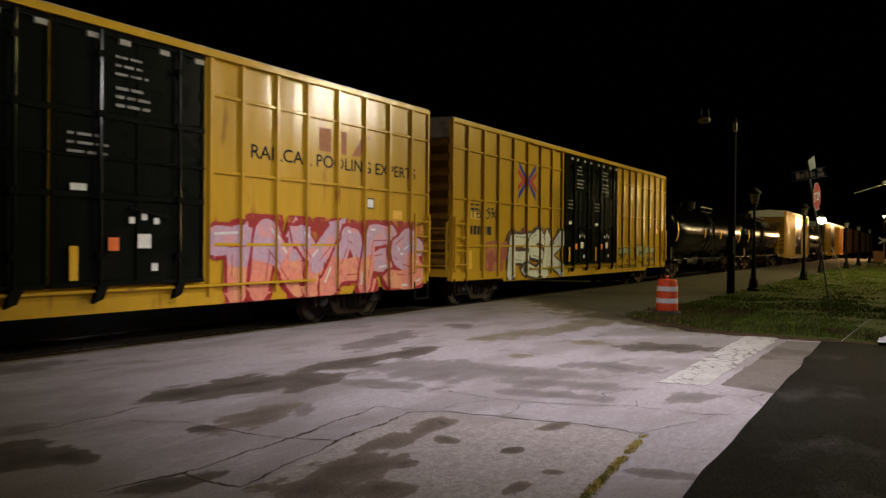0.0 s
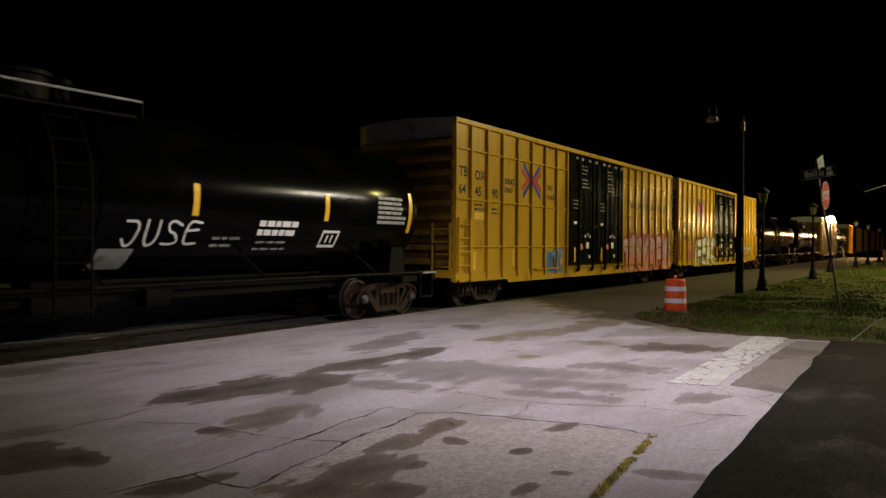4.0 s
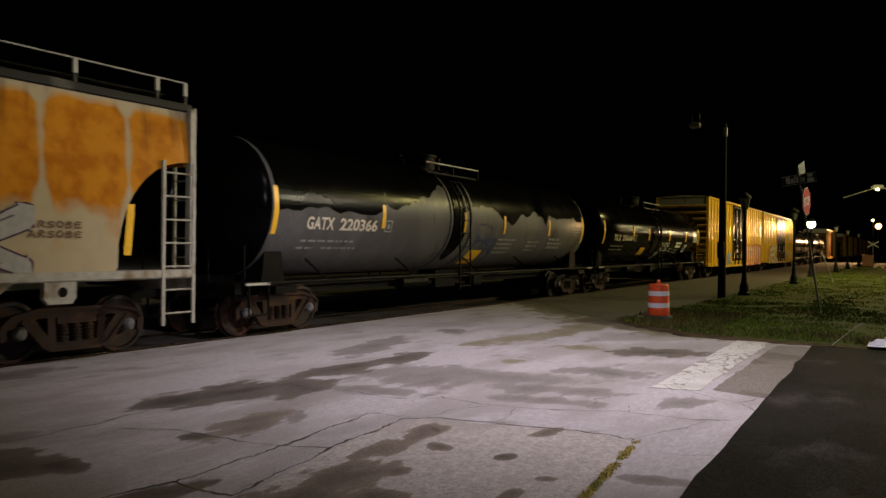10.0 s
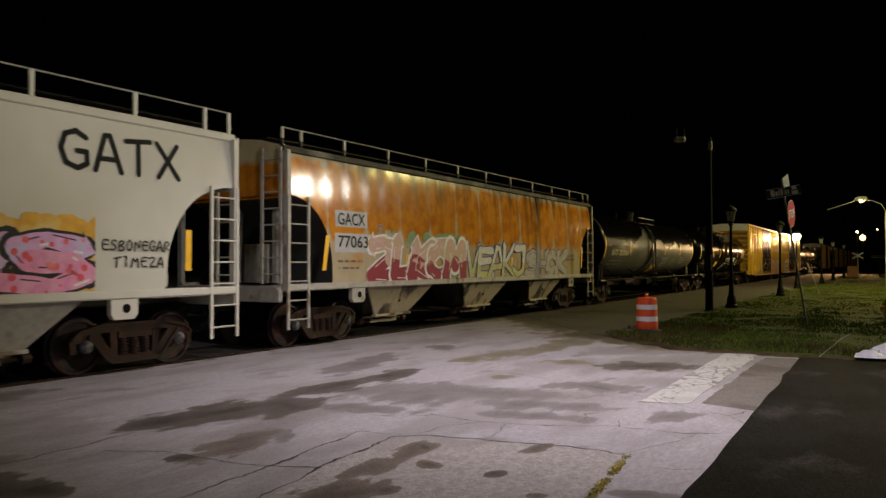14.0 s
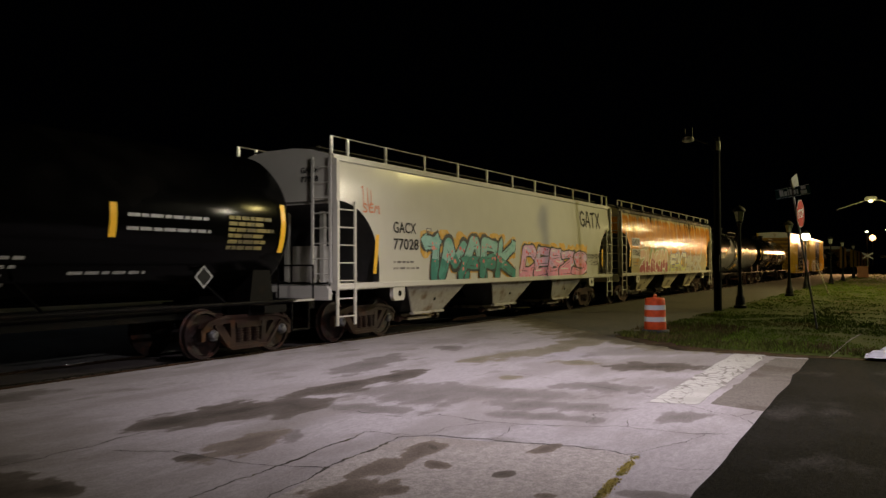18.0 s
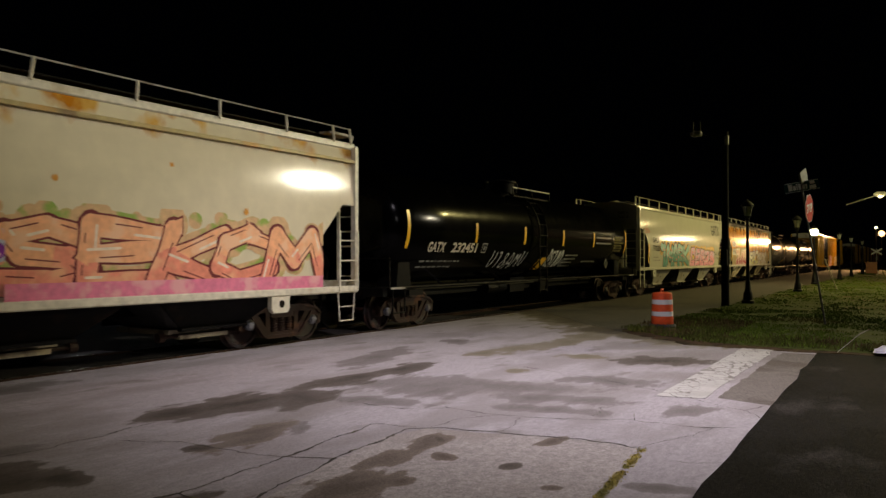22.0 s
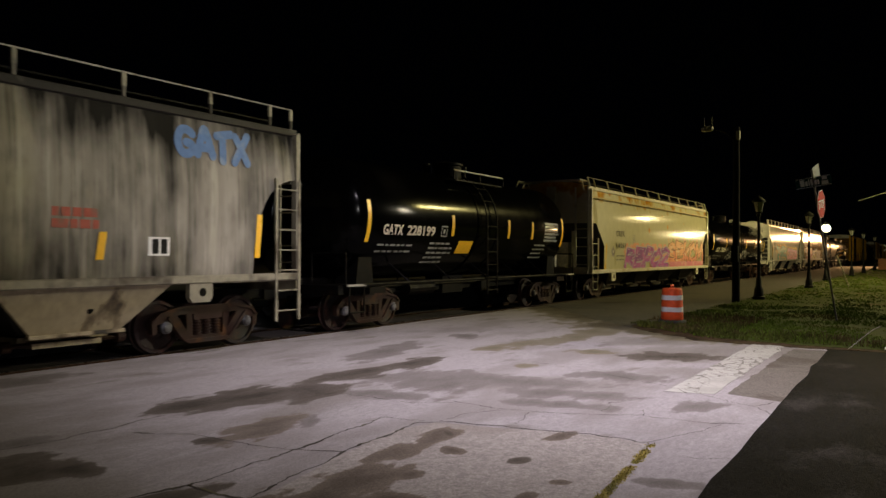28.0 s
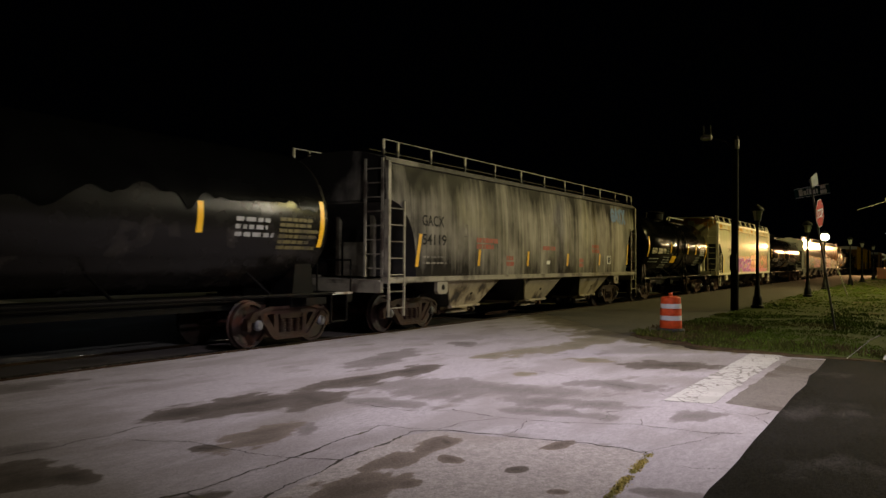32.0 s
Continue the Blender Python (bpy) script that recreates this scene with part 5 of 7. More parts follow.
graffiti(car, skin, -half + 3.3, -half + 7.0, 0.70, 2.15, "FSK", [hue("spray_bone", (0.74, 0.75, 0.66))], SPRAYB, 5, hue("spray_soot_red", (0.04, 0.02, 0.02), (0.20, 0.02, 0.02)), 0.155, None, ribs, 0.045, puff=0.14)
graffiti(car, skin, -half + 13.0, -half + 17.4, 0.85, 1.75, "ZURE", [hue("spray_olive", (0.34, 0.37, 0.20)), YELLOW], SPRAYB, 8, None, 0.13, None, ribs, 0.045)
for q, (xa, za, wa, ha) in enumerate(((1.75, 0.95, 1.15, 0.85), (2.4, 1.25, 0.75, 0.55))):
    s = Shape()
    blob(s, [(0, 0), (wa, 0), (wa, ha), (0, ha)], 0.0, 0.001 * q, 7 + q)
    decal(car, "sprayed_patch", s, hue("spray_dull_red", (0.36, 0.07, 0.04), (0.48, 0.17, 0.05)), skin, -half + xa, za, 0.008)
car, half, skin, k = boxcar(-3.9, 15.5, YELLOW, "yellow boxcar with black plug doors and pink graffiti")
ribs = [(-half + p * k - 0.042, -half + p * k + 0.042, 0.056) for p in POST_LEFT + POST_RIGHT]
box_markings(car, half, skin, k, 3)
graffiti(car, skin, -half + 12.75, -half + 18.95, 0.68, 2.10, "TNYAPS", [hue("spray_pale_lilac", (0.56, 0.36, 0.46), (0.72, 0.32, 0.32)), hue("spray_salmon_light", (0.78, 0.27, 0.19), (0.80, 0.36, 0.18))], CRIMSON, 21, hue("spray_red_gold", (0.34, 0.02, 0.02), (0.58, 0.24, 0.03)), 0.19, SPRAYW, ribs, 0.06, puff=0.20)
scrawl(car, skin, -half + 5.45, -half + 6.70, 0.86, 1.50, "ACKK", SKY, 0.065, seed=6, wobble=0.06, off=0.012)
scrawl(car, skin, -half + 5.50, -half + 6.66, 0.92, 1.43, "ACKK", hue("spray_deep_blue", (0.04, 0.12, 0.42)), 0.014, seed=6, wobble=0.06, off=0.022)
car, half = tankcar(-21.9, -5.45, TANKBLACK, "glossy black tank car with white stencils", (-8.1, -4.28, -1.9, 1.7, 5.0, 7.95))
tank_marks(car, "TILX", "258666", -6.85, 2.14, 0.25, 3, 2.45)
decal(car, "notice", flat_rect(0.75, 0.34, 4), REFLECT, tank_skin, -2.75, 1.52, 0.012)
decal(car, "notice", flat_rect(0.62, 0.34, 4), TANKWHITE, tank_skin, 0.1, 1.30, 0.012)
decal(car, "stencil", small_print(2, 0.7, 0.13, 0.05, 9), TANKWHITE, tank_skin, 2.2, 1.80, 0.010)
s = Shape()
for a, b, c, d in ((0, 0.52, 0, 0.055), (0, 0.52, 0.30, 0.355), (0, 0.04, 0.055, 0.30), (0.48, 0.52, 0.055, 0.30), (0.16, 0.20, 0.10, 0.26), (0.31, 0.35, 0.10, 0.26)):
    s.add([(a, 0, c), (b, 0, c), (b, 0, d), (a, 0, d)], [(0, 1, 2, 3)])
decal(car, "stencil", s, WHITE, tank_skin, 5.0, 1.66, 0.010)
decal(car, "stencil", small_print(2, 1.1, 0.17, 0.11, 10, 0.03), WHITE, tank_skin, 3.2, 2.06, 0.010)
decal(car, "stencil", small_print(2, 1.0, 0.13, 0.04, 14), TANKWHITE, tank_skin, 3.25, 1.74, 0.010)
decal(car, "stencil", small_print(6, 1.1, 0.11, 0.07, 13, 0.02), hue("dull_white", (0.4, 0.4, 0.38)), tank_skin, 6.7, 2.75, 0.010)
scrawl(car, tank_skin, 0.35, 1.9, 1.70, 2.12, "JUSE", SPRAYW, 0.022, seed=31)
car, half = tankcar(-40.5, -24.1, TANKGREY, "grey tank car streaked with black spilled product", (-8.1, -4.56, -0.75, 1.65, 5.0, 8.05), drips=SPILL_AND_SHADE, mid=-0.95)
tank_marks(car, "GATX", "220366", -7.18, 2.12, 0.27, 5, 2.4)
decal(car, "notice", flat_rect(0.75, 0.40, 4), REFLECT, tank_skin, -0.05, 1.30, 0.012)
for q, (xa, za, wa, ha) in enumerate(((0.0, 1.55, 0.9, 0.9), (0.5, 1.45, 0.8, 0.6))):
    s = Shape()
    blob(s, [(0, 0), (wa, 0), (wa, ha), (0, ha)], 0.0, 0.001 * q, 3 + q)
    decal(car, "sprayed_patch", s, hue("dull_blue_patch", (0.05, 0.06, 0.11), (0.07, 0.075, 0.10)), tank_skin, xa, za, 0.006)
decal(car, "stencil", small_print(4, 1.2, 0.13, 0.05, 19), TANKWHITE, tank_skin, 1.4, 2.0, 0.012)
decal(car, "stencil", small_print(3, 0.9, 0.13, 0.05, 20), TANKWHITE, tank_skin, 3.5, 1.95, 0.012)
decal(car, "stencil", small_print(3, 1.2, 0.14, 0.07, 21), TANKWHITE, tank_skin, 5.1, 2.05, 0.012)
decal(car, "stencil", small_print(6, 1.1, 0.11, 0.07, 22, 0.02), hue("dull_white", (0.13, 0.13, 0.12), (0.20, 0.20, 0.18)), tank_skin, 6.9, 2.5, 0.012)
car, half = hopper(-60.2, -42.5, RUSTY, "rust-stained covered hopper with pale graffiti", rail=0.47, trim=PALEGREY, under=TANBAY, edge=DARKTRIM, cut=1.45)
hop_marks(car, half, "GACX", "77063", -7.25, 2.12, 3, True)
graffiti(car, hop_skin, -6.0, -1.75, 1.30, 2.42, "ZLKOM", [hue("spray_dusty_rose", (0.56, 0.36, 0.32), (0.50, 0.36, 0.24)), hue("spray_wine", (0.26, 0.02, 0.045))], SPRAYW, 41, hue("spray_fern", (0.16, 0.27, 0.12), (0.40, 0.36, 0.24)), 0.17, None, (), 0.05, puff=0.12)
graffiti(car, hop_skin, -1.55, 2.3, 1.32, 2.36, "VEAKJ", [hue("spray_pale", (0.58, 0.57, 0.50)), hue("spray_lemon", (0.46, 0.46, 0.16), (0.46, 0.44, 0.40))], hue("spray_slate", (0.03, 0.07, 0.36), (0.07, 0.07, 0.12)), 42, None, 0.085, None, (), 0.03)
graffiti(car, hop_skin, 2.6, 5.9, 1.33, 2.28, "SHOK", [hue("spray_ash", (0.36, 0.35, 0.33))], hue("spray_plum", (0.05, 0.02, 0.05)), 43, hue("spray_faint_pink", (0.52, 0.30, 0.28), (0.46, 0.36, 0.26)), 0.145, None, (), 0.026, puff=0.05)
for q, z in enumerate((2.0, 1.86)):
    scrawl(car, hop_skin, 6.0, 6.8, z, z + 0.09, "ARSOBE", hue("spray_brown", (0.16, 0.10, 0.06)), 0.012, seed=44 + q)
for b, z, h in ((-7.65, 2.0, 0.75), (-4.55, 1.78, 0.45), (-1.65, 1.78, 0.45), (1.4, 1.75, 0.42), (7.6, 2.0, 0.8)):
    reflector(car, hop_skin, b, z, h, 0.13, 0.12 if b < -7 else 0.06)
car, half = hopper(-79.25, -61.5, CREAM, "cream covered hopper with teal and pink graffiti", rail=0.50, trim=CREAM)
hop_marks(car, half, "GACX", "77028", -6.77, 2.12, 4, gap=0.40)
scrawl(car, hop_skin, 5.42, 7.65, 3.20, 3.76, "GATX", BLACKINK, 0.042, "owner_logo", "black owner's logo", wobble=0)
scrawl(car, hop_skin, 6.1, 7.35, 1.98, 2.14, "ESBONEGAR", SPRAYB, 0.013, seed=54)
scrawl(car, hop_skin, 6.3, 7.25, 1.72, 1.88, "TIMEZA", SPRAYB, 0.013, seed=55)
scrawl(car, hop_skin, -8.0, -7.55, 3.05, 3.5, "IU", hue("spray_red_orange", (0.62, 0.20, 0.10)), 0.014, seed=56)
scrawl(car, hop_skin, -7.95, -7.3, 2.95, 3.15, "SEM", hue("spray_red_orange", (0.62, 0.20, 0.10)), 0.018, seed=57)
TEAL, AMBER = hue("spray_teal", (0.02, 0.20, 0.16), (0.05, 0.28, 0.22)), hue("spray_amber", (0.66, 0.36, 0.04), (0.66, 0.46, 0.16))
CORAL = hue("spray_red_dots", (0.70, 0.10, 0.12), (0.72, 0.26, 0.22))
graffiti(car, hop_skin, -5.4, -0.4, 1.36, 2.52, "IMAPK", [hue("spray_aqua", (0.26, 0.50, 0.48), (0.12, 0.38, 0.34)), TEAL], SPRAYB, 51, AMBER, 0.155, None, (), 0.058, CORAL, 0.16)
graffiti(car, hop_skin, 0.3, 5.8, 1.36, 2.34, "DEBZS", [hue("spray_lilac_pink", (0.66, 0.36, 0.60), (0.52, 0.46, 0.66)), hue("spray_rose_pink", (0.74, 0.28, 0.44), (0.72, 0.36, 0.50))], SPRAYB, 52, AMBER, 0.155, SPRAYW, (), 0.045, CORAL, 0.16)
reflector(car, hop_skin, -7.45, 2.0, 0.9, 0.13, 0.10)
reflector(car, hop_skin, 7.75, 2.0, 0.7, 0.13)
car, half = tankcar(-97.2, -80.6, TANKBLACK, "glossy black tank car with white chalk tags", (-8.2, -4.8, -1.65, 1.45, 4.45, 8.2))
tank_marks(car, "GATX", "232451", -7.2, 1.92, 0.27, 6, 2.55, 0.47)
scrawl(car, tank_skin, -3.6, -1.2, 1.48, 1.95, "UI8AMU", hue("spray_grey", (0.50, 0.51, 0.54)), 0.024, seed=61)
scrawl(car, tank_skin, 0.55, 1.75, 1.46, 2.02, "OSI8O", SPRAYW, 0.032, seed=62)
scrawl(car, tank_skin, 1.75, 2.35, 1.52, 1.72, "VEST", hue("spray_grey", (0.42, 0.43, 0.46)), 0.012, seed=63)
decal(car, "notice", flat_rect(0.6, 0.42, 4), REFLECT, tank_skin, -0.1, 1.38, 0.012)
decal(car, "stencil", small_print(4, 1.2, 0.13, 0.05, 23), TANKWHITE, tank_skin, 2.0, 1.85, 0.010)
decal(car, "stencil", small_print(2, 1.8, 0.22, 0.055, 24, 0.03), TANKWHITE, tank_skin, 4.7, 2.55, 0.010)
decal(car, "stencil", small_print(1, 1.6, 0.15, 0.05, 25), TANKWHITE, tank_skin, 3.9, 1.62, 0.010)
decal(car, "stencil", small_print(6, 1.1, 0.11, 0.07, 26, 0.02), hue("dull_yellow", (0.20, 0.165, 0.055), (0.10, 0.085, 0.04)), tank_skin, 6.8, 2.6, 0.010)
for d, mt, o in ((0.21, TANKWHITE, 0.012), (0.17, BLACKINK, 0.016)):
    decal(car, "placard", Shape().add([(0, 0, -d), (d, 0, 0), (0, 0, d), (-d, 0, 0)], [(0, 1, 2, 3)]), mt, lambda z: tank_skin(1.57), 6.45, 1.55, o + 0.14)
car, half = hopper(-116.8, -99.3, IVORY, "ivory covered hopper with purple and peach graffiti", False, trim=material("ivory_trim", (0.62, 0.58, 0.44), 0.4, 0, (0.40, 0.30, 0.15), 0.60, 1.6), rail=0.42, bays=(-5.2, -1.75, 1.75, 5.2), under=STEEL, base=1.16, HOP_TOP=4.18, ladder_top=2.35)
hop_marks(car, half, "CRDX", "14061", -6.1, 1.98, 7, False, 0.235, 0.95, 0.48, 2.0, 1.35)
graffiti(car, hop_skin, -5.0, 1.0, 1.14, 2.08, "REPOZ", [hue("spray_violet", (0.20, 0.02, 0.28), (0.42, 0.06, 0.36)), hue("spray_magenta", (0.48, 0.09, 0.42), (0.28, 0.04, 0.34))], hue("spray_lilac", (0.46, 0.46, 0.56)), 71, hue("spray_coral", (0.74, 0.30, 0.18), (0.74, 0.40, 0.30)), 0.125, hue("spray_pale_orchid", (0.62, 0.36, 0.58)), (), 0.035, puff=0.15, lean=0.55)
graffiti(car, hop_skin, 1.1, 7.4, 1.26, 2.40, "SEKOM", [hue("spray_peach", (0.82, 0.40, 0.20), (0.80, 0.48, 0.28)), hue("spray_blush", (0.78, 0.27, 0.17), (0.80, 0.40, 0.22))], hue("spray_maroon", (0.15, 0.022, 0.025)), 72, hue("spray_moss", (0.62, 0.40, 0.20), (0.26, 0.38, 0.07)), 0.135, hue("spray_pale_peach", (0.80, 0.66, 0.50)), (), 0.032, puff=0.17, lean=0.5)
decal(car, "sprayed_band", flat_rect(6.4, 0.24), hue("spray_hot_pink", (0.72, 0.20, 0.30), (0.74, 0.36, 0.36)), hop_skin, 1.2, 1.16, 0.036)
for sy in (-1, 1):
    part("drip_ledge", Shape().box(-half + 0.1, half - 0.1, *sorted((sy * 1.44, sy * 1.605)), 3.83, 3.90, 0.008), material("stained_ledge", (0.42, 0.33, 0.13), 0.5, 0, (0.50, 0.25, 0.04), 0.54, 1.2, third=(0.20, 0.13, 0.05), third_at=0.56, third_scale=0.9), car, "rust-stained ledge")
rnd = random.Random(8)
for x, z, r in ((-1.88, 2.82, 0.11), (0.99, 3.05, 0.10), (-3.4, 3.4, 0.03), (1.9, 2.9, 0.05), (3.9, 3.3, 0.04), (5.5, 2.6, 0.06), (0.2, 3.55, 0.05), (-0.6, 2.4, 0.03)):
    s = Shape()
    ring = [(r * (1 + 0.5 * noise.noise((math.cos(a) * 4, math.sin(a) * 4, x))) * math.cos(a), 0, r * (1 + 0.8 * noise.noise((math.cos(a) * 4, math.sin(a) * 4, x))) * math.sin(a)) for a in np.linspace(0, 6.13, 28)]
    s.add([(0, 0, 0)] + ring, [(0, k + 1, (k + 1) % 28 + 1) for k in range(28)])
    decal(car, "rust_spot", s, hue("rust_bloom", (0.62, 0.28, 0.035), (0.46, 0.17, 0.02)), hop_skin, x, z, 0.012)
decal(car, "yellow_stain", Shape().add([(-0.02, 0, 0), (0.20, 0, 0.0), (0.24, 0, 0.95), (0.12, 0, 1.0), (0.03, 0, 0.45)], [(0, 1, 2, 4), (4, 2, 3)]), hue("ochre_stain", (0.72, 0.46, 0.04), (0.66, 0.50, 0.16)), hop_skin, -half + 1.36, 1.18, 0.012)
decal(car, "emblem", Shape().add([(0.23, 0, 0), (0.46, 0, 0.23), (0.23, 0, 0.46), (0, 0, 0.23)], [(0, 1, 2, 3)]), hue("emblem_grey", (0.20, 0.165, 0.15), (0.30, 0.27, 0.25)), hop_skin, -6.7, 1.62, 0.01)
decal(car, "emblem", flat_rect(0.20, 0.10), hue("emblem_pale", (0.52, 0.48, 0.42)), hop_skin, -6.57, 1.80, 0.014)
car, half = tankcar(-129.8, -119.0, TANKBLACK, "short black tank car with white stencils", (-5.3, -1.75, 1.4, 3.0, 5.3), True)
tank_marks(car, "GATX", "228199", -4.75, 2.18, 0.25, 8, 2.15)
decal(car, "notice", flat_rect(0.75, 0.34, 4), REFLECT, tank_skin, -1.35, 1.75, 0.012)
decal(car, "stencil", small_print(5, 1.1, 0.12, 0.05, 33), TANKWHITE, tank_skin, -2.7, 1.98, 0.010)
decal(car, "stencil", small_print(4, 0.9, 0.13, 0.05, 34), TANKWHITE, tank_skin, 3.3, 2.0, 0.010)
decal(car, "stencil", small_print(6, 1.1, 0.11, 0.07, 35, 0.02), TANKWHITE, tank_skin, 3.9, 2.7, 0.010)
car, half = hopper(-149.6, -132.1, SOOTY, "grey covered hopper streaked with soot", rail=0.50, trim=GRUBBY, edge=DARKTRIM, under=TANBAY, cut=1.18)
hop_marks(car, half, "GACX", "54119", -7.34, 2.14, 9, gap=0.47, square=1.95)
for b, z, h in ((-7.5, 2.0, 0.8), (-4.55, 1.84, 0.45), (-1.52, 1.84, 0.45), (1.55, 1.82, 0.42), (4.56, 1.84, 0.42), (7.68, 2.05, 0.8)):
    reflector(car, hop_skin, b, z, h, 0.13, 0.16 if b < -7 else 0.06)
FADEBLUE = hue("faded_blue", (0.10, 0.20, 0.42), (0.20, 0.28, 0.42))
scrawl(car, hop_skin, 5.9, 7.5, 3.38, 3.84, "GATX", FADEBLUE, 0.075, "owner_logo", "faded blue sprayed owner's logo", seed=9, wobble=0.05)
FADED = hue("faded_red", (0.40, 0.10, 0.07), (0.26, 0.12, 0.09))
for u, z, rows, w in ((-4.7, 2.26, 2, 1.3), (-2.95, 1.78, 2, 0.5), (-0.45, 2.12, 1, 1.1), (3.8, 2.26, 2, 0.75), (2.6, 1.74, 2, 0.35)):
    decal(car, "stencil", small_print(rows, w, 0.17, 0.13, 40 + rows, 0.03), FADED, hop_skin, u, z, 0.01)
decal(car, "notice", flat_rect(0.26, 0.12), WHITE, hop_skin, -0.16, 1.66, 0.01)
decal(car, "notice", flat_rect(0.40, 0.30), WHITE, hop_skin, 5.36, 1.69, 0.01)
decal(car, "notice", flat_rect(0.12, 0.24), BLACKINK, hop_skin, 5.43, 1.72, 0.014)
decal(car, "notice", flat_rect(0.12, 0.24), BLACKINK, hop_skin, 5.59, 1.72, 0.014)
car, half = tankcar(-167.8, -151.5, TANKDIRT, "dirty grey-black tank car", (-8.0, -3.3, 4.9, 8.0), drips=SPILL_AND_SHADE)
decal(car, "stencil", small_print(3, 1.0, 0.14, 0.08, 44), TANKWHITE, tank_skin, 5.7, 2.45, 0.012)
decal(car, "stencil", small_print(6, 1.1, 0.11, 0.07, 45, 0.02), hue("dull_yellow", (0.12, 0.10, 0.04), (0.06, 0.05, 0.03)), tank_skin, 6.8, 2.5, 0.012)


def end_marks(car, half, mark, number, z=3.78, face=0.05):
    """The same mark and number, small, on the end wall that faces down the track."""
    for text, dz in ((mark, 0.0), (number, -0.2)):
        s = lettering(text, 0.13, 0.5, 0.015)
        s.v = [(-half + face, -0.62 - x, z + dz + h) for x, _, h in s.v]
        part("end_number", s, BLACKINK, car)


HOPPERS = [(c, u) for c, u in CARS if c.name.startswith("covered_hopper")]
for (c, u), (mark, number, length) in zip(HOPPERS, (("GACX", "77063", 17.7), ("GACX", "77028", 17.9), ("CRDX", "14061", 17.5), ("GACX", "54119", 17.5))):
    end_marks(c, length / 2, mark, number)

# ---- ground ----
SOIL = material("bare_soil", (0.07, 0.06, 0.045), 0.95, 0, (0.045, 0.05, 0.03), 0.5, 0.6, 0.2, 6, 0.02, 14)
CONCRETE = material("worn_pavement", (0.27, 0.255, 0.26), 0.85, 0, (0.20, 0.185, 0.175), 0.50, 0.35, 0.16, 22, 0.004, 160, third=(0.155, 0.145, 0.135), third_at=0.60, third_scale=0.55, streak=(0.7, 1.2, 1))
ASPHALT = material("new_asphalt", (0.0098, 0.0092, 0.0090), 0.9, 0, (0.0050, 0.0047, 0.0046), 0.47, 0.9, 0.5, 30, 0.012, 70, third=(0.026, 0.024, 0.022), third_at=0.56, third_scale=0.8, streak=(0.8, 1.3, 1), spec=0.05)
GRAVEL = material("packed_gravel", (0.050, 0.044, 0.027), 0.95, 0, (0.030, 0.028, 0.015), 0.52, 0.5, 0.25, 12, 0.02, 30)
BALLAST = material("ballast", (0.022, 0.020, 0.018), 0.95, 0, (0.012, 0.011, 0.010), 0.5, 1.0, 0.3, 14, 0.02, 12, spec=0.1)
TURF = material("turf", (0.046, 0.064, 0.009), 0.95, 0, (0.060, 0.048, 0.014), 0.56, 0.35, 0.3, 5, 0.04, 9, spec=0.1)
BLADE = material("grass_blade", (0.105, 0.160, 0.018), 0.85, 0, (0.125, 0.115, 0.026), 0.56, 0.4, 0.2, 3, spec=0.08)
STRAW = material("ragged_weeds", (0.070, 0.080, 0.016), 0.9, 0, (0.085, 0.062, 0.026), 0.5, 0.6, 0.3, 3, spec=0.08)
CRACK = material("open_crack", (0.050, 0.043, 0.036), 1.0, 0, (0.10, 0.09, 0.05), 0.55, 3)
WOOD = material("old_pole_wood", (0.006, 0.005, 0.0045), 0.9, 0, (0.003, 0.003, 0.003), 0.5, 3, 0.2, streak=(6, 6, 0.5), spec=0.1)
BLACKIRON = material("black_post_paint", (0.004, 0.004, 0.004), 0.5, spec=0.15)
GLASS_OFF = material("milky_lantern_pane", (0.34, 0.35, 0.30), 0.3, grain=0.05)
GLOW_WARM = material("lit_lantern", (1.0, 0.86, 0.48), 0.4, glow=5)
GLOW_WHITE = material("lamp_glare_globe", (1.0, 0.94, 0.56), 0.4, glow=10)
GLOW_SODIUM = material("lit_sodium", (1.0, 0.80, 0.36), 0.4, glow=5)
GLOW_ORANGE = material("lit_orange", (1.0, 0.56, 0.24), 0.4, glow=4)
GALV = material("galvanised_post", (0.38, 0.38, 0.36), 0.5, 0.4, (0.2, 0.18, 0.14), 0.55, 3)
SAFETY = material("barrel_orange", (0.80, 0.10, 0.02), 0.55, 0, (0.55, 0.08, 0.03), 0.62, 3)
RUBBER = material("black_rubber", (0.03, 0.03, 0.03), 0.85)
SIGNGREEN = material("sign_green", (0.008, 0.05, 0.042), 0.7, spec=0.1)
SIGNWHITE = material("sign_lettering_white", (0.85, 0.87, 0.85), 0.4, grain=0.04)
SIGNRED = material("sign_red", (0.62, 0.03, 0.02), 0.7, spec=0.15)
HYDRANT = material("hydrant_yellow", (0.62, 0.42, 0.03), 0.5, 0, (0.3, 0.18, 0.03), 0.6, 6)
PLASTIC = material("white_plastic", (0.75, 0.75, 0.78), 0.4, grain=0.05)

solid("ground", Shape().add([(-1500, -1500, -0.08), (1500, -1500, -0.08), (1500, 1500, -0.08), (-1500, 1500, -0.08)], [(0, 1, 2, 3)]), SOIL, "dark bare soil that reaches the horizon", "", "structure")
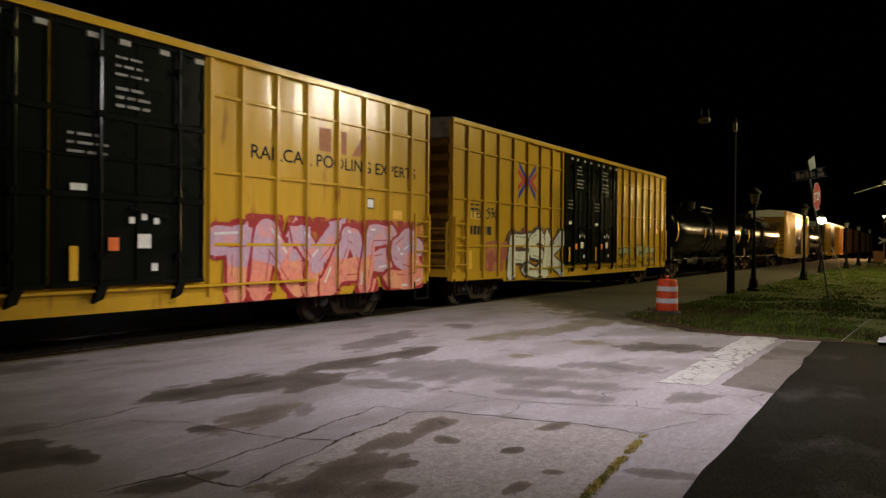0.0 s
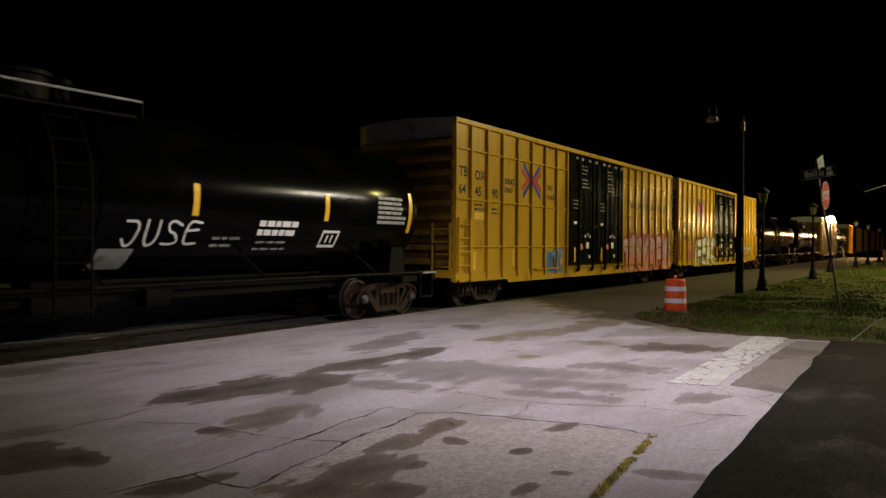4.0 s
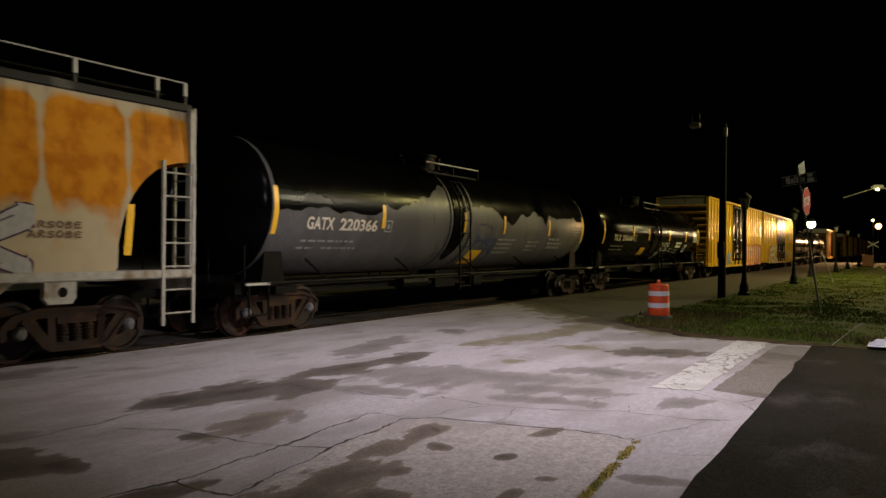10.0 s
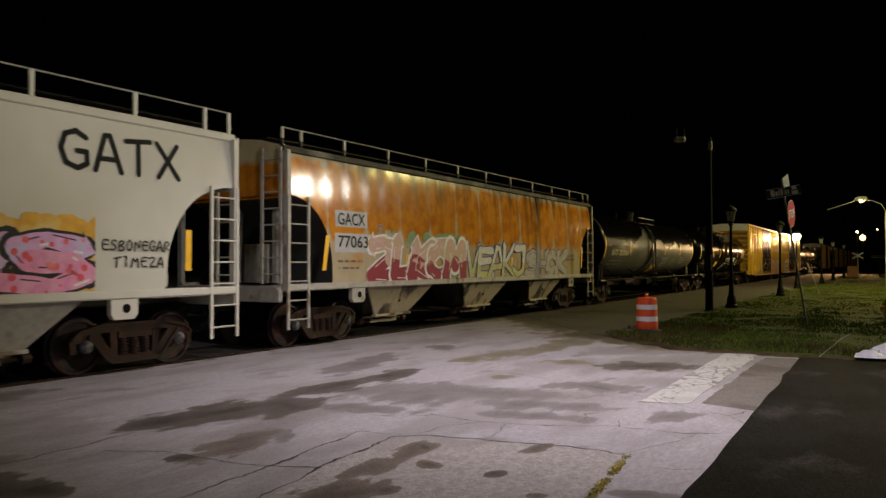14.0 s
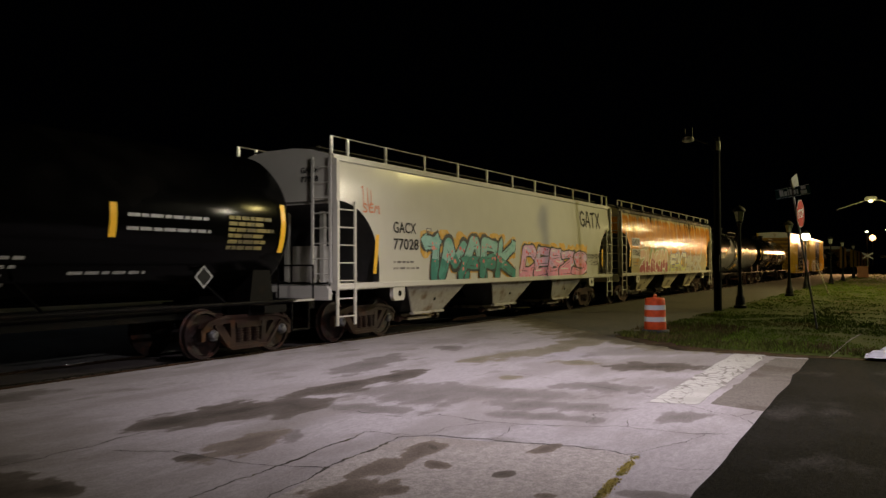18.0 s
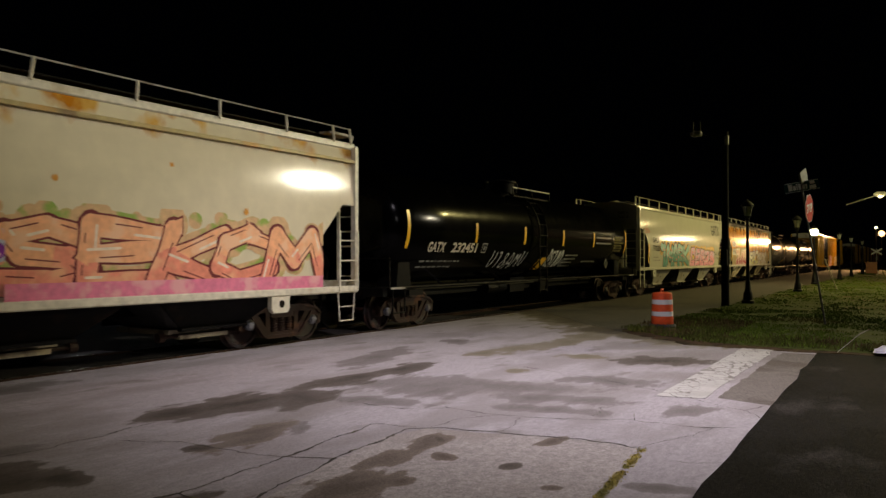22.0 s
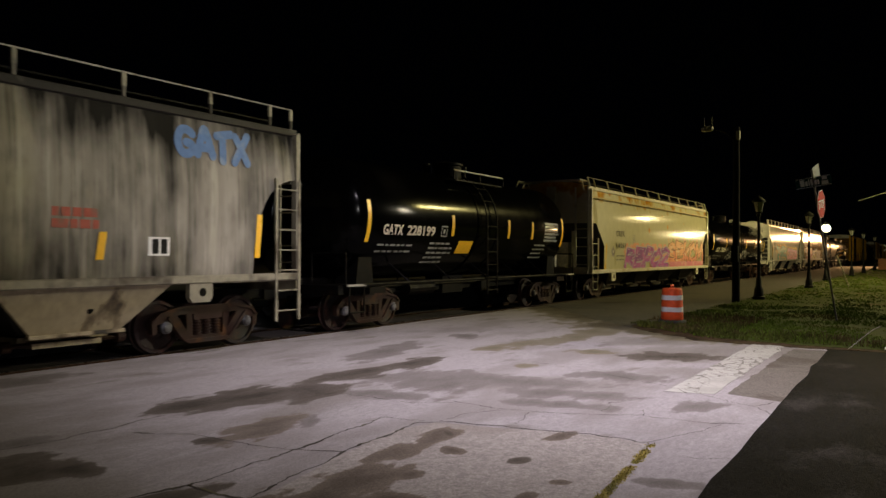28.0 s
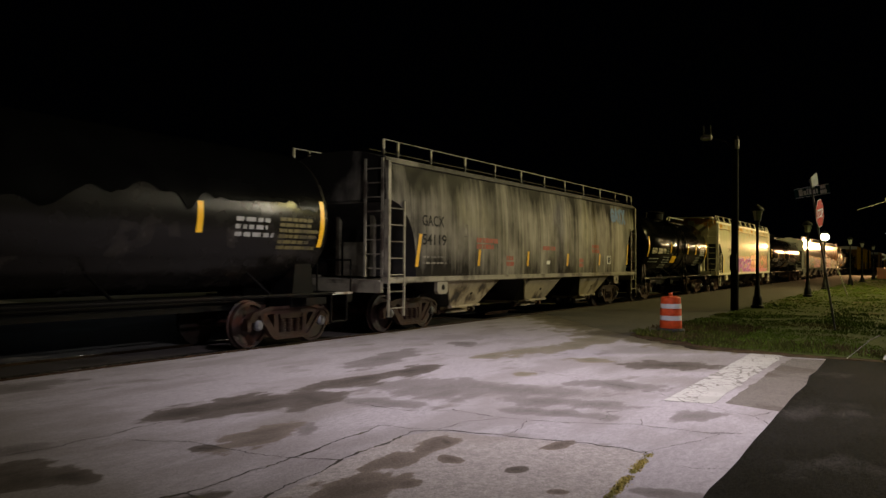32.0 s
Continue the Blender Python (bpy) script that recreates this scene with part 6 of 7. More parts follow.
# old stains by kind: centre, half lengths and turn
STAINS_DARK = ((3.28, 6.19, 0.62, 0.40, -88), (5.66, 7.16, 0.62, 0.46, 10), (6.49, 6.96, 0.98, 0.54, 5), (7.16, 6.66, 0.85, 0.50, 30), (8.53, 7.01, 1.2, 0.40, -1), (9.75, 6.92, 1.0, 0.37, 3), (3.49, 4.56, 0.45, 0.20, -12), (13.01, 3.65, 0.95, 0.66, -64), (5.70, 2.92, 0.15, 0.11, -5), (3.45, 5.82, 0.36, 0.20, -83), (4.68, 5.68, 0.20, 0.17, -26), (6.18, 3.93, 0.17, 0.07, 43))
STAINS_BROWN = ((4.49, 3.69, 0.68, 0.40, 4), (5.35, 3.92, 0.52, 0.22, -7), (5.94, 3.93, 0.58, 0.18, 14), (5.67, 3.59, 0.20, 0.10, 62), (4.01, 3.66, 0.48, 0.32, -62), (4.28, 3.26, 0.27, 0.25, -89), (5.40, 5.62, 0.88, 0.33, 16), (6.67, 2.96, 0.28, 0.13, -9), (4.84, 2.45, 0.22, 0.10, -1), (5.33, 2.37, 0.11, 0.08, -49), (4.85, 3.44, 0.19, 0.14, -16))
STAINS_GREY = ((8.68, 5.69, 1.08, 0.95, 22), (7.46, 5.71, 0.76, 0.36, -75), (9.26, 4.82, 1.32, 0.50, -74), (8.64, 4.09, 0.63, 0.37, -90), (8.86, 3.49, 0.65, 0.34, -72), (10.45, 3.70, 0.85, 0.48, -76), (10.76, 8.20, 1.70, 0.46, 13), (5.51, 10.37, 0.95, 0.42, 0), (8.10, 3.61, 0.72, 0.26, -77), (8.89, 2.25, 0.48, 0.25, -12), (5.76, 1.71, 0.32, 0.13, -69), (13.69, 8.27, 0.55, 0.36, 27), (3.65, 7.03, 0.36, 0.28, -5), (5.82, 5.41, 0.42, 0.16, 37))
STAINS_OLIVE = ((12.35, 6.83, 0.62, 0.30, 7), (13.40, 6.63, 1.3, 0.37, -2), (14.80, 6.26, 1.65, 0.50, 0), (16.21, 6.40, 1.1, 0.60, 15), (12.82, 5.06, 0.46, 0.38, -73), (10.58, 5.29, 0.28, 0.24, 12), (17.68, 6.01, 1.9, 1.4, 69), (20.0, 8.2, 3.0, 1.3, 38), (22.6, 10.3, 3.2, 1.4, 38), (16.3, 4.4, 1.6, 0.9, 55))
# wide dull areas: worn grey surface, plus light falloff at both sides painted in
DULL = ((3.0, 7.6, 2.0, 2.6, 0), (14.6, 2.2, 1.8, 0.5, 0), (2.8, 5.4, 0.9, 1.4, 0), (9.2, 4.3, 2.0, 0.8, -60), (15.2, 4.4, 1.7, 0.9, -50), (6.6, 6.0, 1.3, 0.5, 10), (13.6, 3.6, 2.2, 1.2, -30), (11.6, 2.6, 1.6, 0.7, -60), (16.2, 3.6, 1.0, 1.0, 0))


def blotches(m, shapes, edge0, edge1, colour, deep, ragged_by, noise_scale, strength):
    """Mixes ragged, blotchy stains at the given places into a material's colour."""
    nt, nodes = m.node_tree, m.node_tree.nodes
    link = nt.links.new
    co = nodes.new("ShaderNodeTexCoord")
    total = None
    for x, y, a, b, deg in shapes:
        mp = nodes.new("ShaderNodeMapping")
        mp.vector_type = "TEXTURE"
        mp.inputs["Location"].default_value, mp.inputs["Rotation"].default_value, mp.inputs["Scale"].default_value = (x, y, 0), (0, 0, radians(deg)), (a, b, 1)
        link(co.outputs["Object"], mp.inputs[0])
        size = nodes.new("ShaderNodeVectorMath")
        size.operation = "LENGTH"
        link(mp.outputs[0], size.inputs[0])
        inside = nodes.new("ShaderNodeMath")
        inside.operation, inside.inputs[0].default_value = "SUBTRACT", 1.0
        link(size.outputs["Value"], inside.inputs[1])
        if total is None:
            total = inside.outputs[0]
        else:
            top = nodes.new("ShaderNodeMath")
            top.operation = "SMOOTH_MAX"
            top.inputs[2].default_value = 0.25
            link(total, top.inputs[0])
            link(inside.outputs[0], top.inputs[1])
            total = top.outputs[0]
    lay = nodes.new("ShaderNodeMapping")
    lay.inputs["Rotation"].default_value, lay.inputs["Scale"].default_value = (0, 0, radians(14)), (0.62, 1.35, 1)
    link(co.outputs["Object"], lay.inputs[0])
    ragged_noise = nodes.new("ShaderNodeTexNoise")
    ragged_noise.inputs["Scale"].default_value, ragged_noise.inputs["Detail"].default_value, ragged_noise.inputs["Roughness"].default_value = noise_scale, 12, 0.62
    link(lay.outputs[0], ragged_noise.inputs["Vector"])
    shift = nodes.new("ShaderNodeMath")
    shift.operation = "MULTIPLY_ADD"
    shift.inputs[1].default_value, shift.inputs[2].default_value = ragged_by, -0.5 * ragged_by
    link(ragged_noise.outputs["Fac"], shift.inputs[0])
    level = nodes.new("ShaderNodeMath")
    link(total, level.inputs[0])
    link(shift.outputs[0], level.inputs[1])
    rim = nodes.new("ShaderNodeMapRange")
    rim.interpolation_type = "SMOOTHSTEP"
    rim.inputs["From Min"].default_value, rim.inputs["From Max"].default_value, rim.inputs["To Max"].default_value = edge0, edge1, strength
    link(level.outputs[0], rim.inputs["Value"])
    core = nodes.new("ShaderNodeMapRange")
    core.inputs["From Min"].default_value, core.inputs["From Max"].default_value = edge1, edge1 + 0.75
    link(level.outputs[0], core.inputs["Value"])
    tone = nodes.new("ShaderNodeMix")
    tone.data_type = "RGBA"
    tone.inputs["A"].default_value, tone.inputs["B"].default_value = (*colour, 1), (*deep, 1)
    link(core.outputs[0], tone.inputs["Factor"])
    bsdf = nodes["Principled BSDF"]
    was = bsdf.inputs["Base Color"].links[0].from_socket
    x = nodes.new("ShaderNodeMix")
    x.data_type = "RGBA"
    link(rim.outputs[0], x.inputs["Factor"])
    link(was, x.inputs["A"])
    link(tone.outputs["Result"], x.inputs["B"])
    link(x.outputs["Result"], bsdf.inputs["Base Color"])


def aggregate(m, scale, low, high):
    """Sharp specks of stone in a worn surface: multiplies the colour stone by stone."""
    nt, nodes = m.node_tree, m.node_tree.nodes
    co = nodes.new("ShaderNodeTexCoord")
    cells = nodes.new("ShaderNodeTexVoronoi")
    cells.inputs["Scale"].default_value = scale
    nt.links.new(co.outputs["Object"], cells.inputs["Vector"])
    grey = nodes.new("ShaderNodeSeparateColor")
    nt.links.new(cells.outputs["Color"], grey.inputs[0])
    span = nodes.new("ShaderNodeMapRange")
    span.inputs["To Min"].default_value, span.inputs["To Max"].default_value = low, high
    nt.links.new(grey.outputs[0], span.inputs["Value"])
    bsdf = nodes["Principled BSDF"]
    was = bsdf.inputs["Base Color"].links[0].from_socket
    x = nodes.new("ShaderNodeVectorMath")
    x.operation = "SCALE"
    nt.links.new(was, x.inputs[0])
    nt.links.new(span.outputs[0], x.inputs["Scale"])
    nt.links.new(x.outputs[0], bsdf.inputs["Base Color"])


PAVEMENT = material("stained_pavement", (0.355, 0.330, 0.340), 0.85, 0, (0.275, 0.252, 0.250), 0.49, 0.8, 0.10, 16, 0.003, 160, third=(0.22, 0.200, 0.190), third_at=0.60, third_scale=1.5, streak=(0.55, 1.3, 1), spec=0.15)
blotches(PAVEMENT, DULL, -0.20, 0.60, (0.235, 0.215, 0.205), (0.185, 0.168, 0.157), 2.4, 1.3, 0.85)
blotches(PAVEMENT, STAINS_OLIVE, 0.05, 0.30, (0.190, 0.168, 0.120), (0.140, 0.122, 0.078), 2.6, 1.9, 0.9)
blotches(PAVEMENT, STAINS_GREY, 0.00, 0.30, (0.185, 0.167, 0.161), (0.132, 0.117, 0.110), 2.6, 1.9, 0.92)
blotches(PAVEMENT, STAINS_BROWN, 0.05, 0.27, (0.165, 0.135, 0.110), (0.095, 0.076, 0.058), 2.6, 2.3, 0.9)
blotches(PAVEMENT, STAINS_DARK, 0.02, 0.24, (0.105, 0.089, 0.076), (0.046, 0.038, 0.030), 2.2, 1.9, 0.95)
STAINS_DIRT = ((16.9, 5.0, 1.3, 0.7, 45), (18.2, 6.4, 1.7, 0.9, 42), (20.0, 8.0, 2.2, 1.0, 40), (22.5, 10.1, 2.8, 1.1, 38), (15.9, 3.2, 0.9, 0.35, 80))
blotches(PAVEMENT, STAINS_DIRT, -0.10, 0.35, (0.105, 0.090, 0.060), (0.062, 0.053, 0.034), 2.6, 1.4, 0.95)
aggregate(PAVEMENT, 75, 0.86, 1.14)
road = solid("road", Shape().sheet([(-30, 1.30), (15.75, 1.30), (15.75, 2.6), (15.9, 3.9), (17.2, 5.2), (18.2, 6.2), (20.0, 8.0), (24.0, 11.12), (-30, 11.12)], -0.2, 0.0), PAVEMENT, "worn pale pavement with cracks and dark stains", "", "structure")


def ragged(points, step=0.12, sway=0.05, seed=0):
    """A line through the points with a natural waver."""
    out = []
    for (ax, ay), (bx, by) in zip(points, points[1:]):
        n = max(2, int(math.hypot(bx - ax, by - ay) / step))
        for i in range(n):
            t = i / n
            x, y = ax + (bx - ax) * t, ay + (by - ay) * t
            v = noise.noise_vector((x * 3.0, y * 3.0, seed)) + 0.5 * noise.noise_vector((x * 9.0, y * 9.0, seed + 4)) + 0.4 * noise.noise_vector((x * 27.0, y * 27.0, seed + 8))
            out.append((x + sway * v.x, y + sway * v.y))
    return out + [points[-1]]


def crack(points, width, seed):
    line = ragged(points, 0.025, 0.05, seed)
    s = Shape()
    verts, faces = [], []
    for i, (x, y) in enumerate(line):
        (ax, ay), (bx, by) = line[max(0, i - 1)], line[min(len(line) - 1, i + 1)]
        d = math.hypot(bx - ax, by - ay) or 1
        w = width * (0.25 + 1.3 * abs(noise.noise((x * 4, y * 4, seed + 9)))) * (0.4 if i in (0, len(line) - 1) else 1)
        nx, ny = -(by - ay) / d * w, (bx - ax) / d * w
        verts += [(x + nx, y + ny, 0.003), (x - nx, y - ny, 0.003)]
    faces = [(2 * i, 2 * i + 1, 2 * i + 3, 2 * i + 2) for i in range(len(line) - 1)]
    s.add(verts, faces)
    return part("crack", s, CRACK, road)


# long joints and cracks, each through a few bends
crack([(3.38, 6.95), (3.83, 6.84), (4.49, 6.88), (5.21, 6.93)], 0.013, 0.0)
crack([(4.5, 6.56), (4.76, 5.99), (4.81, 5.48), (4.88, 4.77)], 0.011, 3.7)
crack([(3.08, 4.84), (3.73, 4.69), (4.33, 4.72), (5.12, 4.76), (5.89, 4.85), (6.4, 4.89)], 0.017, 7.4)
crack([(4.88, 4.77), (5.12, 4.35), (5.65, 4.38), (6.41, 4.45), (6.58, 4.21), (6.74, 3.62), (6.78, 3.26), (6.92, 2.72), (6.88, 2.2)], 0.02, 11.1)
crack([(4.1, 4.16), (4.54, 4.22), (5.12, 4.35)], 0.018, 14.8)
crack([(7.55, 4.75), (7.47, 4.02), (7.64, 3.4), (8.03, 2.58), (8.04, 1.86), (8.21, 1.57)], 0.011, 18.5)
crack([(6.74, 3.62), (7.07, 3.59), (7.5, 3.71)], 0.009, 22.2)
crack([(6.88, 2.2), (7.64, 1.88), (8.09, 1.79)], 0.009, 25.9)
crack([(9.54, 2.84), (9.79, 2.48), (9.35, 1.98), (9.23, 1.64), (9.68, 1.5)], 0.01, 29.6)
crack([(11.07, 5.44), (10.65, 4.2), (9.99, 2.9)], 0.01, 33.3)
crack([(7.97, 3.03), (8.51, 3.12), (9.09, 2.85)], 0.009, 37.0)
crack([(7.09, 6.5), (7.21, 5.86), (7.23, 5.1), (7.49, 4.71)], 0.008, 40.7)
crack([(3.73, 4.69), (3.68, 4.37), (3.74, 4.08), (4.1, 4.16)], 0.022, 44.4)
crack([(6.4, 4.89), (6.49, 4.43)], 0.007, 48.1)
crack([(6.59, 4.28), (7.04, 4.28), (7.44, 4.0)], 0.007, 51.8)
crack([(8.0, 2.58), (8.39, 2.69)], 0.006, 55.5)
crack([(9.23, 1.64), (8.62, 1.33)], 0.008, 59.2)
crack([(6.57, 1.8), (6.79, 1.29)], 0.006, 62.9)
PATCHED = material("patched_pavement", (0.365, 0.335, 0.318), 0.88, 0, (0.285, 0.256, 0.235), 0.54, 1.1, 0.15, 18, 0.003, 160, spec=0.15)
blotches(PATCHED, STAINS_BROWN, 0.05, 0.27, (0.150, 0.120, 0.096), (0.080, 0.062, 0.047), 2.6, 2.3, 0.9)
blotches(PATCHED, STAINS_DARK, 0.04, 0.26, (0.10, 0.085, 0.07), (0.05, 0.04, 0.03), 2.4, 1.9, 0.92)
aggregate(PATCHED, 75, 0.80, 1.20)
GREYPATCH = material("grey_patch", (0.155, 0.138, 0.122), 0.9, 0, (0.10, 0.086, 0.072), 0.5, 1.0, 0.12, 18, 0.003, 160, spec=0.12)
aggregate(GREYPATCH, 75, 0.7, 1.3)
part("patch", Shape().sheet(ragged([(3.70, 4.00), (5.13, 4.32), (6.03, 4.45), (6.52, 4.28), (6.66, 3.6), (6.80, 3.09), (6.95, 2.60), (6.83, 2.18), (6.16, 2.07), (5.51, 2.06), (4.60, 1.94), (2.6, 2.4)], 0.15, 0.03, 2), -0.05, 0.0015), PATCHED, road, "duller patched slab")
part("patch", Shape().sheet(ragged([(9.9, 2.12), (15.3, 2.10), (15.4, 1.46), (9.7, 1.42)], 0.15, 0.05, 6), -0.05, 0.0015), GREYPATCH, road, "duller patched slab")
TUFT = material("dry_moss", (0.44, 0.36, 0.085), 0.9, 0, (0.24, 0.22, 0.05), 0.5, 3)
s, rnd = Shape(), random.Random(12)
for _ in range(3200):
    t = rnd.random() ** 0.9
    x, y = 6.85 - 2.1 * t, 2.13 - 0.20 * t
    if noise.noise((x * 5, 0, 0)) < -0.25:
        continue
    x, y = x + rnd.gauss(0, 0.03), y + rnd.gauss(0, 0.020 + 0.012 * noise.noise((x * 4, 2, 2)))
    a, h = rnd.uniform(0, 6.28), rnd.uniform(0.003, 0.014)
    c, d = 0.008 * math.cos(a), 0.008 * math.sin(a)
    s.add([(x - c, y - d, 0), (x + c, y + d, 0), (x + d * 1.5, y - c * 1.5, h)], [(0, 1, 2)])
solid("crack_weeds", s, TUFT, "dry yellow weeds and moss grown in the pavement crack", "weeds", "stuff")
solid("road_beyond", Shape().sheet([(-30, 12.78), (16, 12.78), (16, 40), (-30, 40)], -0.2, 0.0), CONCRETE, "worn pavement on the far side of the track", "", "structure")
aggregate(ASPHALT, 60, 0.35, 1.75)
edge = [(-30, 1.34)] + [(x * 0.5, 1.30 + 0.014 * x * 0.5 + 0.05 * noise.noise((x * 0.45, 0, 0)) + 0.04 * noise.noise((x * 1.9, 3, 0))) for x in range(-8, 32)] + [(15.6, -30), (-30, -30)]
solid("asphalt", Shape().sheet(edge, -0.2, 0.016), ASPHALT, "dark new asphalt laid against the old pavement", "", "structure")
aggregate(GRAVEL, 22, 0.5, 1.5)
solid("gravel_strip", Shape().sheet([(15.9, 3.0), (24, 3.0), (60, 5.8), (300, 5.8), (300, 11.2)] + ragged([(23.9, 11.2), (20.6, 8.6), (18.6, 6.9), (17.0, 5.3), (15.9, 3.9)], 0.25, 0.22, 9), -0.2, 0.004), GRAVEL, "packed tan gravel beside the track", "", "structure")
solid("ballast", Shape().loft([[(x, 9.9, -0.2), (x, 10.9, -0.03), (x, 13.0, -0.03), (x, 14.4, -0.2)] for x in (24.0, 400)]), BALLAST, "grey track ballast", "", "structure")
solid("ballast_crossing", Shape().box(-300, 24.0, 11.10, 12.80, -0.2, -0.07), BALLAST, "dirty filled track bed in the crossing", "", "structure")
PANEL = material("crossing_panel", (0.050, 0.044, 0.040), 0.9, 0, (0.028, 0.025, 0.022), 0.5, 1.2, 0.15, 20, 0.003, 120, third=(0.04, 0.035, 0.03), third_at=0.58, third_scale=0.8, spec=0.1)
solid("crossing_panel", Shape().box(-20, 20.0, 11.30, 12.57, -0.15, 0.0, 0.01), PANEL, "worn pavement between the rails of the crossing", "", "structure")
solid("ballast_far", Shape().box(-300, -30, 9.9, 14.4, -0.2, -0.035), BALLAST, "grey track ballast", "", "structure")
for y in (-0.7535, 0.7535):
    prof = [(-0.075, -0.14), (0.075, -0.14), (0.075, -0.125), (0.012, -0.11), (0.012, -0.01), (0.036, 0.0), (0.036, 0.03), (-0.036, 0.03), (-0.036, 0.0), (-0.012, -0.01), (-0.012, -0.11), (-0.075, -0.125)]
    rail = solid("rail", Shape().loft([[(x, TRACK_Y + y + a, b) for a, b in prof] for x in (-300, 400)]), TREAD, "polished steel rail", "", "structure")
    rail.data.materials.append(RAILRUST)
    for f in rail.data.polygons:
        f.material_index = 0 if f.normal.z > 0.9 else 1
s = Shape()
for i in range(330):
    x = 24.2 + i * 0.5
    s.box(x - 0.11, x + 0.11, TRACK_Y - 1.3, TRACK_Y + 1.3, -0.12, -0.012)
solid("sleepers", s, WOOD, "dark timber sleepers under the rails", "", "stuff")

EARTH = material("bare_brown_soil", (0.060, 0.036, 0.021), 0.95, 0, (0.022, 0.014, 0.009), 0.50, 1.6, 0.3, 9, 0.02, 20, third=(0.085, 0.070, 0.026), third_at=0.56, third_scale=2.2, spec=0.08)
TURF_EDGE = [(16.0, -30), (16.0, 1.5), (16.1, 2.6), (16.35, 3.6), (17.6, 4.7), (19.2, 5.5), (24, 5.9), (60, 5.9), (400, 5.9), (400, -30)]
TURF_EDGE = TURF_EDGE[:1] + ragged(TURF_EDGE[1:7], 0.2, 0.16, 5) + TURF_EDGE[7:]
solid("soil_edge", Shape().sheet(ragged([(15.62, -4.0), (15.60, 1.5), (15.62, 2.6), (15.72, 3.9), (16.9, 5.25), (17.9, 6.15), (18.6, 6.0)], 0.15, 0.16, 15) + [(20.5, 5.2), (18.0, 4.0), (17.4, 2.0), (17.2, -4.0)], -0.1, 0.008), EARTH, "bare brown soil along the pavement edge", "", "structure")
solid("verge", Shape().sheet(TURF_EDGE, -0.2, 0.012), TURF, "grass verge beside the street", "", "structure")


def grass(name, count, x0, x1, y0, y1, tall, seed, label, wide=0.012, mat=BLADE):
    rnd, s = random.Random(seed), Shape()
    for _ in range(count):
        x, y = rnd.uniform(x0, x1), rnd.uniform(y0, y1)
        if y > 6.2 + 0.3 * noise.noise((x * 0.9, 0, 1)) or (y - 3.4 > (x - 15.7) * 1.05 + 0.5 * noise.noise((x * 1.3, y * 1.3, 8))):
            continue
        clump = noise.noise((x * 0.7, y * 0.7, 2.0)) + 0.5 * noise.noise((x * 2.5, y * 2.5, 5.0))
        h = tall * rnd.uniform(0.4, 1.1) * (1.0 + 0.9 * clump)
        if h < 0.03:
            continue
        a, lean = rnd.uniform(0, 6.283), rnd.uniform(0.1, 0.75) * h
        dx, dy, w = math.cos(a), math.sin(a), wide * rnd.uniform(0.7, 1.4)
        b = rnd.uniform(0, 6.283)
        ex, ey = math.cos(b) * w, math.sin(b) * w
        s.add([(x - ex, y - ey, 0.02), (x + ex, y + ey, 0.02), (x + dx * lean * 0.4 + ex * 0.7, y + dy * lean * 0.4 + ey * 0.7, 0.02 + h * 0.65), (x + dx * lean, y + dy * lean, 0.02 + h)], [(0, 1, 2), (0, 2, 3)])
    me = bpy.data.meshes.new(name)
    me.from_pydata(s.v, [], s.f)
    me.materials.append(mat)
    return tagged(new(name, me), label, "grass", "", "stuff")


grass("grass_fringe", 2600, 16.1, 17.6, -4, 6, 0.13, 1, "tall ragged grass along the pavement edge", 0.012, STRAW)
grass("grass_barrel", 3000, 16.9, 22.0, 3.6, 6.6, 0.11, 9, "straggling weeds round the traffic barrel", 0.012, STRAW)
grass("grass_near", 42000, 16.3, 28, -5, 6, 0.045, 2, "rough grass of the verge", 0.015)
grass("grass_middle", 34000, 28, 60, -8, 6, 0.035, 3, "rough grass of the verge", 0.03)
grass("grass_far", 14000, 60, 130, -12, 6, 0.04, 4, "rough grass of the verge", 0.07)

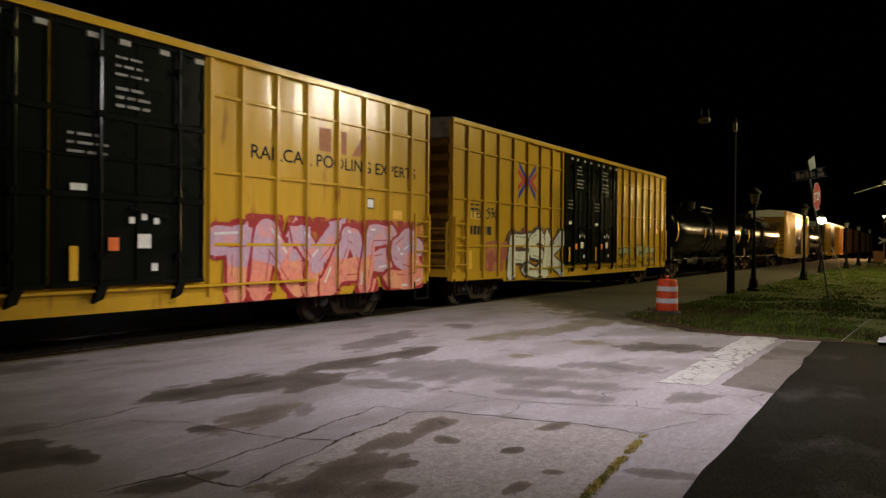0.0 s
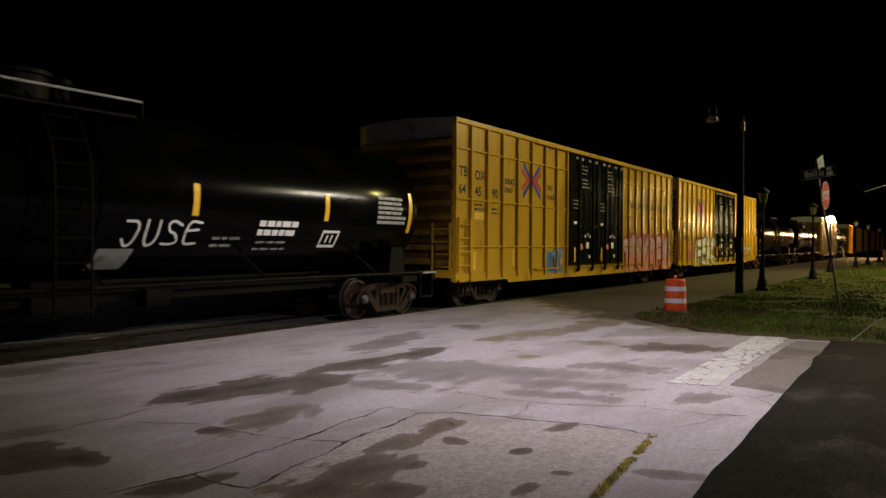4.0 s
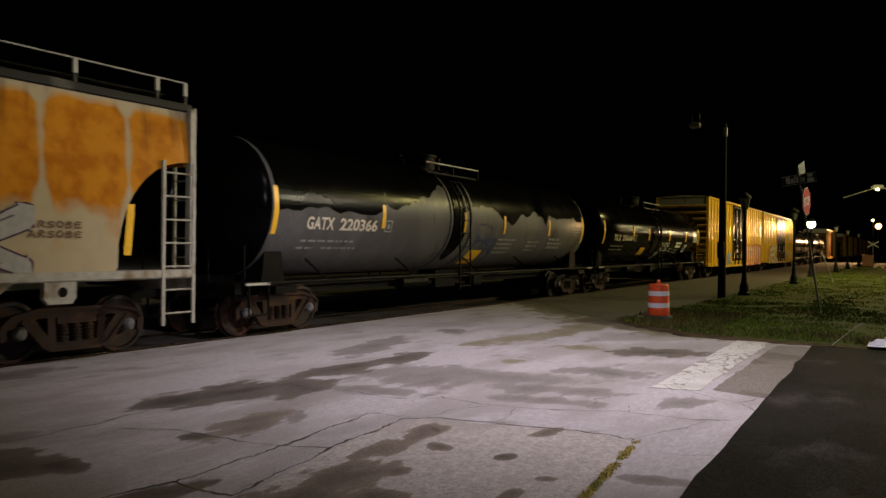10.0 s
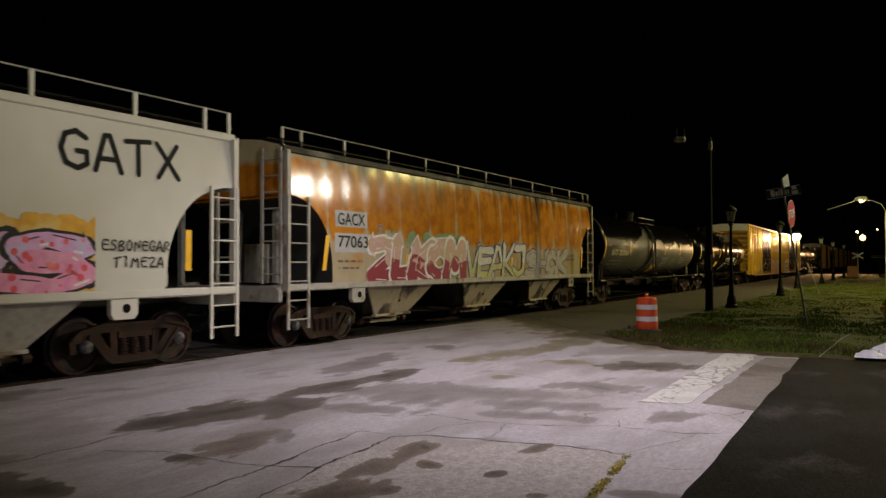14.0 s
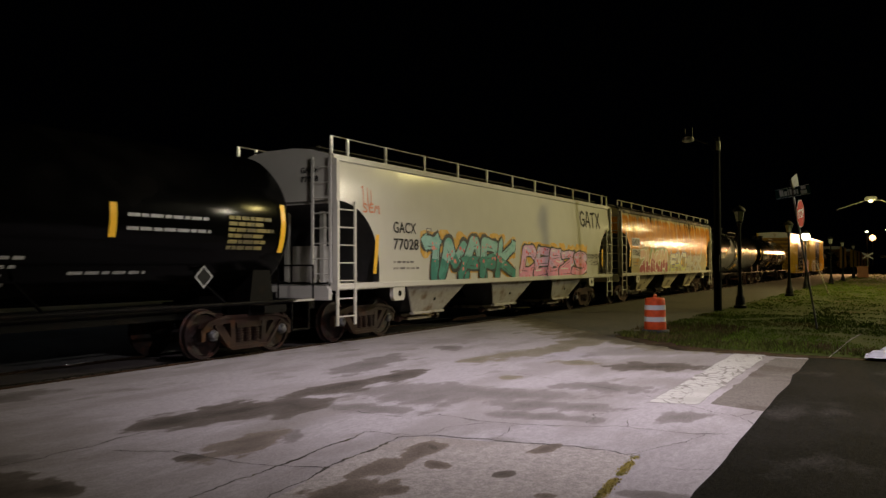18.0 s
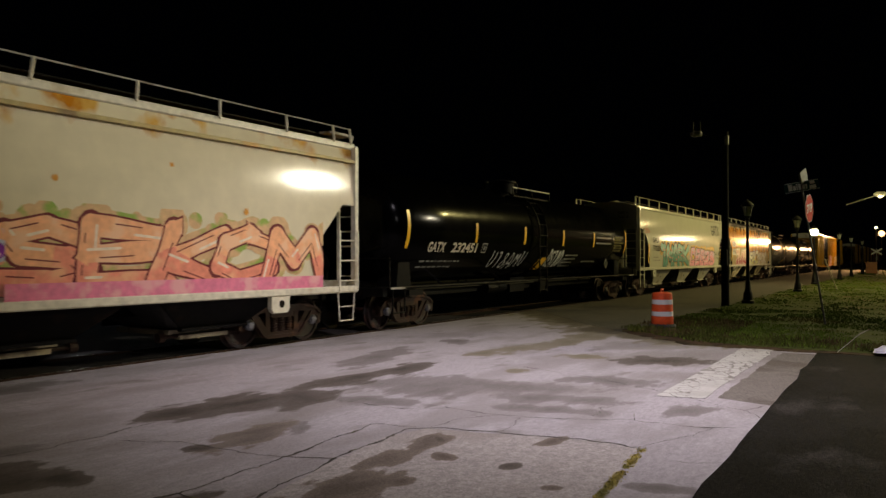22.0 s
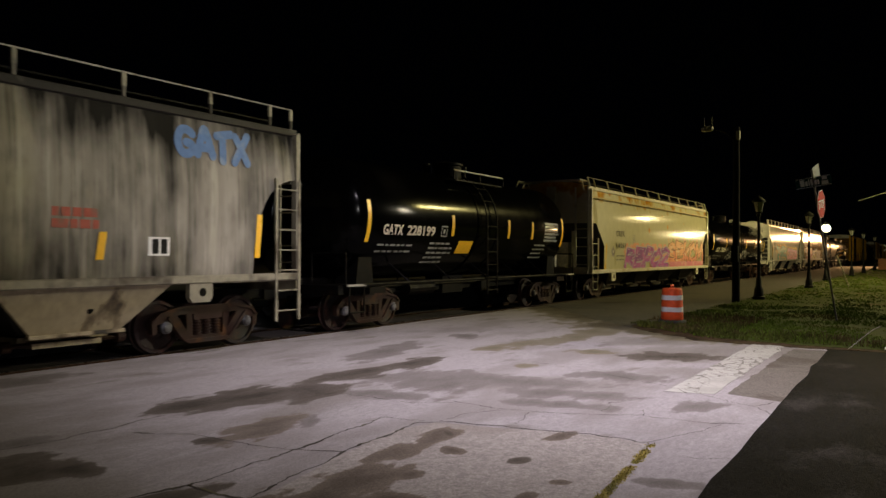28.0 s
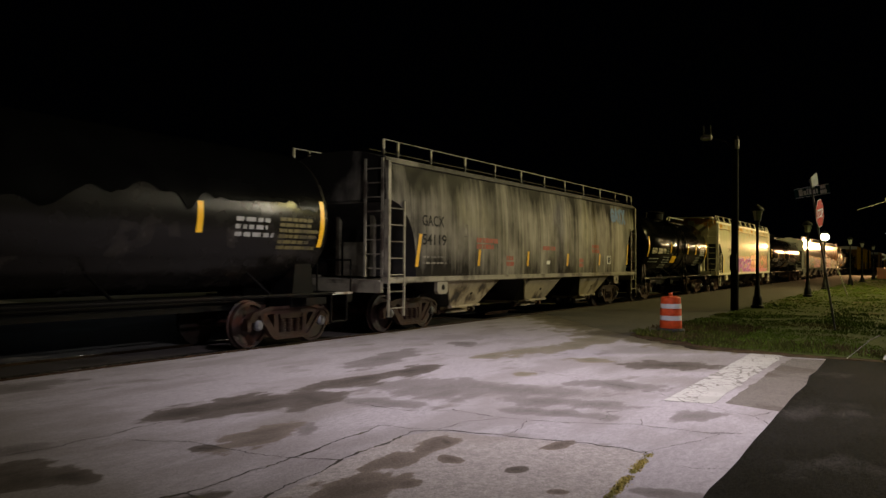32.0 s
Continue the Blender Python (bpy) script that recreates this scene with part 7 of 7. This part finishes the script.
def cracked_paint():
    """White road paint, crazed and worn through to the pavement."""
    m = material("crazed_line_paint", (0.45, 0.44, 0.41), 0.7, 0, (0.36, 0.35, 0.32), 0.53, 1.6, 0.1, 20)
    nt, nodes = m.node_tree, m.node_tree.nodes
    co = nodes.new("ShaderNodeTexCoord")
    warp = nodes.new("ShaderNodeTexNoise")
    warp.inputs["Scale"].default_value = 3.0
    nt.links.new(co.outputs["Object"], warp.inputs["Vector"])
    add = nodes.new("ShaderNodeVectorMath")
    add.operation = "MULTIPLY_ADD"
    add.inputs[1].default_value = (0.35, 0.35, 0)
    nt.links.new(warp.outputs["Color"], add.inputs[0])
    nt.links.new(co.outputs["Object"], add.inputs[2])
    cells = nodes.new("ShaderNodeTexVoronoi")
    cells.feature = "DISTANCE_TO_EDGE"
    cells.inputs["Scale"].default_value = 4.6
    nt.links.new(add.outputs[0], cells.inputs["Vector"])
    wide = nodes.new("ShaderNodeTexNoise")
    wide.inputs["Scale"].default_value = 1.1
    nt.links.new(co.outputs["Object"], wide.inputs["Vector"])
    gap = nodes.new("ShaderNodeMapRange")
    gap.inputs["From Min"].default_value, gap.inputs["From Max"].default_value, gap.inputs["To Min"].default_value, gap.inputs["To Max"].default_value = 0.38, 0.66, 0.004, 0.085
    nt.links.new(wide.outputs["Fac"], gap.inputs["Value"])
    less = nodes.new("ShaderNodeMath")
    less.operation = "LESS_THAN"
    nt.links.new(cells.outputs["Distance"], less.inputs[0])
    nt.links.new(gap.outputs[0], less.inputs[1])
    bsdf = nodes["Principled BSDF"]
    was = bsdf.inputs["Base Color"].links[0].from_socket
    x = nodes.new("ShaderNodeMix")
    x.data_type = "RGBA"
    x.inputs["B"].default_value = (0.16, 0.15, 0.13, 1)
    nt.links.new(less.outputs[0], x.inputs["Factor"])
    nt.links.new(was, x.inputs["A"])
    nt.links.new(x.outputs["Result"], bsdf.inputs["Base Color"])
    return m


LINEPAINT = cracked_paint()
stop = Shape().sheet(ragged([(9.62, 2.80), (9.74, 2.24), (12.0, 2.26), (14.0, 2.25), (16.2, 2.28), (16.0, 2.86), (13.5, 2.84), (11.4, 2.82)], 0.12, 0.05, 8)[:-1], 0.001, 0.006)
solid("stop_line", stop, LINEPAINT, "worn white stop line with cracked paint", "", "structure")

# ---- street things ----


def lamp_post(x, y, lit=False):
    post = thing("lamp_post", "black iron lantern post, %s" % ("its lantern lit" if lit else "its lantern unlit"), "lamp post", (x, y, 0.02), "lantern posts along the track")
    part("base", Shape().turned([(0, 0.24), (0.10, 0.24), (0.14, 0.19), (0.42, 0.17), (0.50, 0.12), (0.8, 0.10), (0.9, 0.075)], "z", 12), BLACKIRON, post, smooth=True)
    part("pole", Shape().turned([(0.85, 0.07), (3.25, 0.05), (3.28, 0.09), (3.34, 0.09), (3.38, 0.05)], "z", 12), BLACKIRON, post, smooth=True)
    for i in range(6):
        a0, a1 = i * math.pi / 3, (i + 1) * math.pi / 3
        p = [(0.12 * math.cos(a0), 0.12 * math.sin(a0), 3.42), (0.12 * math.cos(a1), 0.12 * math.sin(a1), 3.42), (0.20 * math.cos(a1), 0.20 * math.sin(a1), 3.82), (0.20 * math.cos(a0), 0.20 * math.sin(a0), 3.82)]
        q = [(a * 0.94, b * 0.94, c) for a, b, c in p]
        pane = part("pane", Shape().add(p + q, [(0, 1, 2, 3), (7, 6, 5, 4), (0, 4, 5, 1), (1, 5, 6, 2), (2, 6, 7, 3), (3, 7, 4, 0)]), GLOW_WARM if lit else GLASS_OFF, post, "glowing lantern pane" if lit else "")
        pane.visible_shadow = not lit
        part("glazing_bar", Shape().rod(p[0], p[3], 0.012, 5), BLACKIRON, post)
    part("lantern_floor", Shape().turned([(3.36, 0.05), (3.42, 0.14), (3.44, 0.14)], "z", 6), BLACKIRON, post)
    if lit:
        # globe added wider than the lantern, giving the lamp's glare a shape
        part("globe", Shape().turned([(3.36, 0.03), (3.40, 0.15), (3.48, 0.24), (3.62, 0.29), (3.76, 0.25), (3.84, 0.16), (3.88, 0.03)], "z", 20), GLOW_WHITE, post, "glowing globe enlarged for the lamp's glare", smooth=True).visible_shadow = False
    part("cap", Shape().turned([(3.82, 0.25), (3.88, 0.25), (3.94, 0.20), (4.02, 0.10), (4.06, 0.03), (4.10, 0.012)], "z", 12), BLACKIRON, post, smooth=True)
    return post


for x, y, lit in ((31.4, 5.5, False), (44.0, 5.2, False), (57.7, 5.75, True), (71.5, 5.2, False), (84.5, 5.1, False), (100.0, 4.9, False)):
    lamp_post(x, y, lit)

pole = thing("street_light", "dark timber pole with an unlit arm lamp", "street light", (29.4, 5.95, 0))
part("pole", Shape().rod((0, 0, 0), (0, -0.03, 6.55), 0.15, 12, 0.11), WOOD, pole, smooth=True)
part("arm", Shape().path([(0, 0, 5.95), (-0.05, 0.3, 6.35), (-0.1, 0.8, 6.55), (-0.15, 1.05, 6.55)], 0.025), BLACKIRON, pole)
part("lamp_head", Shape().turned([(0.78, 0.04), (0.82, 0.10), (1.1, 0.12), (1.22, 0.06)], "y", 10, (-0.12, 0, 6.55)), PALEGREY, pole, "pale lamp head")
for d in (0.85, 1.12):
    part("aerial", Shape().rod((-0.12, d, 6.6), (-0.12, d, 7.0), 0.022, 6), BLACKIRON, pole)
part("control_box", Shape().box(-0.2, -0.08, -0.18, -0.04, 6.05, 6.38, 0.01), PALEGREY, pole)
part("meter_box", Shape().box(-0.26, -0.12, -0.12, 0.12, 1.5, 2.1, 0.02), BLACKIRON, pole)

barrel = thing("traffic_barrel", "orange traffic barrel with white reflective bands", "traffic barrel", (19.15, 5.42, 0.0))
part("base_ring", Shape().turned([(0, 0.34), (0.06, 0.36), (0.10, 0.33), (0.12, 0.27)], "z", 24), RUBBER, barrel, "black rubber ballast ring", smooth=True)
prof = [(0.10, 0.265), (0.12, 0.275), (0.30, 0.27), (0.30, 0.262), (0.45, 0.258), (0.45, 0.266), (0.60, 0.258), (0.60, 0.25), (0.75, 0.246), (0.75, 0.252), (0.88, 0.245), (0.91, 0.22), (0.92, 0.10)]
part("drum", Shape().turned(prof, "z", 28), SAFETY, barrel, smooth=True)
for z in (0.315, 0.615):
    part("band", Shape().turned([(z, 0.266 - 0.02 * z), (z, 0.275 - 0.02 * z), (z + 0.12, 0.275 - 0.02 * z - 0.004), (z + 0.12, 0.262 - 0.02 * z)], "z", 28), WHITE, barrel, "white reflective band", smooth=True)
part("handle", Shape().path([(-0.09, 0, 0.90), (-0.09, 0, 0.99), (0.09, 0, 0.99), (0.09, 0, 0.90)], 0.02), SAFETY, barrel)

sign = thing("street_sign", "leaning street-name sign over a stop sign, on a thin post", "street sign", (22.2, 1.96, 0))
top = Vector((-0.05, 0.60, 4.05))
at_z = lambda z: top * (z / 4.05)
part("post", Shape().rod((0, 0, 0), tuple(top), 0.026, 8), material("dull_post_steel", (0.09, 0.09, 0.08), 0.6, 0, (0.05, 0.04, 0.03), 0.55, 3), sign)


def plate(name, centre, w, h, turn, tilt, mat, outline=None, label="", thick=0.006):
    m = Matrix.Translation(centre) @ pose(0, 0, 0, 0, tilt, turn)
    s = Shape()
    o = outline or [(-w / 2, -h / 2), (w / 2, -h / 2), (w / 2, h / 2), (-w / 2, h / 2)]
    s.slab(o, -thick, thick)
    s.v = [tuple(m @ Vector(p)) for p in s.v]
    return part(name, s, mat, sign, label), m


blade, m = plate("name_blade", at_z(3.72), 0.86, 0.27, -78, -9, SIGNGREEN, label="green street-name blade")
s = Shape()
for x, w, z, h in ((-0.34, 0.10, -0.07, 0.14), (-0.22, 0.07, -0.07, 0.10), (-0.13, 0.03, -0.07, 0.14), (-0.08, 0.07, -0.07, 0.13), (0.01, 0.07, -0.07, 0.10), (0.10, 0.04, -0.07, 0.10), (0.22, 0.12, 0.02, 0.07), (0.20, 0.16, -0.09, 0.08)):
    s.box(x * 0.96, x * 0.96 + w * 1.0, -0.010, -0.0065, z * 1.15, z * 1.15 + h * 1.25)
s.v = [tuple(m @ Vector(p)) for p in s.v]
part("lettering", s, SIGNWHITE, blade, "white lettering")
s = Shape()
for z in (-0.128, 0.116):
    s.box(-0.42, 0.42, -0.010, -0.0065, z, z + 0.012)
s.v = [tuple(m @ Vector(p)) for p in s.v]
part("border", s, SIGNWHITE, blade, "thin white border")
plate("cross_blade", at_z(3.98) + Vector((0, -0.10, 0.0)), 0.44, 0.36, -14, -22, material("pale_lime", (0.12, 0.135, 0.05), 0.6, 0, (0.09, 0.10, 0.04), 0.5, 5), label="green street-name blade seen edge on")
octagon = [(0.38 * math.cos(math.pi / 8 + i * math.pi / 4), 0.38 * math.sin(math.pi / 8 + i * math.pi / 4)) for i in range(8)]
plate("stop_plate", at_z(3.12) + Vector((-0.03, -0.10, 0)), 0, 0, -8, -10, SIGNRED, octagon, "red stop sign")
plate("stop_border", at_z(3.12) + Vector((-0.03, -0.10, 0)), 0, 0, -8, -10, WHITE, [(x * 1.03, z * 1.03) for x, z in octagon], "", 0.004)

s = lettering("STOP", 0.24, 0.56, 0.02)
m = Matrix.Translation(at_z(3.12) + Vector((-0.03, -0.10, 0))) @ pose(0, 0, 0, 0, -10, -8)
s.v = [tuple(m @ Vector((x - 0.28, -0.009, z - 0.12))) for x, _, z in s.v]
part("lettering", s, SIGNWHITE, sign, "white stop lettering")
mast = thing("mast_light", "tall steel street light with a lit sodium lamp", "street light", (60.0, 0.33, 0))
part("pole", Shape().rod((0, 0, 0), (0, 0, 5.3), 0.09, 10, 0.06), GALV, mast)
part("arm", Shape().path([(0, 0, 5.3), (0, 0.25, 5.85), (0, 0.9, 6.15), (0, 1.7, 6.2), (0, 3.6, 5.6)], 0.03), material("grey_arm_steel", (0.16, 0.16, 0.14), 0.5, 0.2), mast)
head = part("lamp_head", Shape().turned([(1.1, 0.05), (1.2, 0.16), (1.7, 0.18), (1.9, 0.06)], "y", 10, (0, 0, 6.28)), GALV, mast)
bulb = part("lens", Shape().turned([(6.22, 0.15), (6.14, 0.16), (6.05, 0.10), (6.02, 0.02)], "z", 12, (0, 1.5, 0)), GLOW_SODIUM, mast, "glowing sodium lens")
bulb.visible_shadow = False

hyd = thing("fire_hydrant", "yellow fire hydrant in the grass", "hydrant", (25.5, 0.12, 0.02))
part("barrel", Shape().turned([(0, 0.16), (0.05, 0.16), (0.06, 0.11), (0.5, 0.11), (0.52, 0.15), (0.57, 0.15), (0.60, 0.12), (0.70, 0.07), (0.72, 0.03), (0.78, 0.03)], "z", 14), HYDRANT, hyd, smooth=True)
part("side_outlet", Shape().turned([(-0.2, 0.06), (-0.1, 0.06), (0.1, 0.06), (0.2, 0.06)], "y", 10, (0, 0, 0.42)), HYDRANT, hyd)
part("front_outlet", Shape().turned([(-0.2, 0.08), (0.0, 0.08)], "x", 10, (0, 0, 0.40)), HYDRANT, hyd)

stake = Shape().rod((0, 0, -0.1), (-0.25, 0.62, 1.75), 0.03, 6)
solid("leaning_stake", stake, PALEGREY, "pale thin stake leaning in the grass", "stake", at=(47.5, 3.55, 0.02))
solid("bent_rod", Shape().path([(0, 0, 0.02), (0.5, -0.35, 0.34), (0.7, -0.5, 0.42)], 0.007), PALEGREY, "thin pale rod sticking up by the kerb grass", "rod", at=(15.75, 1.2, 0.0))

s, rnd = Shape(), random.Random(4)
n = 14
pts = []
for i in range(n + 1):
    for j in range(n + 1):
        x, y = i / n - 0.5, j / n - 0.5
        r = max(0, 1 - (2.0 * x) ** 2 - (2.0 * y) ** 2)
        z = 0.04 + 0.60 * max(0, noise.noise((x * 3.1, y * 3.1, 1.5)) + 0.42) * r ** 0.5 + 0.08 * noise.noise((x * 9, y * 9, 4)) * r
        pts.append((x * 0.9, y * 2.0, max(0.02, z)))
s.add(pts, [(i * (n + 1) + j, i * (n + 1) + j + 1, (i + 1) * (n + 1) + j + 1, (i + 1) * (n + 1) + j) for i in range(n) for j in range(n)])
solid("plastic_sheet", s, PLASTIC, "crumpled white plastic sheet on the kerb edge", "plastic sheet", at=(16.05, -0.38, 0.02), smooth=False)

flood = thing("flood_light", "white flood light on a pole far beyond the track", "flood light", (37.4, 59.1, -0.08))
part("pole", Shape().rod((0, 0, 0), (0, 0, 7.6), 0.1, 8, 0.07), GALV, flood)
# lens enlarged to take in the glow around the lamp
part("lens", Shape().box(-0.45, 0.45, -0.16, 0.04, 7.25, 7.95, 0.06), material("lit_white", (0.9, 0.95, 1.0), 0.4, glow=40), flood, "glowing white lens")

# lens radii are oversize, the glare being part of their shape
for x, y, z, r, mat_, word in ((140.0, 4.1, 5.9, 0.50, GLOW_ORANGE, "orange"), (140.5, 4.9, 6.9, 0.20, GLOW_WARM, "white"), (150.0, 2.2, 7.6, 0.15, GLOW_SODIUM, "yellow")):
    far = thing("distant_light", "distant %s street light on a thin pole" % word, "street light", (x, y, 0), "distant lights up the street")
    bulb = part("lens", Shape().turned([(-r, 0.02), (-r * 0.7, r * 0.7), (0, r), (r * 0.7, r * 0.7), (r, 0.02)], "z", 12, (0, 0, z)), mat_, far, "glowing lens", smooth=True)
    bulb.visible_shadow = False
    part("pole", Shape().rod((0.3, 0, 0), (0.3, 0, z + r), 0.09, 8), BLACKIRON, far)
cross = thing("crossbuck", "white crossbuck sign at the next street crossing", "crossing sign", (110.0, 3.8, 0.0))
part("post", Shape().rod((0, 0, 0), (0, 0, 3.1), 0.06, 8), GALV, cross)
for sgn in (-1, 1):
    part("board", Shape().loft([[(-0.08 + 0.02 * sgn, -0.6 - 0.02, 2.72 - sgn * 0.36 - 0.1), (-0.08 + 0.02 * sgn, -0.6, 2.72 - sgn * 0.36 + 0.1), (-0.05 + 0.02 * sgn, -0.6, 2.72 - sgn * 0.36 + 0.1), (-0.05 + 0.02 * sgn, -0.6 - 0.02, 2.72 - sgn * 0.36 - 0.1)],
                                [(-0.08 + 0.02 * sgn, 0.6, 2.72 + sgn * 0.36 - 0.1), (-0.08 + 0.02 * sgn, 0.6, 2.72 + sgn * 0.36 + 0.1), (-0.05 + 0.02 * sgn, 0.6, 2.72 + sgn * 0.36 + 0.1), (-0.05 + 0.02 * sgn, 0.6, 2.72 + sgn * 0.36 - 0.1)]]), WHITE, cross)
case = thing("signal_case", "rust-red signal equipment case by the crossing", "signal box", (106.0, 4.2, 0.0))
part("body", Shape().box(-0.5, 0.5, -0.6, 0.6, 0, 1.3, 0.03), REDBOX, case)
part("lid", Shape().box(-0.56, 0.56, -0.66, 0.66, 1.3, 1.38, 0.02), REDBOX, case)
shed = thing("low_building", "low dark building with a flat canopy and lit openings", "building", (128.0, -6.0, 0.0))
part("wall", Shape().box(-6, 6, -7.5, 5.5, 0, 2.5), OCHRE, shed)
part("canopy", Shape().box(-9, 6.5, -8, 8.6, 2.55, 2.85, 0.05), BLACKIRON, shed, "dark flat canopy")
for y in (-5.0, -1.5, 2.0):
    part("window", Shape().box(-6.05, -5.98, y, y + 1.6, 0.7, 1.9), material("lit_window", (1.0, 0.62, 0.22), 0.5, glow=1.2), shed, "lit yellow window")
for y in (-6.5, 7.5):
    part("canopy_post", Shape().rod((-8.5, y, 0), (-8.5, y, 2.6), 0.08, 8), BLACKIRON, shed)

# ---- movement ----
TRAVEL = ((0, 0.0), (2, 10.18), (4, 20.34), (6, 30.53), (8, 40.79), (10, 51.04), (12, 61.2), (14, 71.33), (16, 81.47), (18, 91.66), (20, 101.92), (22, 112.2), (24, 122.48), (26, 132.71), (28, 142.87), (30, 153.04), (32, 163.28))


def motions():
    """The whole train rolls up the track; every wheelset turns with it."""
    for car, u in CARS:
        walk(car, [(t, pose(u + d, TRACK_Y, RAIL_Z)) for t, d in TRAVEL])
    ts, ds = [a for a, _ in TRAVEL], [b for _, b in TRAVEL]
    steps = [i * 4 / 30 for i in range(241)]
    turns = [math.degrees(float(np.interp(t, ts, ds)) / WHEEL_R) for t in steps]
    for w in WHEELS:
        x, y, z = w.location
        walk(w, [(t, pose(x, y, z, 0, a, 0)) for t, a in zip(steps, turns)])


motions()
